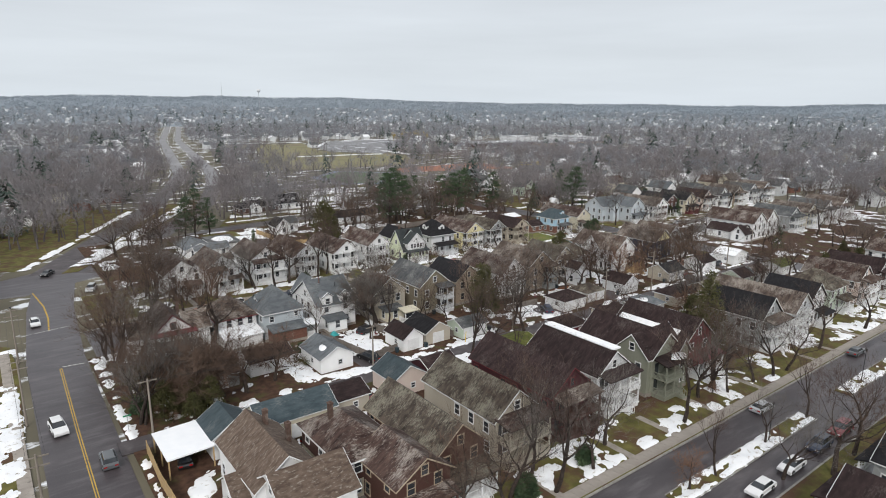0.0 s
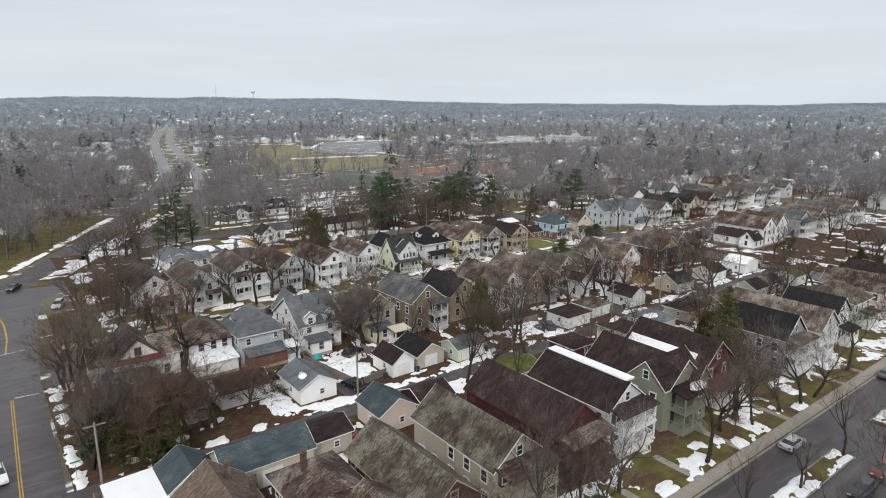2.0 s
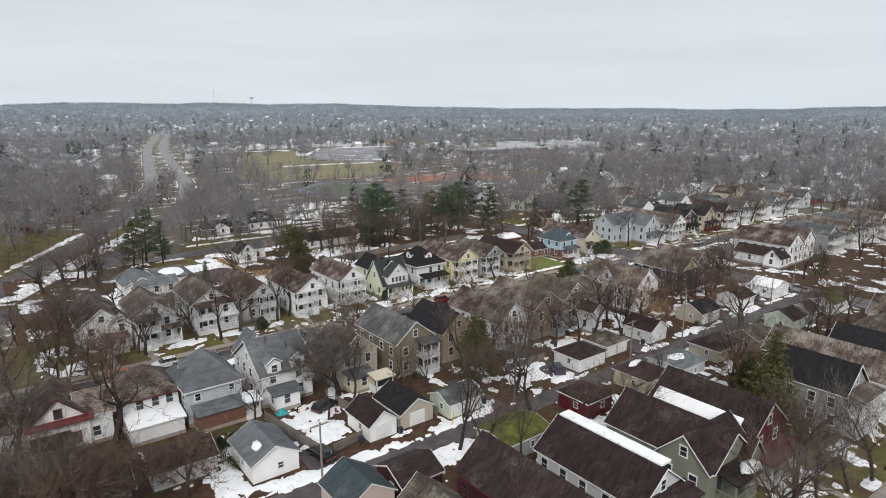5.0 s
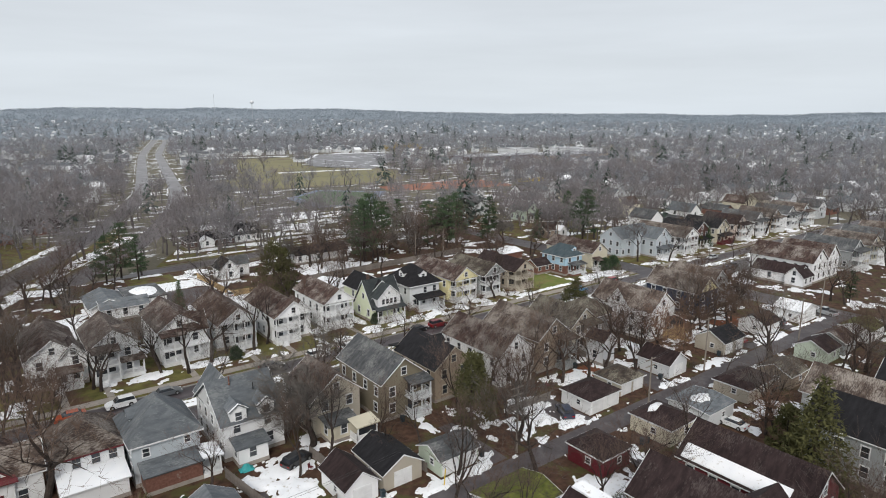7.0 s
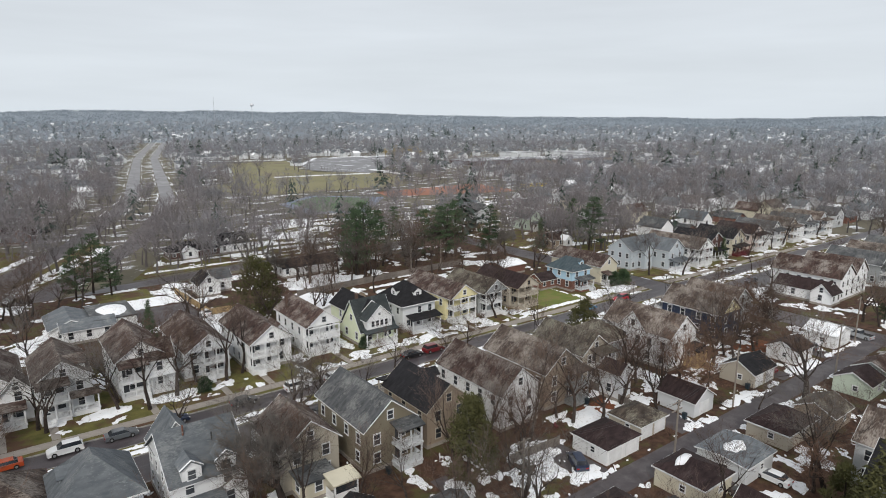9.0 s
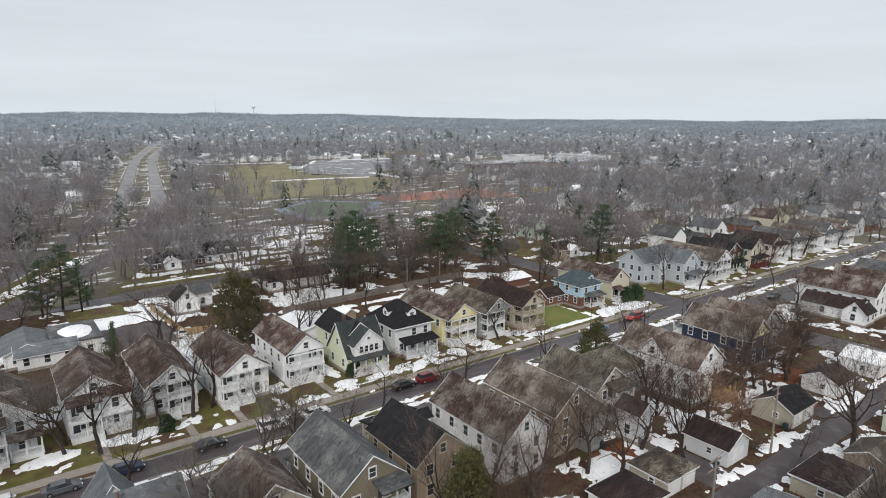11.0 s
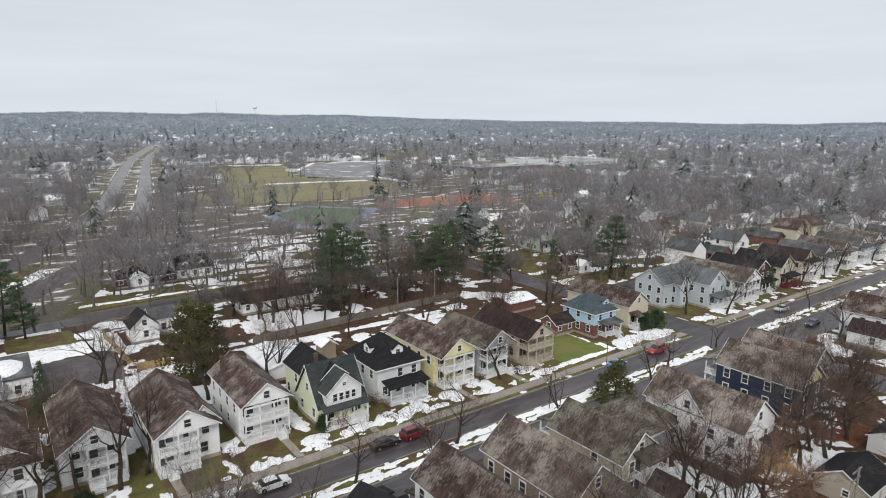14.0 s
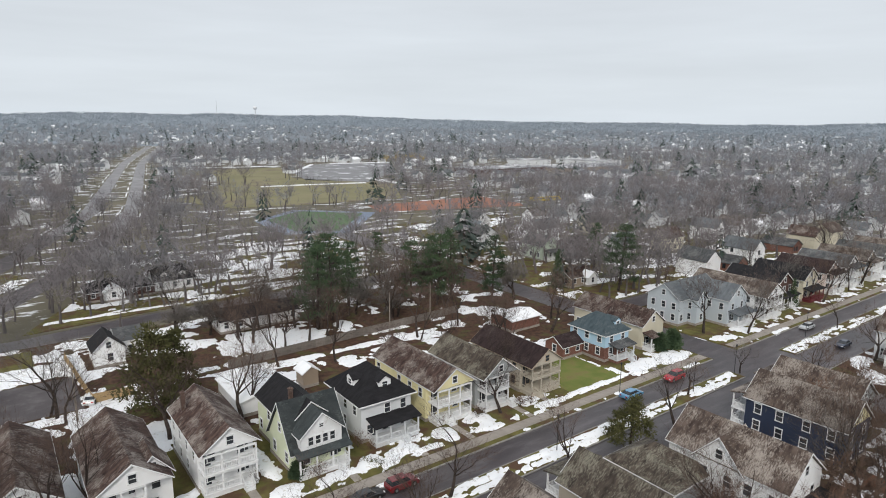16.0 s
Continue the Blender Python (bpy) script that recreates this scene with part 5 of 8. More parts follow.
for x, y, z, a, c in ((46.6, 97.2, 3.75, 0.9, 1.4), (109.6, 83.2, 3.95, 1.9, 0.7), (119.5, 81.5, 3.0, 2.6, 1.5), (88.3, 52.4, 6.95, 1.9, 1.0), (61.4, 199.4, 4.3, 3.4, 5.0), (78.6, 112.9, 3.6, 1.2, 0.7), (70.5, 97.0, 3.75, 0.9, 0.6)):
    g, n = Geo(), 14
    rr = random.Random(int(x))
    ringp = [(a * rr.uniform(0.75, 1.1) * math.cos(k * math.tau / n), c * rr.uniform(0.75, 1.1) * math.sin(k * math.tau / n)) for k in range(n)]
    g.v = [(0, 0, 0.3)] + [(u * 0.8, v * 0.8, 0.24) for u, v in ringp] + [(u, v, -0.25) for u, v in ringp]
    g.f = [(0, 1 + k, 1 + (k + 1) % n) for k in range(n)] + [(1 + k, 1 + n + k, 1 + n + (k + 1) % n, 1 + (k + 1) % n) for k in range(n)]
    thing("snow_patch", x, y, "patch of old snow lying on a roof", "snow", z=z, data=g.mesh("snow_patch", SNOW, True))

# carport with a white roof beside the avenue
h = thing("carport", 17.6, 80.8, "open carport with a white roof and wooden posts", "carport")
FOOT.append((14, 21, 76, 86))
part("roof", Geo().prism([(-3.0, -4.2, 2.7), (3.0, -4.2, 2.9), (3.0, 4.2, 2.9), (-3.0, 4.2, 2.7)], (0, 0, 0.18)), ROOF_SNOW, h)
for sx in (-2.8, 2.8):
    for sy in (-4.0, 0, 4.0):
        part("post", Geo().box(sx - 0.08, sx + 0.08, sy - 0.08, sy + 0.08, 0, 2.75), NEWWOOD, h)

# ---------------------------------------------------------------- snow
def snow_field(name, x0, x1, y0, y1, step, keep, label, lift=0.22):
    """Old snow as one lumpy sheet that lies only where keep(x, y) is positive."""
    nx, ny = int((x1 - x0) / step) + 1, int((y1 - y0) / step) + 1
    X, Y = np.meshgrid(np.linspace(x0, x1, nx), np.linspace(y0, y1, ny), indexing="ij")
    X = X + (lattice(X, Y, 0.9, 71) - 0.5) * step * 1.1
    Y = Y + (lattice(X, Y, 0.9, 72) - 0.5) * step * 1.1
    k = keep(X, Y) + (grain(X, Y, 1.1, 77) - 0.5) * 0.2
    Z = np.clip(k * 1.6, -0.06, lift) + (lattice(X, Y, 1.3, 73) - 0.5) * 0.05 * (k > 0.02) + 0.02
    q = k > 0
    cell = q[:-1, :-1] | q[1:, :-1] | q[:-1, 1:] | q[1:, 1:]
    idx = np.arange(nx * ny).reshape(nx, ny)
    i, j = np.nonzero(cell)
    f = np.stack([idx[i, j], idx[i + 1, j], idx[i + 1, j + 1], idx[i, j + 1]], 1)
    used, inv = np.unique(f, return_inverse=True)
    co = np.stack([X.ravel(), Y.ravel(), Z.ravel()], 1)[used]
    me = bpy.data.meshes.new(name)
    me.from_pydata(co.tolist(), [], inv.reshape(-1, 4).tolist())
    me.materials.append(SNOW)
    me.shade_smooth()
    return thing(name, 0, 0, label, "snow", kind="stuff", data=me)


def clear_of(X, Y, k, rects, pad=0.0):
    for a, b, c, d in rects:
        k = np.where((X > a - pad) & (X < b + pad) & (Y > c - pad) & (Y < d + pad), -1.0, k)
    return k


def blob(X, Y, x, y, rx, ry):
    return 1.0 - np.sqrt(((X - x) / rx) ** 2 + ((Y - y) / ry) ** 2) + (grain(X, Y, 2.2, 31) - 0.5) * 0.9


def yard_snow(X, Y):
    n = grain(X, Y, 6.5, 11)
    k = n - 0.6
    back = (Y > 88) & (Y < 112) | (Y > 72) & (Y < 86)
    k = np.where(back, n - 0.55, k)
    k = np.where((Y < 53) & (Y > 43), grain(X, Y, 4.2, 12) - 0.54 + 0.045 * (X > 75), k)
    k = np.where((X < 32) & (Y > 90), n - 0.63, k)
    k = np.where((Y > 68) & (Y < 128) & (X < 16), grain(X, Y, 2.2, 18) - 0.3 - np.abs(X - 13.3 - (Y - 95) * 0.02) * 0.3, k)
    # trodden snow banks beside the alley
    m = grain(X, Y, 3.4, 17)
    for yy in (86.0, 91.3):
        k = np.maximum(k, m - 0.54 - np.abs(Y - yy) * 0.18)
    k = np.where((Y > 126.6 - 3) & (Y < 126.6), m - 0.5, k)
    for b in ((49.6, 92.2, 3.5, 1.0), (42.5, 97, 2.4, 6), (57, 100, 4, 2.4), (69, 86, 2.4, 1.6), (80, 92, 4, 1.2), (100, 101, 5, 3), (116, 102, 5, 4), (125, 103, 5, 3),
              (140, 100, 4, 4), (133, 88.0, 0.1, 0.1), (102, 93, 3, 2), (140, 92.0, 6, 1.2), (152, 84, 7, 1.6), (20, 82, 3, 6), (60, 107, 4, 2.5),
              (137, 104, 8, 3), (155, 103, 8, 3), (86, 101, 3, 2), (118, 86, 3.5, 1.4), (101.5, 82, 2.4, 3), (115, 74, 4, 3)):
        k = np.maximum(k, blob(X, Y, *b) * 0.5)
    # bare ground showing through where it was trodden
    k = k - np.clip(grain(X, Y, 2.0, 19) - 0.5, 0, 1) * 1.3
    k = clear_of(X, Y, k, FOOT)
    k = clear_of(X, Y, k, [(11, 196, 86.8, 90.4), (12, 200, 43.0, 45.2)])
    return np.where((X < 12.8) | (X > 190) | (Y < 43.4) | (Y > 126.4), -1.0, k)


def row_snow(X, Y):
    n = grain(X, Y, 5.5, 41)
    k = grain(X, Y, 3.8, 42) - 0.64
    k = np.where(Y > 171, n - 0.61, k)
    m = grain(X, Y, 3.0, 43)
    k = np.maximum(k, m - 0.6 - np.abs(Y - 148.4) * 0.14)
    for b in ((120, 206.5, 11, 8), (95, 162, 0.8, 8), (99.2, 158, 1.3, 5.5), (98.8, 150.4, 2.6, 1.7), (106, 149.6, 3.6, 1.2), (110.8, 156, 0.8, 2.6), (111.5, 150.2, 2.0, 1.6), (117.5, 150.2, 2.6, 1.5), (125.4, 150.4, 1.8, 2.0), (133.6, 151.6, 2.2, 1.6),
              (74, 191, 7, 1.8), (80, 181, 3, 6), (72, 214.5, 10, 3.6), (82, 214, 3, 5), (74, 168, 4, 5), (63, 165, 1.0, 6), (52, 152, 4, 2), (63, 152, 4, 2), (70, 217, 12, 4), (60, 212, 9, 5), (176, 150.5, 5, 2.2), (184, 149.6, 5, 2.6),
              (170, 171, 5, 2), (160, 164, 9, 0.8), (159.5, 148.9, 10, 0.75), (147, 148.8, 3.5, 0.9), (168.5, 156, 0.9, 7), (140, 193, 14, 1.2), (116, 193, 10, 1.6), (90, 176, 4, 5), (150, 190, 5, 2)):
        k = np.maximum(k, blob(X, Y, *b) * 0.5)
    k = clear_of(X, Y, k, FOOT)
    k = clear_of(X, Y, k, [(17, 190, 144.6, 147.0), (67, 80.6, 193.5, 210), (62, 75, 219.5, 230.5), (154.5, 167.5, 150.0, 162.4), (100, 170, 195.8, 198.0)])
    return np.where((X < 26) | (X > 190) | (Y < 143.9) | (Y > 232.5), -1.0, k)


def east_snow(X, Y):
    k = grain(X, Y, 5.0, 61) - 0.62
    k = np.maximum(k, grain(X, Y, 3.0, 62) - 0.5 - np.abs(Y - 148.6) * 0.16)
    k = clear_of(X, Y, k, FOOT)
    k = clear_of(X, Y, k, [(200, 330, 144.6, 147.0)])
    return np.where((X < 201) | (X > 329) | (Y < 43.5) | (Y > 175.5) | ((Y > 126.3) & (Y < 144)), -1.0, k)


def median_snow(X, Y):
    n = grain(X * 0.4, Y, 1.5, 51)
    mid = np.where(Y < 90, 35.95, 136.5)
    k = n - 0.56 + 0.13 * (np.abs(np.abs(Y - mid) - 0.85) < 0.45) - 0.5 * (np.abs(Y - mid) > 1.35)
    ok = ((Y > 34.75) & (Y < 37.15) & ((X < 98.5) | (X > 113)) & ((X < 60) | (X > 63.5)) | (Y > 134.85) & (Y < 138.1) & (X > 22.5)) & ((X < 186.5) | (X > 208.5))
    return np.where(ok, k, -1.0)


def west_snow(X, Y):
    n = grain(X, Y, 4.0, 81)
    k = n - 0.5
    edge = -0.4 + (Y - 60) * 0.0294
    k = np.where(X > edge - 0.4, -1.0, k)
    k = np.where(X < -40, -1.0, k)
    return np.where((Y > 140) | (Y < 60), -1.0, k)


def corner_snow(X, Y):
    n = grain(X, Y, 4.0, 91)
    # strips along the boulevard's edges
    dx = (X - 13) * 0.894 - (Y - 218) * 0.447
    k = n - 0.30 - np.abs(dx + 1.2) * 0.22
    k = np.where((dx > -0.1) | (Y < 209) | (Y > 300), -1.0, k)
    mx = (X - 25) * 0.87 - (Y - 211) * 0.49
    k2 = np.where((np.abs(mx) < 2.6) & (Y > 200) & (Y < 305), n - 0.4, -1.0)
    return np.maximum(k, k2)


def north_snow(X, Y):
    k = grain(X * 0.45, Y, 3.6, 95) - 0.55
    for yy in (249.5, 262, 285, 306):
        k = np.maximum(k, grain(X * 0.4, Y, 2.6, 96) - 0.4 - np.abs(Y - yy - (X - 100) * 0.02) * 0.12)
    for x, y, w, d in ((98, 268, 22, 14), (112, 268, 14, 12)):
        k = clear_of(X, Y, k, [(x - w / 2, x + w / 2, y - d / 2, y + d / 2)])
    return np.where((X > 189) | (Y > 329) | (X < 76 + (Y - 243) * 0.46) | (Y < 249), -1.0, k)


def far_street_snow(X, Y):
    k = grain(X * 0.5, Y, 4.0, 97) - 0.61
    for yy in (186, 208, 240, 276):
        k = np.maximum(k, grain(X * 0.4, Y, 2.6, 98) - 0.5 - np.abs(Y - yy) * 0.12)
    return np.where((X < 201.5) | (X > 329) | (Y < 185) | (Y > 329), -1.0, k)


snow_field("snow_north_lawns", 74, 190, 243, 330, 0.6, north_snow, "strips of old snow on the lawns north of the cross street")
snow_field("snow_far_street", 200, 330, 184, 330, 0.7, far_street_snow, "strips of old snow beyond the far street")
snow_field("snow_yards", 12.5, 190.5, 43.2, 126.6, 0.42, yard_snow, "patches of old snow in the back yards and along the alley")
snow_field("snow_front_yards", 24, 190.5, 143.6, 233, 0.42, row_snow, "patches of old snow on front lawns and open lots")
snow_field("snow_beyond", 200, 330, 43.5, 176, 0.7, east_snow, "patches of old snow beyond the side street")
snow_field("snow_median", 10, 330, 34.6, 138.3, 0.4, lambda X, Y: median_snow(X, Y), "ploughed snow on the street medians")
snow_field("snow_verge", -42, 2.5, 60, 141, 0.5, west_snow, "patches of old snow on the grass verge")
snow_field("snow_boulevard", 0, 90, 205, 306, 0.45, corner_snow, "ploughed snow along the boulevard")

# ---------------------------------------------------------------- trees
def bare_tree(seed, height, spread=0.5, levels=4, twigs=7, lean=0.08, thick=0.017, fork=0.3, droop=0.0, fine=1.0, kids=(4, 3, 3, 3), solid=3):
    """A leafless tree: trunk, dark limbs that fork again and again, and a crown of fine twigs. From level solid on a shoot is a thin blade."""
    r = random.Random(seed)
    trunk, limbs, crown = Geo(), Geo(), Geo()

    def blade(g, p, q, w):
        d = (q - p).normalized()
        s = d.orthogonal().normalized() * w
        s.rotate(Matrix.Rotation(r.uniform(0, 6.28), 3, d))
        g.add([p - s, p + s, q], [(0, 1, 2)])

    def grow(p, d, ln, rad, lv, g):
        n = 3 if lv < 3 else 2
        pts, rr = [p.copy()], [rad]
        for i in range(n):
            d = (d + Vector((r.gauss(0, 0.13), r.gauss(0, 0.13), r.gauss(0.07 - droop * lv * 0.05, 0.08)))).normalized()
            p = p + d * ln / n
            pts.append(p.copy())
            rr.append(rad * (1 - 0.42 * (i + 1) / n))
        if lv < solid:
            g.tube(pts, rr, (7, 5, 3, 3)[min(lv, 3)], cap=False)
        else:
            for i in range(n):
                blade(g, pts[i], pts[i + 1] + (pts[i + 1] - pts[i]) * 0.25, rr[i] * 0.85)
        if lv >= levels - 1:
            for i in range(twigs if lv >= levels else twigs // 2):
                a = pts[0].lerp(pts[-1], r.uniform(0.1, 1.0))
                dd = (d + Vector((r.gauss(0, 0.5), r.gauss(0, 0.5), r.gauss(0.2 - droop, 0.38)))).normalized()
                blade(crown, a, a + dd * r.uniform(0.5, 1.5) * height / 14, 0.0085 * fine * height / 12)
        if lv >= levels:
            return
        m = kids[min(lv, 3)] + r.choice((0, 1))
        turn = r.uniform(0, 6.28)
        for i in range(m):
            side = d.orthogonal().normalized()
            side.rotate(Matrix.Rotation(turn + i * 2.4 + r.uniform(-0.4, 0.4), 3, d))
            if i == 0:
                at, dd, k = pts[-1], d + side * r.uniform(0.1, 0.4), r.uniform(0.72, 0.95)
            else:
                f = r.uniform(0.4 if lv else 0.72, 1.0) * n
                at = pts[min(int(f), n - 1)].lerp(pts[min(int(f), n - 1) + 1], f - min(int(f), n - 1))
                dd, k = d * (1.05 - spread) + side * spread * r.uniform(0.85, 1.35) + Vector((0, 0, 0.2 - droop * 0.3)), r.uniform(0.55, 0.9)
            grow(at, dd.normalized(), ln * k, rr[-1] * (0.88 if i == 0 else r.uniform(0.5, 0.78)), lv + 1, limbs if lv < 2 else crown if lv >= 3 else limbs)

    grow(Vector((0, 0, -0.1)), Vector((r.gauss(0, lean), r.gauss(0, lean), 1)).normalized(), height * fork, height * thick, 0, trunk)
    return trunk, limbs, crown


def scale_to(geos, height):
    top = max(p[2] for g in geos for p in g.v)
    k = height / top
    for g in geos:
        g.v = [(x * k, y * k, z * k) for x, y, z in g.v]


def tuft(g, r, c, size, flat, n, w0, w1, l0, l1, up=0.25):
    """A cloud of needle blades round c."""
    for k in range(n):
        o = Vector((r.gauss(0, 1), r.gauss(0, 1), r.gauss(0, 1))).normalized()
        p = c + Vector((o.x, o.y, o.z * flat)) * size * r.uniform(0.25, 1.0)
        d = (o + Vector((r.gauss(0, 0.5), r.gauss(0, 0.5), r.gauss(up, 0.4)))).normalized()
        w = d.orthogonal().normalized() * r.uniform(w0, w1)
        w.rotate(Matrix.Rotation(r.uniform(0, 3.1), 3, d))
        g.add([p - w, p + d * r.uniform(l0, l1), p + w], [(0, 1, 2)])


def pine(seed, height, width):
    """A white pine: bare lower trunk, level boughs of uneven reach that carry flat plumes, and a loose rounded top."""
    r = random.Random(seed)
    trunk, limbs, crown = Geo(), Geo(), Geo()
    trunk.tube([(0, 0, -0.1), (r.uniform(-.2, .2), r.uniform(-.2, .2), height * 0.5), (0, 0, height * 0.96)], [height * 0.019, height * 0.013, 0.03], 7, cap=False)
    z = height * r.uniform(0.12, 0.2)
    while z < height * 0.97:
        k = z / height
        reach = width / 2 * min(1.0, 0.55 + 1.6 * k) * (1 - max(0, k - 0.3) / 0.72) ** 0.62
        for i in range(r.choice((3, 4, 5))):
            az, L = r.uniform(0, 6.28), max(0.5, reach * r.uniform(0.45, 1.15))
            tip = Vector((math.cos(az) * L, math.sin(az) * L, z + L * r.uniform(0.0, 0.3)))
            limbs.tube([(0, 0, z), tip * 0.55 + Vector((0, 0, z * 0.45)), tip], [0.07, 0.05, 0.015], 3, cap=False)
            for s in range(max(2, int(L * 1.3))):
                f = 1.0 - 0.62 * s / max(2, int(L * 1.3))
                c = Vector((0, 0, z)).lerp(tip, f) + Vector((r.gauss(0, 0.3), r.gauss(0, 0.3), r.uniform(0, 0.35)))
                tuft(crown, r, c, r.uniform(0.6, 1.0) * width / 10, 0.45, 24, 0.05, 0.12, 0.3, 0.65, 0.4)
        z += height * r.uniform(0.035, 0.06)
    return trunk, limbs, crown


def spruce(seed, height, width):
    """A dense cone of drooping boughs down to the ground."""
    r = random.Random(seed)
    trunk, crown = Geo(), Geo()
    trunk.tube([(0, 0, -0.1), (0, 0, height * 0.95)], [height * 0.018, 0.03], 6, cap=False)
    z = height * 0.04
    while z < height:
        k = z / height
        reach = width / 2 * (1 - k) ** 0.85 * r.uniform(0.85, 1.12)
        n = max(3, int(reach * 6))
        for i in range(n):
            az = i * math.tau / n + r.uniform(-0.3, 0.3)
            L = reach * r.uniform(0.75, 1.1)
            for f in (0.45, 0.75, 1.0):
                c = Vector((math.cos(az) * L * f, math.sin(az) * L * f, z - 0.25 * L * f * f))
                tuft(crown, r, c, 0.35, 0.6, 5, 0.06, 0.13, 0.3, 0.6, -0.1)
        z += height * 0.04
    return trunk, crown


def rounded_evergreen(seed, height, width):
    """A broad evergreen, full to the ground, its crown many tufts round uneven lobes and narrowing upwards."""
    r = random.Random(seed)
    trunk, crown = Geo(), Geo()
    trunk.tube([(0, 0, -0.1), (0.1, 0, height * 0.5), (0, 0, height * 0.85)], [height * 0.02, height * 0.013, 0.04], 6, cap=False)
    for i in range(64):
        k, a = r.random() ** 1.25, r.uniform(0, 6.28)
        wide = width * 0.5 * min(1.0, 0.72 + k * 1.3) * (1 - k) ** 0.55
        rad = wide * math.sqrt(r.uniform(0.2, 1.0)) * 0.92
        lobe = Vector((math.cos(a) * rad, math.sin(a) * rad, height * (0.1 + 0.84 * k)))
        tuft(crown, r, lobe, width * r.uniform(0.08, 0.14), 0.75, 62, 0.07, 0.15, 0.3, 0.65, 0.3)
    return trunk, crown


TREES = {}
for k in range(7):
    hgt = (15, 13, 16, 12, 14, 11, 17)[k]
    g3 = bare_tree(100 + k, hgt, spread=(0.5, 0.56, 0.46, 0.62, 0.52, 0.58, 0.44)[k], twigs=(7, 7, 6, 7, 7, 8, 6)[k], fork=(0.28, 0.24, 0.32, 0.22, 0.28, 0.24, 0.34)[k])
    scale_to(g3, hgt)
    TREES["bare%d" % k] = ((g3[0].add(g3[1].v, g3[1].f).mesh("trunk", BARK), g3[2].mesh("crown", (TWIG, TWIG_GREY, TWIG, TWIG_BROWN, TWIG_GREY, TWIG, TWIG_BROWN)[k])), hgt)
for k in range(3):
    g3 = bare_tree(200 + k, 9, spread=(0.72, 0.6, 0.78)[k], twigs=(17, 36, 22)[k], fork=0.17, thick=0.02, fine=1.15)
    scale_to(g3, 9)
    TREES["round%d" % k] = ((g3[0].add(g3[1].v, g3[1].f).mesh("trunk", BARK), g3[2].mesh("crown", (TWIG_RED, TWIG_GREY, TWIG_BROWN)[k])), 9)
for k in range(3):
    g3 = pine(300 + k, 18, (10, 11.5, 9)[k])
    TREES["pine%d" % k] = ((g3[0].add(g3[1].v, g3[1].f).mesh("trunk", BARK), g3[2].mesh("crown", NEEDLE)), 18)
for k in range(3):
    tr, cw = spruce(310 + k, 12, (5.5, 4.6, 7.6)[k])
    TREES["spru%d" % k] = ((tr.mesh("trunk", BARK), cw.mesh("crown", (NEEDLE, NEEDLE, NEEDLE_OLIVE)[k])), 12)
for k in range(2):
    tr, cw = rounded_evergreen(320 + k, 11, (8.5, 7.5)[k])
    TREES["yew%d" % k] = ((tr.mesh("trunk", BARK), cw.mesh("crown", NEEDLE_OLIVE)), 11)
for k in range(2):
    g3 = bare_tree(240 + k, 2.2, spread=0.7, levels=3, twigs=14, fork=0.1, thick=0.012, fine=1.6, solid=2)
    scale_to(g3, 2.2)
    TREES["shrub%d" % k] = ((g3[0].add(g3[1].v, g3[1].f).mesh("stem", BARK), g3[2].mesh("crown", (TWIG_RED, TWIG)[k])), 2.2)
tr, cw = rounded_evergreen(340, 2.4, 2.6)
TREES["bush0"] = ((tr.mesh("stem", BARK), cw.mesh("crown", NEEDLE)), 2.4)

WORDS = {"bare": ("tall leafless street tree with fine grey-brown twigs", "tree"), "roun": ("spreading leafless tree with a dense brown crown", "tree"),
         "pine": ("tall dark green pine", "conifer"), "spru": ("dense dark green spruce", "conifer"), "yew0": ("broad olive green yew", "conifer"), "yew1": ("broad olive green yew", "conifer"),
         "shru": ("leafless brown garden shrub by a house", "shrub"), "bush": ("clipped dark evergreen garden bush", "shrub")}


def tree(kind, x, y, height, rng=random.Random(5), squash=1.0):
    meshes, h0 = TREES[kind]
    label, cat = WORDS[kind[:4]]
    k = height / h0 * (1.3 if kind[:4] == "bare" else 1.12 if kind[:4] == "roun" else 1.0)
    t = thing("shrub" if cat == "shrub" else "conifer" if cat == "conifer" else "tree", x, y, label, cat, "trees and shrubs", z=0.0)
    t.matrix_basis = Matrix.Translation((x, y, 0)) @ pose(0, 0, 0, rng.uniform(-3, 3), rng.uniform(-3, 3), rng.uniform(0, 360)) @ Matrix.Diagonal((k * squash, k * squash, k, 1))
    for me in meshes:
        new(me.name.split(".")[0], me).parent = t


rt = random.Random(11)
BARE = ["bare%d" % k for k in range(7)]
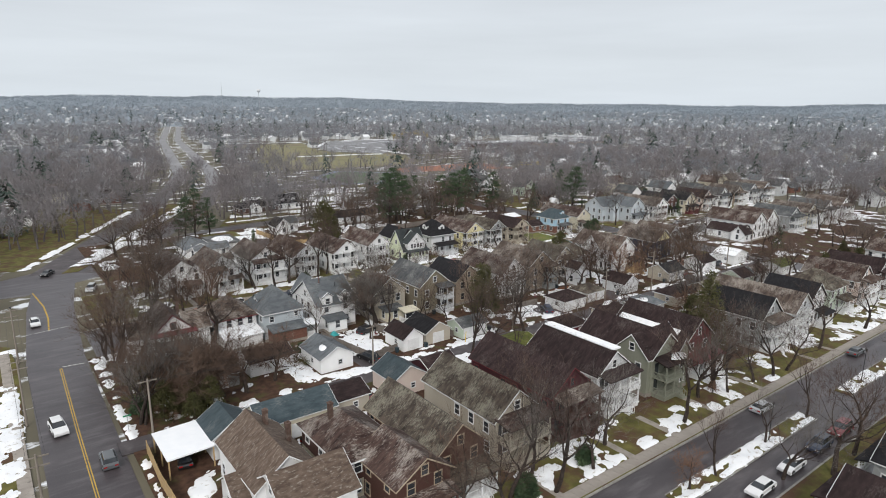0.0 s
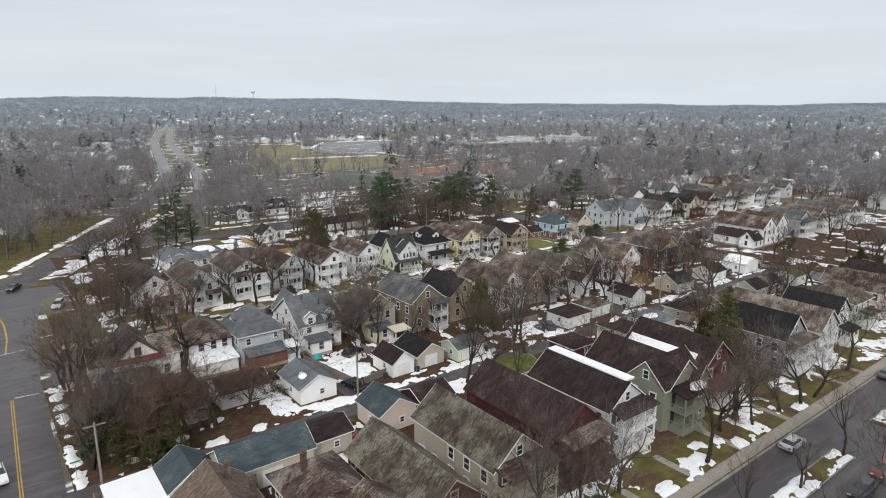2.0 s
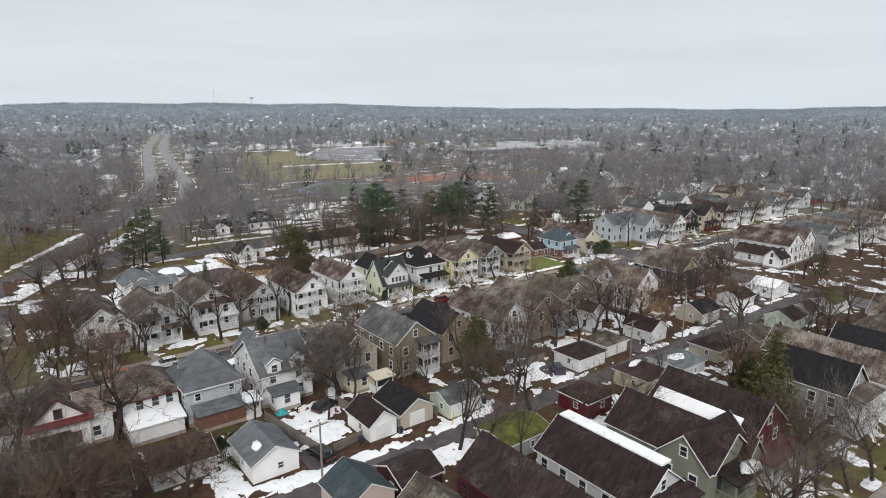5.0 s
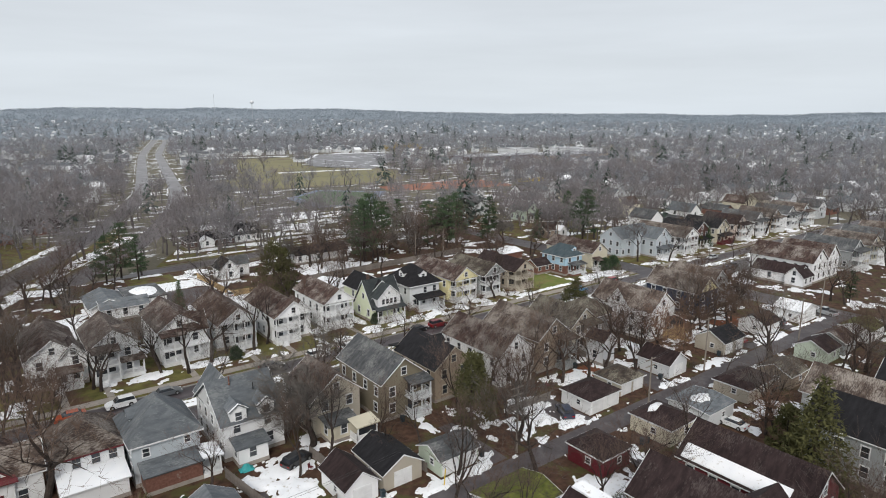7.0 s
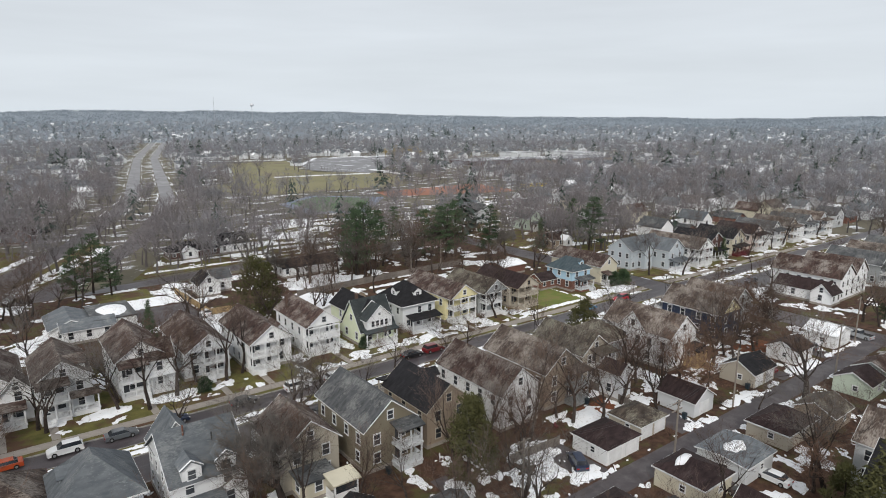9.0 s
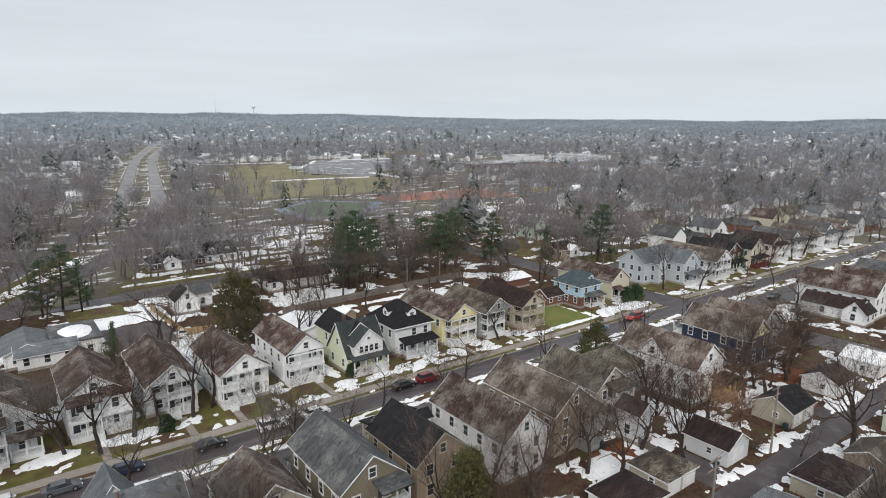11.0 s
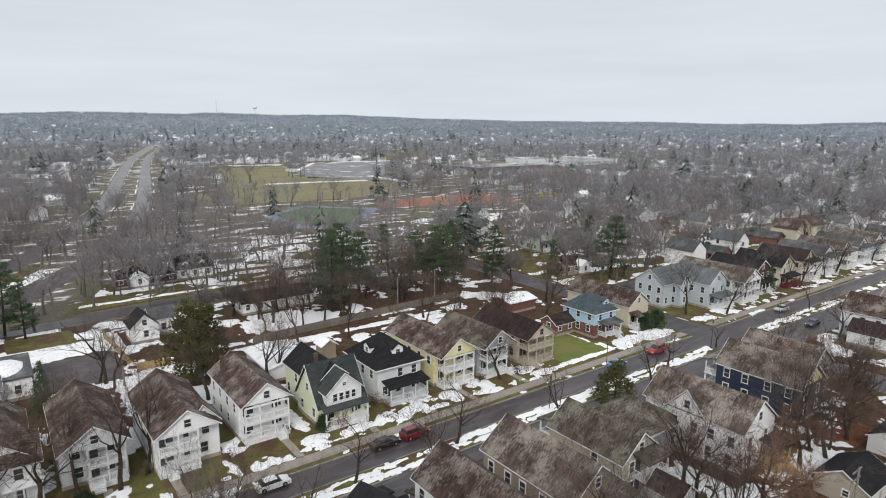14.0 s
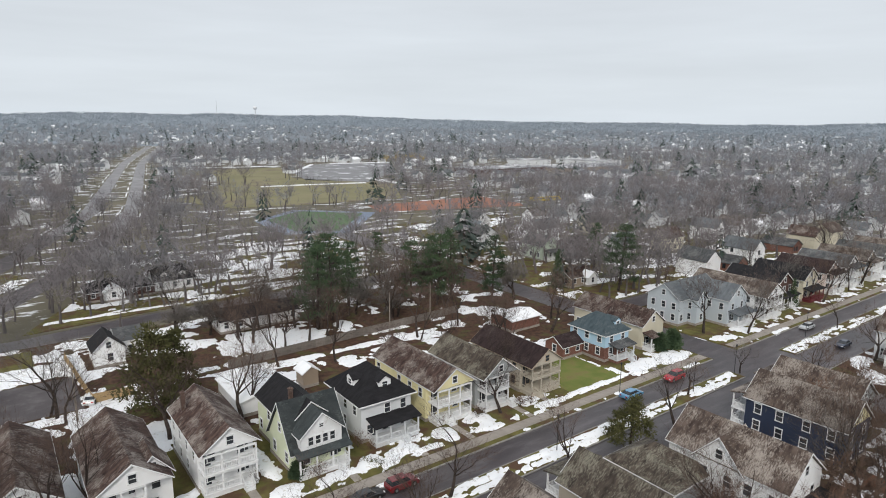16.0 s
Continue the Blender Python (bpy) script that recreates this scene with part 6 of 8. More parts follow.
# single trees that stand out, by place and height
for kind, x, y, hh in [
    ("bare0", 81.3, 46.2, 13), ("bare2", 52.6, 45.8, 16), ("bare1", 66.4, 49.3, 12), ("bare3", 84.5, 26.6, 13), ("bare4", 78.4, 30.2, 10), ("bare5", 113.7, 46, 11), ("round0", 66.5, 36.2, 6),
    ("bare6", 98, 35.8, 10), ("bare0", 92, 27.0, 12), ("bare2", 70.9, 84.6, 14), ("bare4", 85.9, 85.0, 15), ("bare1", 152.1, 85.2, 16), ("bare5", 95.5, 50.5, 11), ("bare3", 32.4, 116.8, 17), ("bare0", 127, 213, 13), ("bare2", 134, 221, 14), ("bare5", 152, 213, 14), ("bare4", 158, 219, 13), ("bare6", 164, 224, 14), ("bare1", 122, 216, 12), ("bare3", 115, 208, 12),
    ("bare0", 49.6, 107.5, 9), ("bare1", 43.8, 150.4, 13), ("bare4", 54.6, 155.2, 12), ("bare2", 67.8, 156.0, 13), ("bare0", 72.4, 152.8, 14), ("bare6", 101.4, 103.4, 14),
    ("bare1", 96, 107, 12), ("bare5", 122.8, 103, 13), ("bare0", 130.1, 108, 14), ("bare3", 147.7, 84.2, 14), ("round0", 141.6, 98, 7), ("round2", 176.6, 106, 12), ("round0", 172, 114, 11),
    ("bare4", 54.2, 152, 12), ("bare6", 76, 155.0, 14), ("bare5", 98.3, 136.4, 9), ("bare1", 89.0, 132.0, 9), ("bare3", 81.2, 130.8, 8), ("bare2", 141.8, 154.0, 14), ("bare0", 204.1, 154, 13),
    ("bare4", 212.7, 147.8, 12), ("bare6", 234.2, 137, 9), ("bare5", 115.7, 136.4, 10), ("bare1", 188.2, 136.5, 7), ("bare3", 170.4, 136.6, 7), ("bare2", 110.6, 200.5, 11), ("bare0", 129.9, 201.5, 12),
    ("bare5", 119.8, 201.5, 10), ("round2", 31.5, 95.5, 11.5), ("round2", 37.0, 97.0, 10), ("round2", 25, 94, 9), ("bare1", 20.1, 119.4, 14), ("bare3", 19.9, 133.7, 13),
    ("bare0", 20.7, 150.3, 13), ("bare2", 33.5, 131, 13), ("bare5", 33.9, 140.6, 12), ("bare6", 24, 171.6, 12), ("bare1", 28, 163.3, 12), ("round2", 17.5, 108, 9), ("bare0", 16.8, 126, 12),
    ("bare4", 44.4, 181.0, 12), ("bare5", 36.1, 189.3, 12), ("bare2", 77.6, 91.8, 13), ("bare3", 89.8, 93, 13), ("bare1", 38, 216, 11), ("bare4", 43.1, 214, 11), ("bare0", 47, 229.9, 12),
    ("round2", 32.8, 146.3, 8), ("round0", 27, 166.5, 9), ("round2", 36.4, 149.9, 7), ("bare6", 30, 155, 13), ("bare5", 22, 140, 12), ("round2", 20, 97, 8), ("bare6", 26, 137, 13),
    ("bare3", 114, 100, 12), ("bare2", 126, 98, 13), ("bare6", 158, 104, 13), ("round2", 166, 102, 10), ("bare1", 60, 138, 10), ("bare4", 75, 131, 12), ("bare0", 107, 131, 10), ("bare2", 133, 131, 11),
    ("round0", 138, 112, 8), ("bare4", 140, 88, 6), ("round0", 122, 72, 9), ("bare3", 128, 74, 10), ("bare5", 150, 72, 11), ("bare6", 162, 74, 12), ("bare0", 172, 72, 12), ("bare1", 60, 46, 10), ("bare5", 45, 46, 11),
    ("bare4", 104, 47, 10), ("bare2", 72, 35.8, 9), ("bare1", 85, 35.8, 8), ("bare0", 130, 47, 12), ("bare3", 150, 46, 12), ("bare2", 120, 30, 12), ("bare4", 135, 36, 9), ("bare6", 108, 27, 13),
    ("pine0", 131, 209, 21), ("pine1", 137, 213, 22.5), ("pine2", 134.5, 219, 20), ("pine1", 166, 209, 20), ("pine2", 172.5, 211, 20.5), ("pine0", 161, 214, 18), ("pine2", 180, 202.5, 19), ("pine1", 170, 218, 18),
    ("spru0", 206.7, 203.6, 12), ("spru1", 209.5, 206, 10), ("pine1", 218.6, 190, 20.5), ("pine0", 148, 234, 15), ("pine2", 236, 214, 16), ("pine1", 146, 222, 18), ("pine0", 170.6, 250, 14),
    ("yew1", 116.4, 66.5, 9), ("yew0", 87.6, 101, 12.5), ("yew1", 92.5, 106, 9.5), ("yew0", 89.5, 183, 16.2), ("yew1", 94.8, 189, 13), ("pine1", 62.4, 235, 17), ("pine0", 57.5, 229, 15), ("pine2", 66, 229, 14),
    ("bush0", 189, 152.5, 4), ("bush0", 185.8, 153.2, 3.6), ("yew1", 24, 90, 7), ("spru0", 66.2, 185, 9.5), ("spru0", 245, 152.5, 8), ("yew1", 240, 152.8, 5), ("yew0", 180, 67, 9),
    ("spru1", 30, 76.0, 3), ("pine2", 208, 92, 9), ("yew1", 200, 66, 8), ("yew0", 206, 72, 8), ("yew1", 17, 100, 7), ("yew0", 21, 88, 6), ("bare3", 146, 201, 12), ("round1", 150, 206, 11), ("round1", 144, 214, 12)]:
    tree(kind, x, y, hh, rt)
tree("yew0", 145.9, 130.8, 8.6, rt, 1.35)
tree("round1", 65.4, 110.8, 15.2, rt, 1.25)
tree("spru2", 113.0, 62.0, 15.5, rt, 1.2)
for x, y, hh in ((18, 93.5, 6.5), (20.5, 97, 7), (17.2, 101, 6.5), (22.5, 93, 6), (19, 105, 6)):
    tree("yew0", x, y, hh, rt, 1.1)
# thinner trees filling the yards and the thicket by the avenue
def fill(n, x0, x1, y0, y1, kinds, lo, hi):
    for k in range(n):
        for t in range(40):
            x, y = rt.uniform(x0, x1), rt.uniform(y0, y1)
            if not any(a - 0.4 < x < b + 0.4 and c + 1.6 < y < d - 1.6 for a, b, c, d in FOOT) and not (86.2 < y < 91 and x > 11) and not (22 < x < 50 and 106 < y < 131):
                tree(rt.choice(kinds), x, y, rt.uniform(lo, hi) * 1.1, rt)
                break


fill(15, 14.8, 31, 91.5, 103, BARE + ["round2", "round0", "round2"], 8, 12)
fill(6, 14.8, 20, 106, 128, BARE, 8, 12)
fill(7, 17, 34, 128, 168, BARE, 9, 13)
fill(9, 50, 104, 100, 108, BARE, 7, 12)
fill(10, 104, 186, 99, 109, BARE + ["round0"], 8, 13)
fill(6, 150, 190, 100, 124, ["round0", "round2", "bare1", "bare3"], 8, 12)
fill(6, 32, 120, 72, 77, BARE, 8, 12)
fill(7, 118, 188, 70, 77, BARE, 8, 13)
fill(5, 28, 186, 128, 131.5, BARE, 7, 11)
fill(20, 60, 186, 172, 194, BARE, 8, 13)
fill(30, 86, 190, 200, 233, BARE + ["round1", "round2"], 9, 15)
fill(12, 28, 70, 206, 222, BARE, 8, 13)
fill(8, 40, 186, 46, 50, BARE, 10, 14)
fill(4, 40, 186, 149, 153, BARE, 9, 13)
fill(34, 202, 328, 48, 124, BARE, 9, 14)
fill(16, 202, 328, 149, 176, BARE, 9, 14)
# shrubs by the houses
for x, y, kind in ((104, 151.5, "shrub0"), (101.5, 152.5, "bush0"), (112.2, 155, "shrub0"), (113.5, 153.4, "shrub0"), (96.5, 155, "shrub1"), (142, 151, "shrub0"), (144, 150.5, "shrub0"), (133.4, 152, "shrub1"),
                   (68, 151, "bush0"), (86.5, 152, "shrub1"), (44, 105.8, "bush0"), (46, 105.6, "bush0"), (42.2, 105.5, "bush0"), (106, 50.5, "shrub1"), (104, 51, "shrub0"), (108, 50, "shrub1"), (94, 49, "shrub0"),
                   (60.5, 48, "bush0"), (48.5, 47, "bush0"), (120, 91.8, "shrub0"), (141, 98, "shrub0"), (136, 92.4, "shrub1"), (18, 95, "shrub0"), (16, 104, "shrub1"), (20, 106, "shrub0"), (15.8, 98, "bush0"),
                   (17.5, 112, "bush0"), (16, 117, "shrub1"), (19, 92, "shrub0"), (146, 89.2 + 3, "shrub1"), (127, 83, "shrub0"), (124.6, 84.5, "shrub0"), (101, 76, "shrub1"), (90, 74, "shrub1"), (133, 103, "shrub0")):
    tree(kind, x, y, rt.uniform(1.6, 3.2), rt)

# ---------------------------------------------------------------- woods and houses beyond
def mid_tree(seed, height):
    """A leafless tree with few shoots: limbs first, then twigs, each a thin blade."""
    r = random.Random(seed)
    g3 = bare_tree(seed, height, spread=r.uniform(0.46, 0.6), levels=3, twigs=8, fork=r.uniform(0.22, 0.32), thick=0.019, fine=4.4, kids=(4, 3, 2), solid=1)
    scale_to(g3, height)
    return g3[0].add(g3[1].v, g3[1].f), g3[2]


def far_tree(seed, height, n1, n2):
    """A coarse leafless tree for the woods far off: a stem, rising limbs and short twigs."""
    r = random.Random(seed)
    g, c = Geo(), Geo()
    g.add([(-0.2, 0, 0), (0.2, 0, 0), (0.1, 0.1, height * 0.6)], [(0, 1, 2)])
    for i in range(n1):
        az, z, out = r.uniform(0, 6.28), height * r.uniform(0.2, 0.45), height * r.uniform(0.1, 0.36)
        b, tip = Vector((0, 0, z)), Vector((math.cos(az) * out, math.sin(az) * out, height * r.uniform(0.62, 1.0) - out * 0.5))
        s = Vector((-math.sin(az), math.cos(az), 0)) * 0.1
        g.add([b - s, b + s, tip], [(0, 1, 2)])
        for k in range(n2):
            p = b.lerp(tip, r.uniform(0.2, 1.0))
            d = Vector((r.gauss(0, 1), r.gauss(0, 1), r.gauss(0.6, 0.6))).normalized()
            w = d.orthogonal().normalized() * r.uniform(0.05, 0.11) * height / 12 * (9 / n2) ** 0.5
            w.rotate(Matrix.Rotation(r.uniform(0, 3), 3, d))
            c.add([p - w, p + w, p + d * r.uniform(0.09, 0.22) * height], [(0, 1, 2)])
    return g, c


def far_conifer(seed, height, wide=0.5):
    """A coarse conifer: blades hanging round a stem, in an uneven cone."""
    r = random.Random(seed)
    g = Geo()
    for i in range(80):
        k = r.random()
        az = r.uniform(0, 6.28)
        rad = height * wide * 0.5 * (1 - k) ** 0.7 * min(1.0, 0.6 + 2 * k) * r.uniform(0.6, 1.15) + 0.2
        c = Vector((math.cos(az) * rad * 0.4, math.sin(az) * rad * 0.4, height * (0.1 + 0.87 * k)))
        t = c + Vector((math.cos(az) * rad * 0.6, math.sin(az) * rad * 0.6, -rad * r.uniform(0.0, 0.3)))
        s = Vector((-math.sin(az), math.cos(az), r.uniform(-0.4, 0.4))) * rad * r.uniform(0.18, 0.3)
        g.add([c + Vector((0, 0, height * 0.05)), t - s, t + s], [(0, 1, 2)])
    return g, Geo()


def forest(name, protos, places, mats, label):
    """Many trees joined into one mesh. protos: stems and twigs of each kind; places: rows of x, y, z, scale, turn."""
    V, F, M, k = [], [], [], 0
    arr = []
    for stem, twigs in protos:
        n = len(stem.v)
        arr.append((np.array(stem.v + twigs.v), stem.f + [tuple(i + n for i in f) for f in twigs.f], [0] * len(stem.f) + [1] * len(twigs.f)))
    for i, (x, y, z, s, a) in enumerate(places):
        v, f, m = arr[i % len(arr)]
        c, sn = math.cos(a) * s, math.sin(a) * s
        V.append(np.stack([v[:, 0] * c - v[:, 1] * sn + x, v[:, 0] * sn + v[:, 1] * c + y, v[:, 2] * s + z], 1))
        F += [tuple(q + k for q in face) for face in f]
        M += m
        k += len(v)
    me = bpy.data.meshes.new(name)
    me.from_pydata(np.concatenate(V).tolist(), [], F)
    for m in mats:
        me.materials.append(m)
    me.polygons.foreach_set("material_index", M)
    return thing(name, 0, 0, label, "woods", kind="stuff", data=me)


def dist_line(x, y, pts):
    best = 1e9
    for (ax, ay), (bx, by) in zip(pts, pts[1:]):
        ux, uy = bx - ax, by - ay
        t = max(0, min(1, ((x - ax) * ux + (y - ay) * uy) / (ux * ux + uy * uy)))
        best = min(best, math.hypot(x - ax - t * ux, y - ay - t * uy))
    return best


WEST_B = [(12, 200), (24, 226), (42, 262), (68, 318), (92, 385), (113, 450), (200, 868), (330, 1376)]
EAST_B = [(22, 196), (44, 228), (62, 258), (86, 302), (112, 372), (135, 455), (218, 864), (350, 1372)]


FIELD_EDGE = [(162, 483), (193, 510), (224, 594), (232, 721), (328, 722), (288, 593), (337, 505), (289, 419), (227, 423), (183, 429)]
LOT_EDGE = [(312, 648), (377, 749), (478, 742), (408, 617), (326, 529), (290, 572)]
PITCH_EDGE = [(183, 378), (209, 398), (234, 372), (198, 329), (181, 339)]


def inside(x, y, poly):
    odd = False
    for (ax, ay), (bx, by) in zip(poly, poly[1:] + poly[:1]):
        if (ay > y) != (by > y) and x < ax + (y - ay) / (by - ay) * (bx - ax):
            odd = not odd
    return odd


def open_ground(x, y):
    """Whether the place must stay free of trees: streets, fields, car parks, the near blocks."""
    if -3 < x < 200 and 8 < y < 233:
        return True
    wide = 8.5 if y < 300 else 6.5 if y < 440 else 10.0
    if dist_line(x, y, WEST_B) < wide or dist_line(x, y, EAST_B) < wide:
        return True
    if 200 < x < 332 and (40 < y < 44 or 126 < y < 144 or 28 < y < 43):
        return True
    if inside(x, y, FIELD_EDGE) or inside(x, y, LOT_EDGE) or inside(x, y, PITCH_EDGE):
        return True
    if 140 < x < 350 and 300 < y < 440:
        return math.sin(x * 12.9898 + y * 78.233) * 43758.5453 % 1 > (0.22 if y > 330 else 0.45)
    if 450 < x < 730 and 505 < y < 640:
        return True
    if 190 < x < 201 or abs(y - 241) < 6 and 40 < x < 200 or abs(y - 180) < 5 and x > 200:
        return True
    return False


rf = random.Random(77)
# far houses among the trees, in rows along their streets: six builds repeated
FAR, DISTANT = [], []
for k, (wl_, rfm, w, d) in enumerate(((WHITE, ROOF_SLATE, 8, 11), (PALEGREY, ROOF_SLATE, 9, 9), (CREAM, ROOF_BROWN, 8, 11), (WHITE, ROOF_PALE, 10, 8), (BRICK, ROOF_SLATE, 12, 8), (WHITE, ROOF_GREY, 7.5, 12))):
    h = thing("house", 0, 0, ("white frame house with a slate roof", "pale grey house with a slate roof", "cream house with a brown roof", "white house with a pale roof",
                              "low brick house with a slate roof", "narrow white house with a grey roof")[k] + " among bare trees", "house", "houses far off")
    volume(h, 0, 0, w, d, 5.6 if k != 4 else 3.0, 8.8 if k != 4 else 5.2, "y" if d > w else "x", wall=wl_, roof=rfm, lights=False, base=False, edges=False)
    for side, px, py, pz in (("-y", -1.8, -d / 2, 1.8), ("-y", 1.8, -d / 2, 1.8), ("-x", -w / 2, 0.0, 1.8), ("-y", 0.0, -d / 2, 4.4 if k != 4 else 1.8), ("-x", -w / 2, 2.0, 4.4 if k != 4 else 1.8)):
        g = Geo().box(-0.55, 0.55, -0.05, 0.02, -0.75, 0.75)
        g.v = [tuple(Matrix.Translation((px, py, pz)) @ pose(0, 0, 0, 0, 0, TURN[side]) @ Vector(q)) for q in g.v]
        part("window", g, GLASS, h)
    FAR.append(h)
spots = []
for y, x0, x1, skip in ((190, 252, 560, 0.12), (170, 340, 620, 0.15), (222, 256, 560, 0.2), (262, 208, 560, 0.3), (292, 262, 560, 0.25), (330, 360, 620, 0.25), (366, 365, 640, 0.3), (405, 370, 660, 0.3), (450, 380, 700, 0.35), (160, 345, 760, 0.1), (114, 345, 760, 0.1),
                       (62, 345, 700, 0.2), (88, 350, 700, 0.3), (20, 345, 640, 0.2), (262, -40, 10, 0.2), (288, -60, 24, 0.25), (318, -60, 40, 0.2), (350, -70, 36, 0.2), (392, -70, 70, 0.25), (430, -70, 88, 0.25), (482, -70, 100, 0.25), (525, -60, 112, 0.25), (580, -60, 125, 0.25), (640, -50, 140, 0.25),
                       (700, -40, 150, 0.3), (770, -40, 165, 0.3), (850, -20, 185, 0.3), (790, 190, 480, 0.2), (830, 230, 520, 0.25), (880, 240, 560, 0.3)):
    x = x0 + rf.uniform(0, 8)
    while x < x1:
        xx, yy = x, y + rf.uniform(-2.5, 2.5)
        x += rf.uniform(13.5, 19)
        if rf.random() < skip or open_ground(xx, yy) or dist_line(xx, yy, WEST_B) < 15 or dist_line(xx, yy, EAST_B) < 15 or math.hypot(xx - 252, yy - 298) < 16:
            continue
        spots.append((xx, yy))
for x, y in spots:
    m = pose(x, y, land(x, y), 0, 0, rf.choice((0, 0, 180, 90, 270)) + rf.uniform(-3, 3))
    if math.hypot(x - 60, y - 60) < 330:
        copy_thing(FAR[rf.randrange(6)], m)
    else:
        DISTANT.append((x, y))
for h in FAR:
    for c in list(h.children):
        bpy.data.objects.remove(c)
    bpy.data.objects.remove(h)

places = []
while len(places) < 1450:
    dist, ang = 130 + 390 * rf.random(), radians(rf.uniform(0, 100))
    x, y = 10 + dist * math.cos(ang) * 1.1, 30 + dist * math.sin(ang)
    if x < y * 0.28 and rf.random() < 0.2:
        continue
    if open_ground(x, y) or (200 < x < 330 and 40 < y < 176) or any(abs(x - a) < 6 and abs(y - b) < 6 for a, b in spots):
        continue
    places.append((x, y, -0.17, rf.uniform(0.7, 1.25), rf.uniform(0, 6.28)))
for k in range(240):
    x, y = rf.uniform(-30, 130), rf.uniform(236, 440)
    if not open_ground(x, y):
        places.append((x, y, -0.17, rf.uniform(0.6, 1.1), rf.uniform(0, 6.28)))
for x, y in ((220, 572), (224, 569), (216, 564), (232, 554), (235, 563), (277, 575), (283, 598), (285, 577), (194, 478), (192, 463), (205, 560), (200, 535), (208, 585), (172, 440), (190, 431), (198, 418), (226, 418), (238, 412), (270, 409), (166, 462), (312, 452)):
    places.append((x, y, -0.17, rf.uniform(1.0, 1.35), rf.uniform(0, 6.28)))
forest("woods_near", [mid_tree(k, 15.5) for k in range(8)], places, (HAZE_MID_BARK, HAZE_MID_TWIG), "leafless grey-brown trees between the houses, tinted for haze")
places = []
while len(places) < 7800:
    dist, ang = 430 + 850 * rf.random() ** 1.05, radians(rf.uniform(2, 94))
    x, y = dist * math.cos(ang), dist * math.sin(ang)
    if open_ground(x, y):
        continue
    places.append((x, y, -0.17, rf.uniform(0.75, 1.3), rf.uniform(0, 6.28)))
forest("woods_far", [far_tree(20 + k, 15, 6, 9) for k in range(8)], places, (HAZE_FAR_BARK, HAZE_FAR_TWIG), "leafless grey-brown woods among far houses, tinted for haze")
places = []
while len(places) < 400:
    dist, ang = 220 + 1900 * rf.random() ** 1.25, radians(rf.uniform(4, 92))
    x, y = dist * math.cos(ang), dist * math.sin(ang)
    if open_ground(x, y) or (200 < x < 330 and 40 < y < 178):
        continue
    places.append((x, y, land(x, y), rf.uniform(0.7, 1.45), rf.uniform(0, 6.28)))
forest("conifers_far", [far_conifer(40 + k, 16, (0.5, 0.65, 0.8, 0.6, 0.45)[k]) for k in range(5)], places, (FAR_NEEDLE, FAR_NEEDLE), "dark green conifers among far houses")
places = [(x + rf.uniform(-2, 2), y, -0.17, rf.uniform(1.0, 1.3), x) for x, y in ((452, 706), (462, 702), (475, 706), (479, 692), (483, 678))]
forest("willows_far", [far_tree(60 + k, 14, 14, 22) for k in range(3)], places, (WILLOW, WILLOW), "pale yellow willows beside the far car park")


# crowns that close the view far off
def far_crown(seed, height, n, broad):
    """A far crown: loose upright blades filling a low dome."""
    r = random.Random(seed)
    g = Geo()
    for i in range(n):
        up, a, q = r.random(), r.uniform(0, 6.28), math.sqrt(r.random())
        flat = math.sqrt(1 - up * up) * q
        c = Vector((math.cos(a) * flat * height * broad, math.sin(a) * flat * height * broad, height * (0.05 + 0.72 * up)))
        d = Vector((r.gauss(0, 0.5), r.gauss(0, 0.5), r.uniform(0.3, 1.0))).normalized()
        s = d.orthogonal().normalized() * height * r.uniform(0.04, 0.1) * (1.0 if broad < 1 else 2.0)
        s.rotate(Matrix.Rotation(r.uniform(0, 3), 3, d))
        g.add([c - s, c + s, c + d * height * r.uniform(0.15, 0.3)], [(0, 1, 2)])
    return Geo(), g


def scatter(n, r0, r1, a0, a1, power, lo, hi):
    out = []
    while len(out) < n:
        dist, ang = r0 + (r1 - r0) * rf.random() ** power, radians(rf.uniform(a0, a1))
        x, y = dist * math.cos(ang), dist * math.sin(ang)
        if not open_ground(x, y):
            out.append((x, y, land(x, y), rf.uniform(lo, hi), rf.uniform(0, 6.28)))
    return out


forest("woods_distant", [far_crown(80 + k, 13, 22, 0.5) for k in range(8)], scatter(9500, 900, 2500, 4, 100, 0.9, 0.6, 1.15), (HAZE_WOODS, HAZE_WOODS), "leafless woods covering the distance, haze-tinted grey")
forest("woods_hills", [far_crown(90 + k, 12, 12, 1.5) for k in range(8)], scatter(16000, 1900, 4200, 2, 108, 0.8, 0.7, 1.3), (HAZE_HILL, HAZE_HILL), "woods on the low hills, haze-tinted grey-blue")

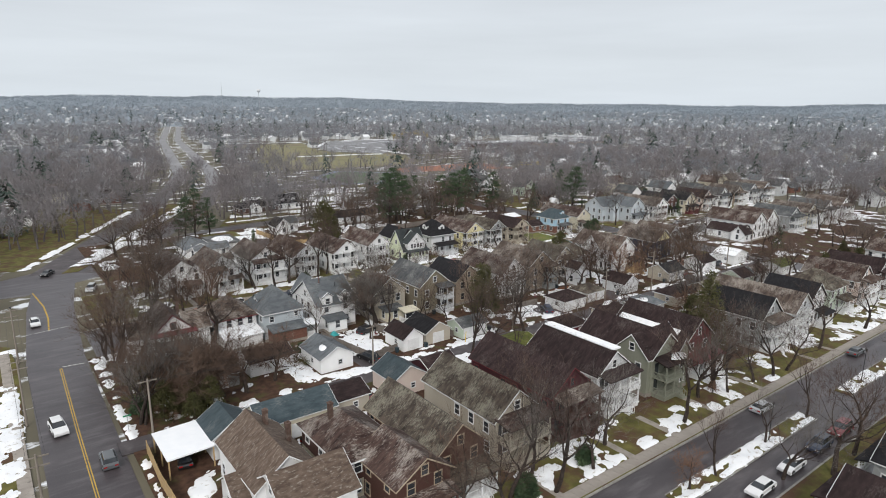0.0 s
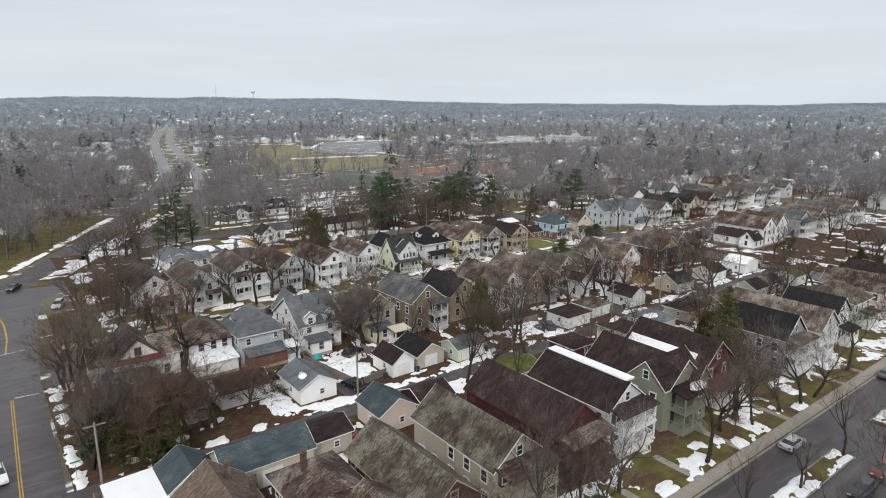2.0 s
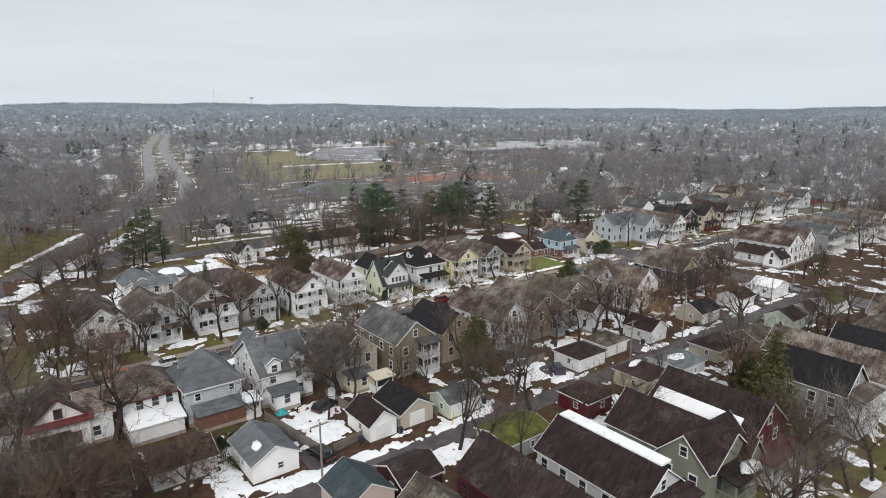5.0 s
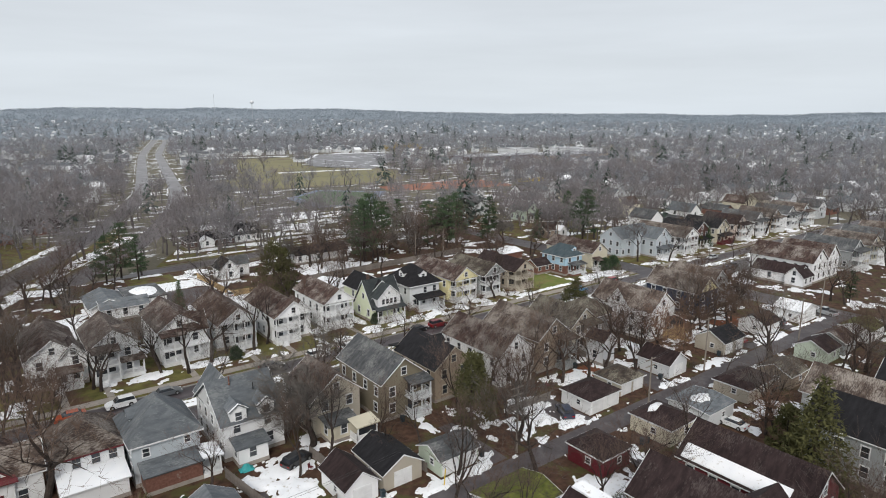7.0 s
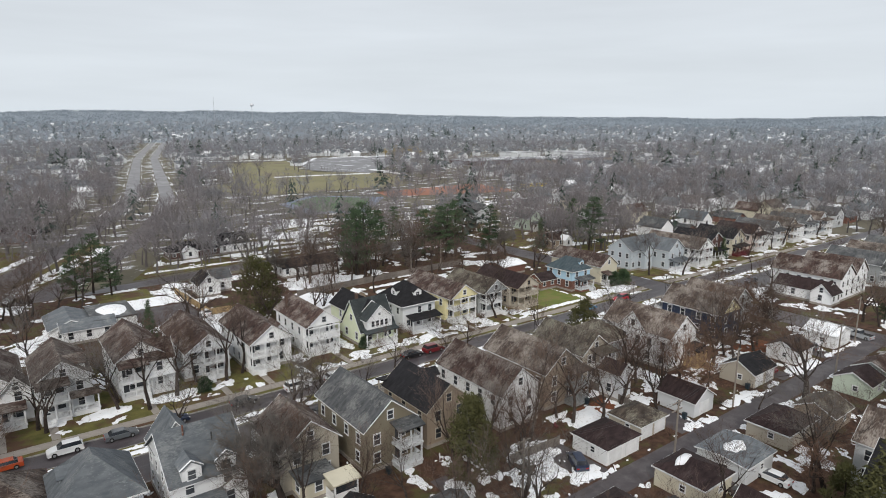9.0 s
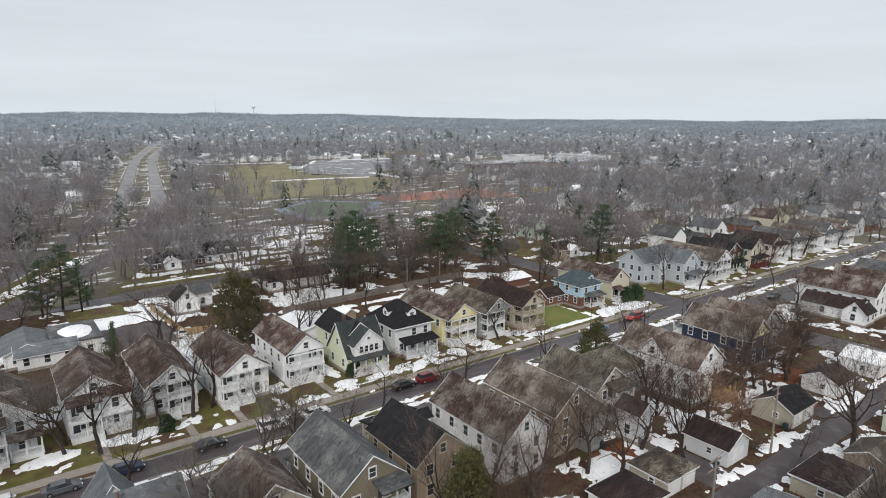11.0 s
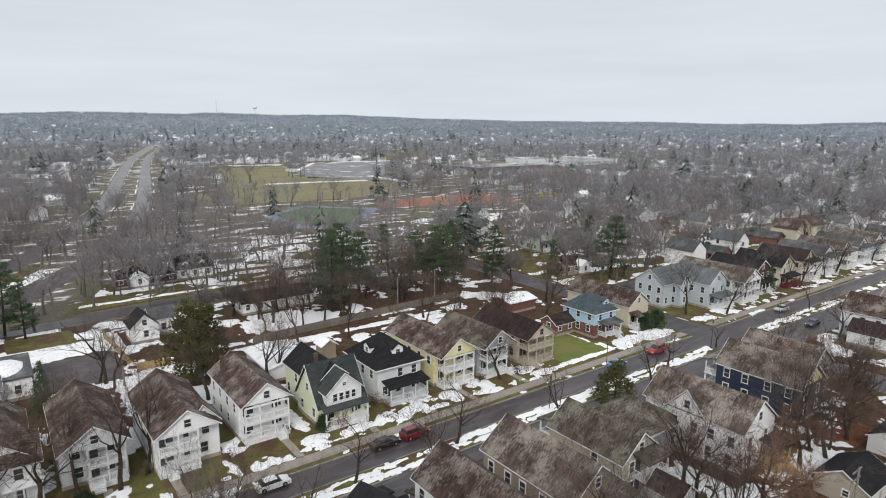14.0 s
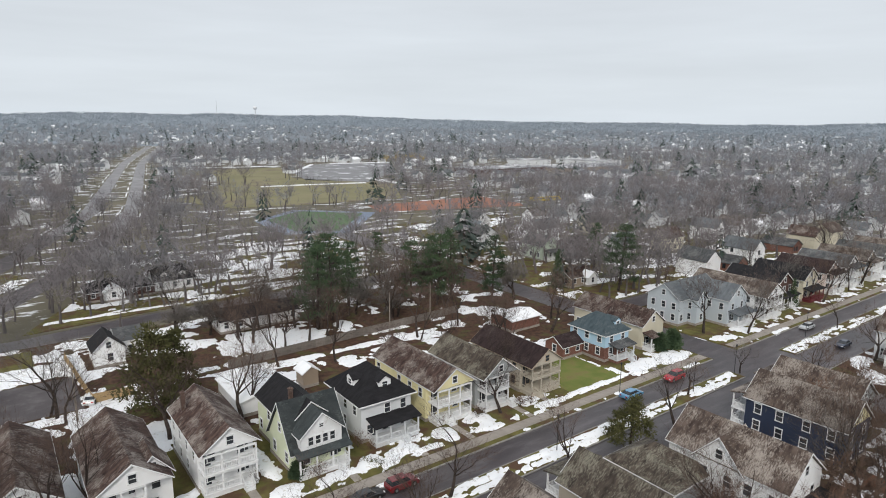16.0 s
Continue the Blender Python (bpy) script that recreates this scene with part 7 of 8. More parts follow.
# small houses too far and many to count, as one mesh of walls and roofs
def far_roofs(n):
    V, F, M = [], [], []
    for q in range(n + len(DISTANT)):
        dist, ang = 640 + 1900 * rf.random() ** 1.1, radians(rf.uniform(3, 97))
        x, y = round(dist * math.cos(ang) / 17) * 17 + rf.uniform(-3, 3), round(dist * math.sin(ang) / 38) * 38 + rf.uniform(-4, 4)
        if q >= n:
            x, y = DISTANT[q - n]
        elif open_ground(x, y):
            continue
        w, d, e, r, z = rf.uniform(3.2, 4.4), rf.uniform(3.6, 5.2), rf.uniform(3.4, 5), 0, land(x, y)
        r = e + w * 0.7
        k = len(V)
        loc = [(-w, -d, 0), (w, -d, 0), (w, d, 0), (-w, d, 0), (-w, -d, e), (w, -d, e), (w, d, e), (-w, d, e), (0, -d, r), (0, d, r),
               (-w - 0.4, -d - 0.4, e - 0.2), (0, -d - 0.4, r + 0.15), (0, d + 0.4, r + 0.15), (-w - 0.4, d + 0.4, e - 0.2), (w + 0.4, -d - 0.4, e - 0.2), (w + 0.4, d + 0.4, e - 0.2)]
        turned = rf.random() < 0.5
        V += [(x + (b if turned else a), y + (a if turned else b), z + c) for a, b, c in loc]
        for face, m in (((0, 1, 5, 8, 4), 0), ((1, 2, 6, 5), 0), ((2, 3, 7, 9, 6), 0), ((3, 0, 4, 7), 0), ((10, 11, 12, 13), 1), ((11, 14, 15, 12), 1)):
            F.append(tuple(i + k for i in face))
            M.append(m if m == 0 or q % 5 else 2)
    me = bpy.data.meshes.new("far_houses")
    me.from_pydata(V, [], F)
    # grey walls and roofs put the low contrast of haze into the colour
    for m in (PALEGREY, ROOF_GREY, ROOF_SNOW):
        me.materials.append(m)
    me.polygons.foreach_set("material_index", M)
    thing("far_houses", 0, 0, "hundreds of small houses far off, walls and roofs greyed for haze", "houses", kind="stuff", data=me)


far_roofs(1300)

# ploughed snow along the far boulevard
for line, sides in ((WEST_B, (-5.8, 5.4)), (EAST_B, (-5.4, 5.8))):
    for side in sides:
        for (ax, ay), (bx, by) in zip(line[4:], line[5:]):
            L = math.hypot(bx - ax, by - ay)
            nx, ny = (by - ay) / L, -(bx - ax) / L
            u = 0.0
            while u < L - 6:
                v = min(L, u + rf.uniform(6, 22))
                w = rf.uniform(0.35, 0.9)
                ribbon("snow_bank", [(ax + (bx - ax) * q / L + nx * side, ay + (by - ay) * q / L + ny * side) for q in (u, (u + v) / 2, v)], w, 0.25, SNOW, "low ploughed snow bank beside the boulevard", "snow", thick=0.45)
                u = v + rf.uniform(15, 70)

# playing fields, school and car park
thing("ground_playing_field", 0, 0, "broad yellow-green playing field", "field", kind="structure",
      data=Geo().prism([(x, y, 0) for x, y in FIELD_EDGE], (0, 0, -0.3)).mesh("field", FIELD))
thing("ground_track_blue", 0, 0, "blue running track round a green pitch", "running track", kind="structure",
      data=Geo().prism([(176, 377, 0.0), (208, 405, 0.0), (242, 372, 0.0), (200, 322, 0.0), (174, 334, 0.0)], (0, 0, -0.3)).mesh("track", TRACK_BLUE))
thing("ground_pitch", 0, 0, "green sports pitch", "pitch", kind="structure",
      data=Geo().prism([(x, y, 0.02) for x, y in PITCH_EDGE], (0, 0, -0.3)).mesh("pitch", TURF))
for pts, wd in (([(237, 534), (278, 530), (320, 522)], 4.0), ([(243, 762), (287, 747), (335, 740)], 5.0), ([(344, 559), (342, 525), (340, 497)], 6.0), ([(160, 503), (185, 515)], 4.0), ([(165, 541), (193, 542)], 6.0), ([(312, 648), (345, 700), (377, 749)], 4.0), ([(400, 750), (440, 746), (478, 742)], 5.0)):
    ribbon("snow_bank", pts, wd, 0.5, SNOW, "long ploughed snow bank", "snow", thick=0.5)
thing("ground_track_red", 0, 0, "brick red running track strip", "running track", kind="structure",
      data=Geo().prism([(245, 372, 0), (330, 348, 0), (336, 356, 0), (340, 400, 0), (252, 398, 0)], (0, 0, -0.3)).mesh("track", TRACK_RED))
thing("ground_school_car_park", 0, 0, "large grey car park of the school", "car park", kind="structure",
      data=Geo().prism([(x, y, 0) for x, y in LOT_EDGE], (0, 0, -0.3)).mesh("lot", LOT))
h = house(560, 570, "long flat-roofed school with snow on its roofs", "buildings far off", "school", "school")
volume(h, -60, -10, 90, 40, 4.5, 4.5, kind="flat", wall=BROWNW, roof=FLATROOF, lights=False)
volume(h, 40, -30, 110, 50, 4, 4, kind="flat", wall=TAN, roof=FLATROOF, lights=False)
volume(h, 20, 30, 40, 30, 8, 8, kind="flat", wall=PALEGREY, roof=FLATROOF, lights=False)
volume(h, 110, 20, 50, 60, 6, 6, kind="flat", wall=PALEGREY, roof=FLATROOF, lights=False)

# water tower on the horizon
h = thing("water_tower", 760, 1986, "pale water tower on the wooded skyline", "water tower")
g = Geo()
for i, (rr, z) in enumerate(((0.3, 84), (4.5, 85), (6, 88), (6, 90.5), (4.5, 93), (0.3, 94))):
    g.v += [(rr * math.cos(k * math.tau / 16), rr * math.sin(k * math.tau / 16), z) for k in range(16)]
for i in range(5):
    for k in range(16):
        j = (k + 1) % 16
        g.f.append((i * 16 + k, i * 16 + j, (i + 1) * 16 + j, (i + 1) * 16 + k))
part("tank", g, PALEGREY, h, smooth=True)
part("stem", Geo().tube([(0, 0, 0), (0, 0, 40), (0, 0, 85)], [0.8, 0.45, 0.7], 8), METAL, h)
h = thing("antenna_mast", 660, 2040, "thin grey antenna mast on the wooded skyline", "antenna mast")
part("mast", Geo().tube([(0, 0, 0), (0, 0, 112)], [0.5, 0.35], 5), METAL, h)

# ---------------------------------------------------------------- vehicles
def car(kind, paint, x, y, rz, label, category="car", z=ROAD_Z + 0.02):
    """A car with its nose to local +x: body shell, glazing, roof, wheels and lamps."""
    L, W, H, hood, cab0, cab1, r = {"sedan": (4.7, 1.82, 1.45, 0.92, -1.75, 1.15, 0.33), "suv": (4.7, 1.9, 1.75, 1.08, -2.15, 1.0, 0.37), "van": (4.9, 1.95, 1.85, 1.1, -2.3, 1.35, 0.36),
                                    "pickup": (5.5, 1.95, 1.85, 1.12, -0.55, 1.25, 0.39)}[kind]
    h = thing(kind if kind != "sedan" else "car", x, y, label, category, "vehicles", z=z, rz=rz)
    a, w = L / 2, W / 2
    # lower shell with rounded ends and tucked sills
    prof = [(-a, 0.45), (-a + 0.06, 0.28), (a - 0.1, 0.26), (a, 0.42), (a - 0.03, 0.66), (a - 0.5, hood - 0.14), (cab1, hood), (cab0 - (0.0 if kind == "sedan" else -0.05), hood + 0.02), (-a + 0.12, hood - (0.02 if kind == "sedan" else -0.02)), (-a + 0.01, hood - 0.25)]
    g, n = Geo(), len(prof)
    for s, inset in ((-1, 0.1), (-1, 0.0), (1, 0.0), (1, 0.1)):
        g.v += [(px * (1 - 0.02 * (inset > 0)), s * (w - inset), pz if inset == 0 else pz + (0.03 if pz > 0.7 else 0.0)) for px, pz in prof]
    for q in range(3):
        for i in range(n):
            j = (i + 1) % n
            g.f.append((q * n + i, q * n + j, (q + 1) * n + j, (q + 1) * n + i))
    g.f += [tuple(range(n - 1, -1, -1)), tuple(range(3 * n, 4 * n))]
    body = part("body", g, paint, h)
    rake = 0.55 if kind != "pickup" else 0.4
    back = 0.5 if kind == "sedan" else 0.2
    g = Geo()
    lo = [(cab0, -w + 0.08), (cab1, -w + 0.08), (cab1, w - 0.08), (cab0, w - 0.08)]
    hi = [(cab0 + back, -w + 0.28), (cab1 - rake - 0.15, -w + 0.28), (cab1 - rake - 0.15, w - 0.28), (cab0 + back, w - 0.28)]
    g.add([(p, q, hood - 0.02) for p, q in lo] + [(p, q, H - 0.08) for p, q in hi], [(0, 1, 5, 4), (1, 2, 6, 5), (2, 3, 7, 6), (3, 0, 4, 7)])
    part("glazing", g, GLASS, h, "dark tinted car windows")
    g = Geo()
    g.add([(p * 1.0, q, H - 0.085) for p, q in hi] + [(p * 0.94 + 0.02, q * 0.86, H) for p, q in hi], [(0, 1, 5, 4), (1, 2, 6, 5), (2, 3, 7, 6), (3, 0, 4, 7), (4, 5, 6, 7), (3, 2, 1, 0)])
    part("roof", g, paint, h)
    if kind == "pickup":
        part("bed", Geo().box(-a + 0.1, cab0 - 0.1, -w + 0.15, w - 0.15, hood - 0.02, hood + 0.06), RUBBER, h)
    for wx in (-a + 0.9, a - 0.92):
        for s in (-1, 1):
            tyre = part("wheel", Geo().tube([(wx, s * (w - 0.22), r), (wx, s * (w + 0.01), r)], [r, r], 14), RUBBER, h)
            part("rim", Geo().tube([(wx, s * (w - 0.05), r), (wx, s * (w + 0.025), r)], [r * 0.6, r * 0.55], 10), METAL, tyre)
    for s in (-1, 1):
        yy = sorted((s * (w - 0.5), s * (w - 0.1)))
        part("headlight", Geo().box(a - 0.14, a - 0.005, yy[0], yy[1], 0.58, 0.72), LAMP_WHITE, h)
        part("tail_light", Geo().box(-a - 0.01, -a + 0.12, yy[0], yy[1], 0.62, 0.8), LAMP_RED, h)
    return h


for kind, col, x, y, rz, lab in [
    ("sedan", "white", 81.8, 30.7, 180, "white sedan parked at the kerb"), ("sedan", "white", 73.4, 30.7, 180, "white car parked at the kerb"), ("suv", "navy", 90.2, 30.8, 180, "dark blue car parked at the kerb"),
    ("suv", "dark_red", 97.4, 30.8, 180, "dark red car parked at the kerb"), ("sedan", "silver", 95.0, 41.2, 0, "silver sedan by the kerb"), ("sedan", "grey", 133.0, 41.6, 0, "grey sedan by the kerb"),
    ("suv", "white", 4.9, 99.5, 275, "white van-like car on the avenue"), ("suv", "grey", 9.3, 86.0, 88, "dark grey car on the avenue"), ("sedan", "white", 6.2, 154.5, 270, "white sedan on the avenue"),
    ("sedan", "black", 12.5, 199.5, 240, "black car turning at the junction"), ("suv", "silver", 20.0, 176.0, 250, "silver car at the junction"),
    ("suv", "white", 81.6, 142.2, 0, "white car parked at the kerb"), ("sedan", "white", 89.0, 142.2, 0, "white sedan parked at the kerb"), ("sedan", "black", 71.8, 142.0, 0, "black sedan parked at the kerb"),
    ("sedan", "navy", 60.4, 142.1, 0, "dark blue sedan parked at the kerb"), ("sedan", "grey", 52.8, 142.1, 0, "dark grey sedan parked at the kerb"), ("suv", "white", 45.4, 142.1, 180, "white car parked at the kerb"),
    ("sedan", "orange", 38.0, 142.0, 180, "rust orange car parked at the kerb"), ("sedan", "black", 106.8, 142.6, 0, "black car parked at the kerb"), ("suv", "dark_red", 112.2, 142.5, 0, "dark red car parked at the kerb"),
    ("sedan", "blue", 161.3, 142.2, 0, "blue car driving on the street"), ("suv", "red", 174.6, 142.3, 180, "bright red car parked at the corner"), ("sedan", "silver", 228.5, 141.5, 180, "white sedan on the street"),
    ("sedan", "navy", 222.0, 131.0, 180, "dark blue sedan on the street"), ("sedan", "white", 146.5, 128.2, 0, "white car parked below the yews"), ("suv", "black", 112.5, 128.2, 0, "black car parked behind the houses"),
    ("sedan", "grey", 186, 128.2, 0, "grey car parked at the kerb"), ("pickup", "silver", 193.5, 92.0, 80, "silver pickup parked on the side street")]:
    ob = car(kind, CARS[col], x, y, rz, lab)
for kind, col, x, y, rz, lab in [
    ("suv", "black", 54.6, 95.2, 100, "black car parked beside a garage"), ("suv", "black", 61.6, 107.8, 20, "black car parked behind the dormered house"), ("suv", "navy", 102.5, 95.0, 60, "blue car beside a garage"),
    ("sedan", "silver", 140.6, 80.5, 20, "silver sedan parked beside a garage"), ("sedan", "dark_red", 45.6, 82.0, 110, "dark car parked off the alley"), ("sedan", "white", 120.5, 76.5, 90, "car under a snowy cover"),
    ("pickup", "black", 34.5, 74.4, 10, "old dark pickup with a white tonneau"), ("sedan", "black", 17.4, 80.0, 80, "black car under the carport"), ("sedan", "dark_red", 157.0, 95.5, 90, "dark red car beside a garage"),
    ("sedan", "black", 113, 76.5, 70, "dark car in a back yard"), ("suv", "grey", 176, 96, 90, "grey car beside the alley"), ("sedan", "white", 82, 196, 70, "parked white car behind the shop")]:
    car(kind, CARS[col], x, y, rz, lab, z=0.015)

def school_bus(x, y, rz):
    h = thing("school_bus", x, y, "yellow school bus parked beside the track", "bus", "vehicles", z=-0.15, rz=rz)
    part("body", Geo().prism([(-5.6, -1.2, 0.6), (5.4, -1.2, 0.6), (5.4, -1.2, 1.6), (4.0, -1.2, 1.75), (3.7, -1.2, 2.8), (3.4, -1.2, 3.0), (-5.4, -1.2, 3.0), (-5.6, -1.2, 2.8)], (0, 2.4, 0)), YELLOWPL, h)
    for k in range(8):
        part("window", Geo().box(-5.0 + k * 1.05, -4.2 + k * 1.05, -1.22, 1.22, 1.9, 2.6), GLASS, h)
    for wx in (-3.6, 4.0):
        for sy in (-1.25, 1.0):
            part("wheel", Geo().tube([(wx, sy, 0.5), (wx, sy + 0.25, 0.5)], [0.5, 0.5], 12), RUBBER, h)


for k in range(2):
    school_bus(352 + k * 12, 357 - k * 2, -10)

# ---------------------------------------------------------------- poles, lamps, fences
def utility_pole(x, y, height=10.5, arms=1, rz=0):
    h = thing("utility_pole", x, y, "weathered wooden utility pole with a crossarm", "utility pole", "utility poles", rz=rz)
    part("pole", Geo().tube([(0, 0, -0.1), (0, 0, height)], [0.17, 0.11], 8), POLE, h)
    for k in range(arms):
        z = height - 0.5 - k * 1.1
        part("crossarm", Geo().box(-1.2, 1.2, 0.1, 0.22, z, z + 0.13), POLE, h)
    return (x, y, height)


def cable(a, b, sag, label="thin black sagging overhead cable"):
    pts = [Vector(a).lerp(Vector(b), k / 10) - Vector((0, 0, sag * 4 * (k / 10) * (1 - k / 10))) for k in range(11)]
    thing("cable", 0, 0, label, "cable", "overhead cables", data=Geo().tube(pts, [0.018] * 11, 3).mesh("cable", WIRE))


alley_poles = [utility_pole(x, y, 10.5, a) for x, y, a in ((15.0, 86.0, 1), (50.4, 86.2, 1), (88.0, 91.2, 2), (112.0, 86.0, 2), (137.6, 91.2, 2), (165.0, 86.0, 1), (188.0, 91.0, 1))]
for p, q in zip(alley_poles, alley_poles[1:]):
    for u in (-0.5, 0.5):
        cable((p[0], p[1] + u * 0.4, p[2] - 0.3), (q[0], q[1] + u * 0.4, q[2] - 0.3), 0.9)
road_poles = [utility_pole(x, y, 10.5, 2) for x, y in ((1.2, 73), (1.3, 104), (1.9, 132))]
for p, q in zip(road_poles, road_poles[1:]):
    for u in (-1.0, 1.0):
        cable((p[0] + u * 0.9, p[1], p[2] - 0.3), (q[0] + u * 0.9, q[1], q[2] - 0.3), 0.7)
for x, y in ((144.0, 197.5), (157, 199.5), (79.0, 188.5), (214, 199), (225, 196)):
    utility_pole(x, y, 9.5, 0)


def street_lamp(x, y, height=5.5, rz=0):
    h = thing("street_lamp", x, y, "slim dark street lamp", "street lamp", "street lamps", rz=rz)
    part("post", Geo().tube([(0, 0, -0.1), (0, 0, 0.5), (0, 0, height)], [0.12, 0.07, 0.05], 8), DARKMETAL, h)
    part("lamp_head", Geo().tube([(0, 0, height), (0, 0, height + 0.35), (0, 0, height + 0.5)], [0.1, 0.22, 0.06], 8), DARKMETAL, h)


for x, y in ((86.5, 36.0), (160.5, 144.2), (187.0, 137.0), (120.0, 36.0), (136, 136.6), (172, 136.6), (222, 139), (2.2, 150)):
    street_lamp(x, y)


def fence(x0, y0, x1, y1, height, mat, label, step=2.4):
    L = math.hypot(x1 - x0, y1 - y0)
    h = thing("fence", x0, y0, label, "fence", "fences", rz=math.degrees(math.atan2(y1 - y0, x1 - x0)))
    n = max(1, round(L / step))
    s = L / n
    g = Geo()
    m = int(s / 0.19)
    zig = [(k * s / m + e, -0.025 if 0 < e < s / m * 0.9 else -0.005) for k in range(m) for e in (0.0, 0.01, s / m * 0.88, s / m * 0.92)]
    g.prism([(a, c, 0.05) for a, c in zig] + [(s, 0.03, 0.05), (0, 0.03, 0.05)], (0, 0, height - 0.05))
    panel, post = g.mesh("panel", mat), Geo().box(-0.06, 0.06, -0.06, 0.06, -0.1, height + 0.1).mesh("post", mat)
    for k in range(n + 1):
        o = new("post", post)
        o.parent, o.location = h, (k * s, 0, 0)
        if k < n:
            o = new("panel", panel)
            o.parent, o.location = h, (k * s, 0, 0)


for f in ((106, 196.6, 166, 200.4, 1.9, FENCE, "long weathered board fence"), (80.2, 219.9, 82.0, 194.7, 1.8, NEWWOOD, "new yellow-brown wooden board fence"), (82.0, 194.7, 88.4, 194.2, 1.8, NEWWOOD, "new yellow-brown wooden board fence"),
          (56.5, 95.0, 61.6, 96.0, 1.4, FENCE, "low weathered fence beside a garage"), (52.4, 110.2, 55.2, 93.2, 1.6, FENCE, "low weathered yard fence"), (63.8, 108.4, 64.5, 102.6, 1.6, FENCE, "low weathered yard fence"), (13.6, 76, 13.9, 85.2, 1.9, NEWWOOD, "new yellow-brown wooden board fence"),
          (13.6, 76, 14.2, 58, 1.9, NEWWOOD, "new yellow-brown wooden board fence"), (95.0, 100.6, 104.5, 100.2, 1.5, FENCE, "weathered grey board yard fence"), (74.4, 104.2, 74.6, 94.8, 1.5, FENCE, "weathered grey board yard fence"),
          (123, 100, 124, 111, 1.5, FENCE, "weathered grey board yard fence"), (29.0, 69.5, 29.4, 76.0, 1.5, NEWWOOD, "new yellow-brown wooden board fence")):
    fence(*f)

# small things in the yards
h = thing("tarp_heap", 55.4, 110.6, "teal tarpaulin over a heap beside the house", "tarpaulin")
g = Geo()
for i in range(7):
    for j in range(7):
        g.v.append((-1 + i / 3, -0.8 + j * 0.27, max(0, 0.9 - 0.14 * ((i - 3) ** 2 + (j - 3) ** 2)) + 0.1 * ((i * j) % 3 > 1)))
g.f = [(7 * i + j, 7 * (i + 1) + j, 7 * (i + 1) + j + 1, 7 * i + j + 1) for i in range(6) for j in range(6)]
part("sheet", g, TEAL, h)
h = thing("pole_guard", 74.6, 90.9, "yellow plastic guard on a pole guy wire", "pole guard")
part("guard", Geo().tube([(0, 0, 0), (0.3, 0.1, 2.4)], [0.08, 0.08], 6), YELLOWPL, h)

def hedge(x0, y0, x1, y1, height, wide, seed):
    r = random.Random(seed)
    g = Geo()
    L = math.hypot(x1 - x0, y1 - y0)
    for k in range(int(L * wide * height * 60)):
        c = Vector((r.uniform(0, L), r.uniform(-wide, wide) / 2, r.uniform(0.05, height) * (0.85 + 0.15 * math.sin(r.random() * 6))))
        d = Vector((r.gauss(0, 1), r.gauss(0, 1), r.gauss(0.5, 0.7))).normalized()
        w = d.orthogonal().normalized() * r.uniform(0.03, 0.07)
        g.add([c - w, c + d * r.uniform(0.15, 0.4), c + w], [(0, 1, 2)])
    t = thing("hedge", x0, y0, "clipped olive brown hedge between back yards", "hedge", "hedges", rz=math.degrees(math.atan2(y1 - y0, x1 - x0)))
    part("crown", g, NEEDLE_OLIVE, t)
    g = Geo()
    for k in range(int(L / 0.7)):
        g.tube([(0.35 + k * 0.7, 0, -0.05), (0.35 + k * 0.7, r.uniform(-0.2, 0.2), height * 0.8)], [0.03, 0.01], 3, cap=False)
    part("stems", g, BARK, t)


for q in ((42.3, 111.5, 44.0, 99.0, 1.5, 1.2), (110.6, 151.2, 112.8, 148.2, 1.0, 0.8), (136.2, 92.0, 137.4, 99.5, 1.2, 0.8), (86.8, 75.0, 92.5, 75.2, 1.3, 0.9)):
    hedge(*q, int(q[0]))


def wheeled_bin(x, y, rz):
    t = thing("wheelie_bin", x, y, "dark plastic wheeled rubbish bin by a garage", "bin", "rubbish bins", rz=rz)
    g = Geo()
    g.add([(-.24, -.26, .06), (.24, -.26, .06), (.24, .26, .06), (-.24, .26, .06), (-.3, -.34, .98), (.3, -.34, .98), (.3, .34, .98), (-.3, .34, .98)],
          [(3, 2, 1, 0), (4, 5, 6, 7), (0, 1, 5, 4), (1, 2, 6, 5), (2, 3, 7, 6), (3, 0, 4, 7)])
    part("body", g, PLASTIC, t)
    part("lid", Geo().prism([(-.32, -.38, .99), (.32, -.38, .99), (.32, .36, 1.05), (-.32, .36, 1.05)], (0, 0, .05)), PLASTIC, t)
    for sx in (-.27, .27):
        part("wheel", Geo().tube([(sx - .03, .28, .1), (sx + .03, .28, .1)], [.1, .1], 8), RUBBER, t)


for x, y, rz in ((105.2, 81.4, 0), (104.4, 81.6, 20), (60.9, 95.0, 180), (126.9, 93.6, 180), (146.4, 93.2, 170), (83.2, 93.4, 180), (99.6, 84.2, 0), (66.9, 93.7, 175), (139.2, 84.4, 10), (46.2, 84.2, 0), (80.0, 108.9, 90), (118.4, 106.6, 0)):
    wheeled_bin(x, y, rz)
def patio_chair(x, y, rz, m):
    t = thing("garden_chair", x, y, "low plastic garden chair in a back yard", "chair", "garden chairs", rz=rz)
    part("seat", Geo().box(-.25, .25, -.25, .25, .38, .43), m, t)
    part("backrest", Geo().prism([(-.25, .22, .43), (.25, .22, .43), (.25, .3, .9), (-.25, .3, .9)], (0, 0.04, 0)), m, t)
    for sx in (-.22, .22):
        for sy in (-.22, .22):
            part("leg", Geo().box(sx - .025, sx + .025, sy - .025, sy + .025, 0, .38), m, t)


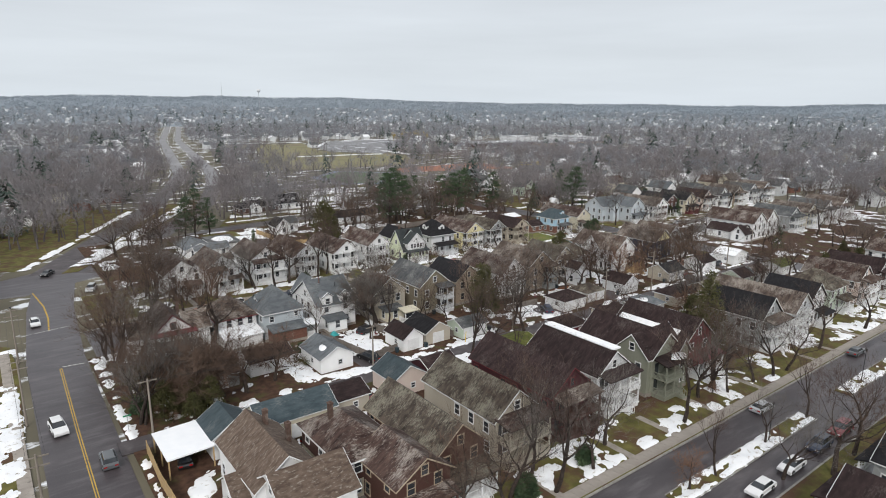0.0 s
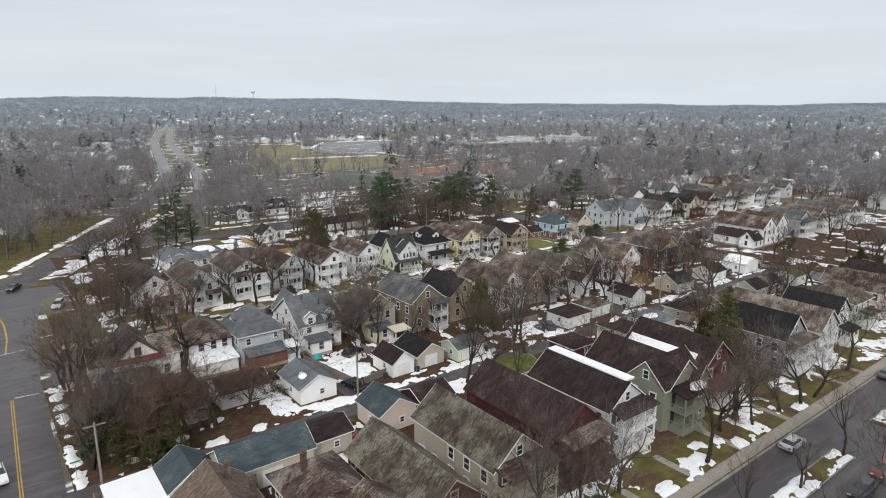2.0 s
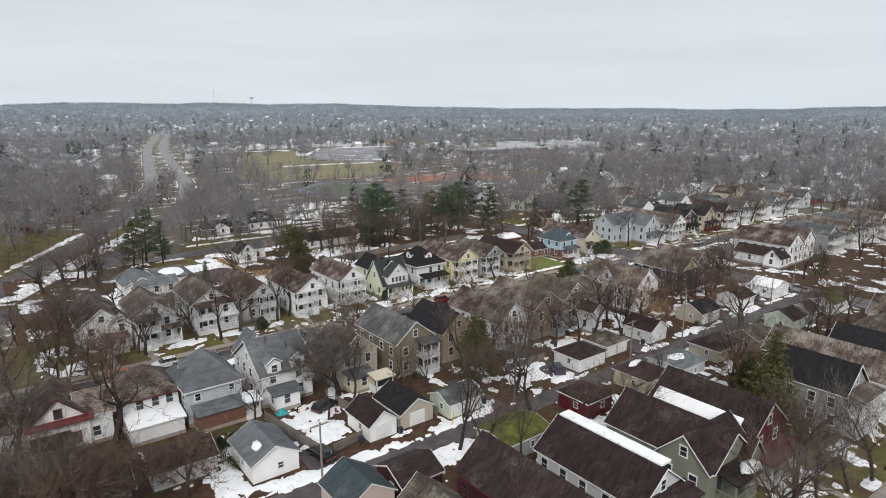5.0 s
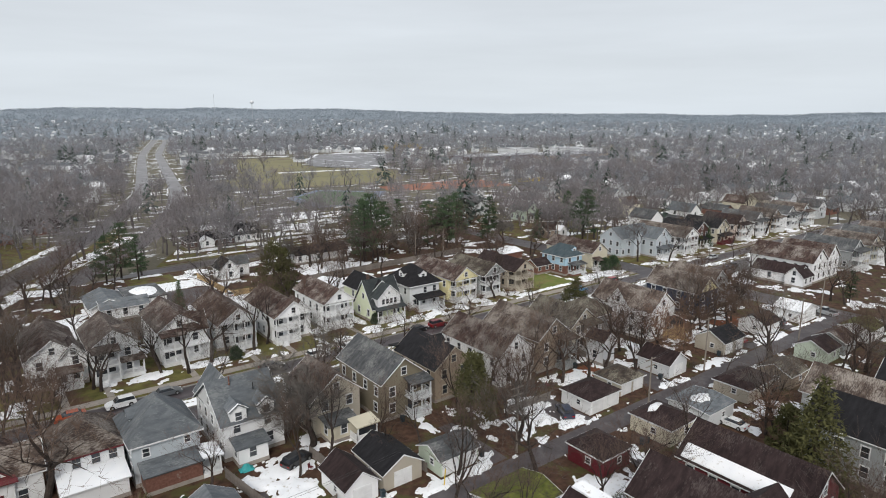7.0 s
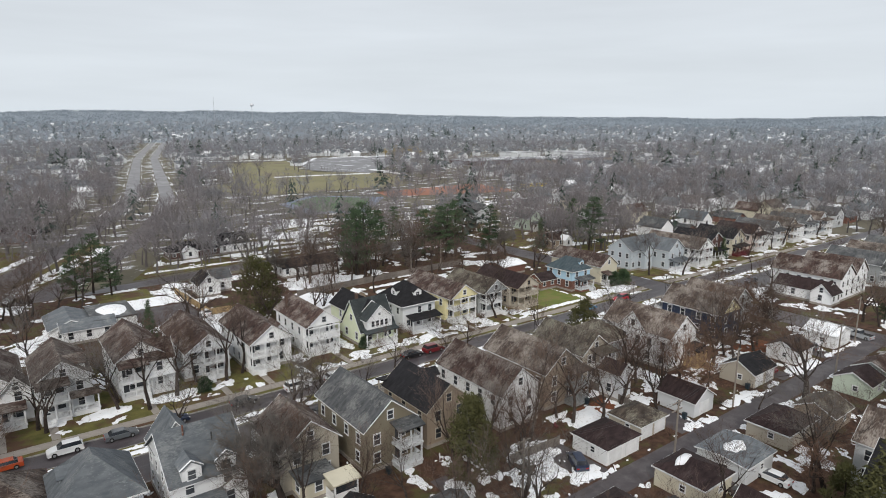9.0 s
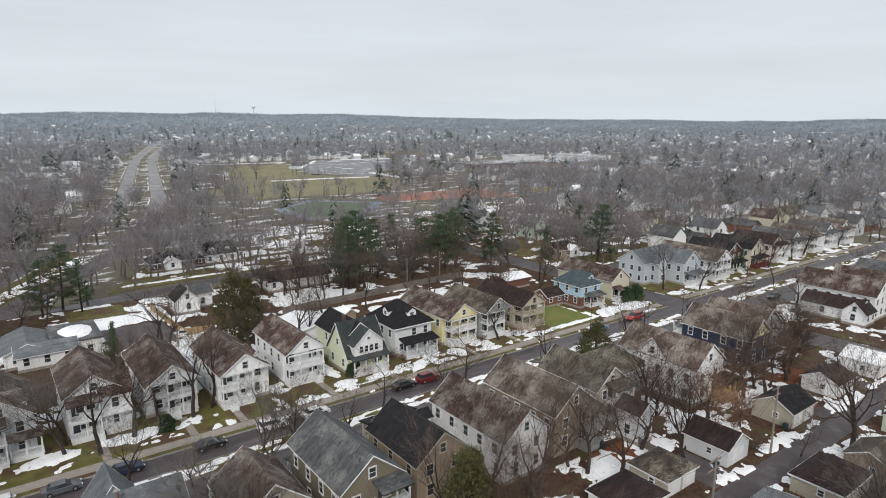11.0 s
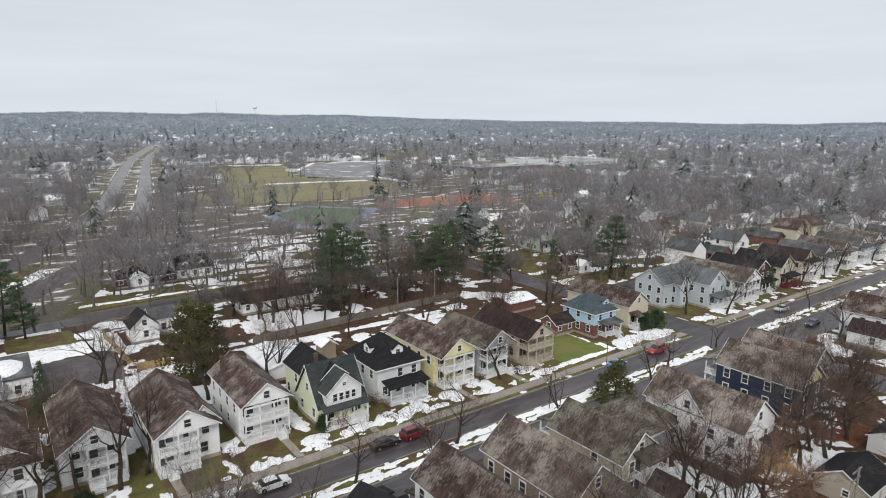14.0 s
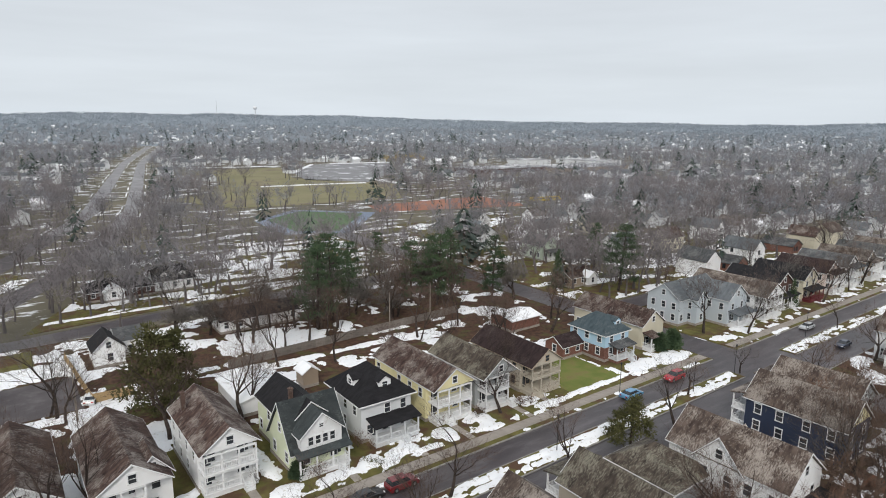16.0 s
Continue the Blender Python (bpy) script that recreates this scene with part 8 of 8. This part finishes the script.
for x, y, rz, m in ((62.4, 105.2, 30, TRIM_RED), (66.0, 105.0, 200, TRIM), (88.0, 107.5, 40, TRIM), (150.6, 103.4, 120, TRIM), (151.6, 104.2, 60, TRIM), (108.0, 104.0, 10, TRIM_RED)):
    patio_chair(x, y, rz, m)
h = thing("street_sign", 13.0, 92.6, "green street name sign on a thin metal post", "street sign")
part("post", Geo().tube([(0, 0, -0.1), (0, 0, 2.9)], [0.035, 0.035], 6), METAL, h)
part("plate", Geo().box(-0.55, 0.55, -0.012, 0.012, 2.68, 2.9), SIGN_GREEN, h)
for x0, x1, y0, y1 in ((113.6, 122.6, 100.6, 106.5), (124.2, 127.4, 105, 111), (164.0, 174.0, 100.2, 106.0)):
    slab("ground_leaf_bed", x0, x1, y0, y1, -0.05, 0.012, LEAVES, "bed of rust brown fallen leaves", "leaf litter")
for x0, x1, y0, y1 in ((52.0, 55.4, 91.0, 104.0), (100.4, 105.0, 91.0, 101.0), (122.2, 127.8, 91.0, 99.0), (138.8, 142.4, 78.5, 86.2), (155.6, 159.6, 91.0, 99.0), (113.9, 115.8, 76.0, 86.2), (42.0, 49.0, 85.0, 86.2), (83.4, 86.0, 91.0, 104.0), (98.9, 101.6, 77.0, 86.2), (173.5, 178.0, 91.0, 97.5)):
    slab("ground_driveway", x0, x1, y0, y1, -0.05, 0.014, ASPHALT_DRY, "short grey asphalt driveway off the alley", "driveway")

# front walks and sidewalk flags, last
for x in (43.8, 52.4, 66.9, 77, 88.5, 102.6, 123.2, 131.2, 144.4, 159, 171, 183):
    slab("path", x - 0.6, x + 0.6, 45.0, 51.5, -0.05, 0.02, CONCRETE, "narrow concrete front walk", "path")
for x in (38, 44.8, 59.0, 71, 78.8, 95.2, 108.0, 119.3, 128.2, 141.0, 147.6, 175.8, 183):
    slab("path", x - 0.6, x + 0.6, 147.0, 154.2, -0.05, 0.02, CONCRETE, "narrow concrete front walk", "path")
sidewalk("sidewalk_south_street", 12.4, 190.4, 43.2, 45.0)
sidewalk("sidewalk_north_street", 17, 190.4, 144.7, 146.8)
slab("sidewalk_north_street_east", 201, 330, 144.7, 146.8, -0.05, 0.03, CONCRETE, "grey concrete sidewalk", "sidewalk")
slab("sidewalk_avenue", -0.9, 0.7, 20, 140, -0.05, 0.03, CONCRETE, "grey concrete sidewalk", "sidewalk")
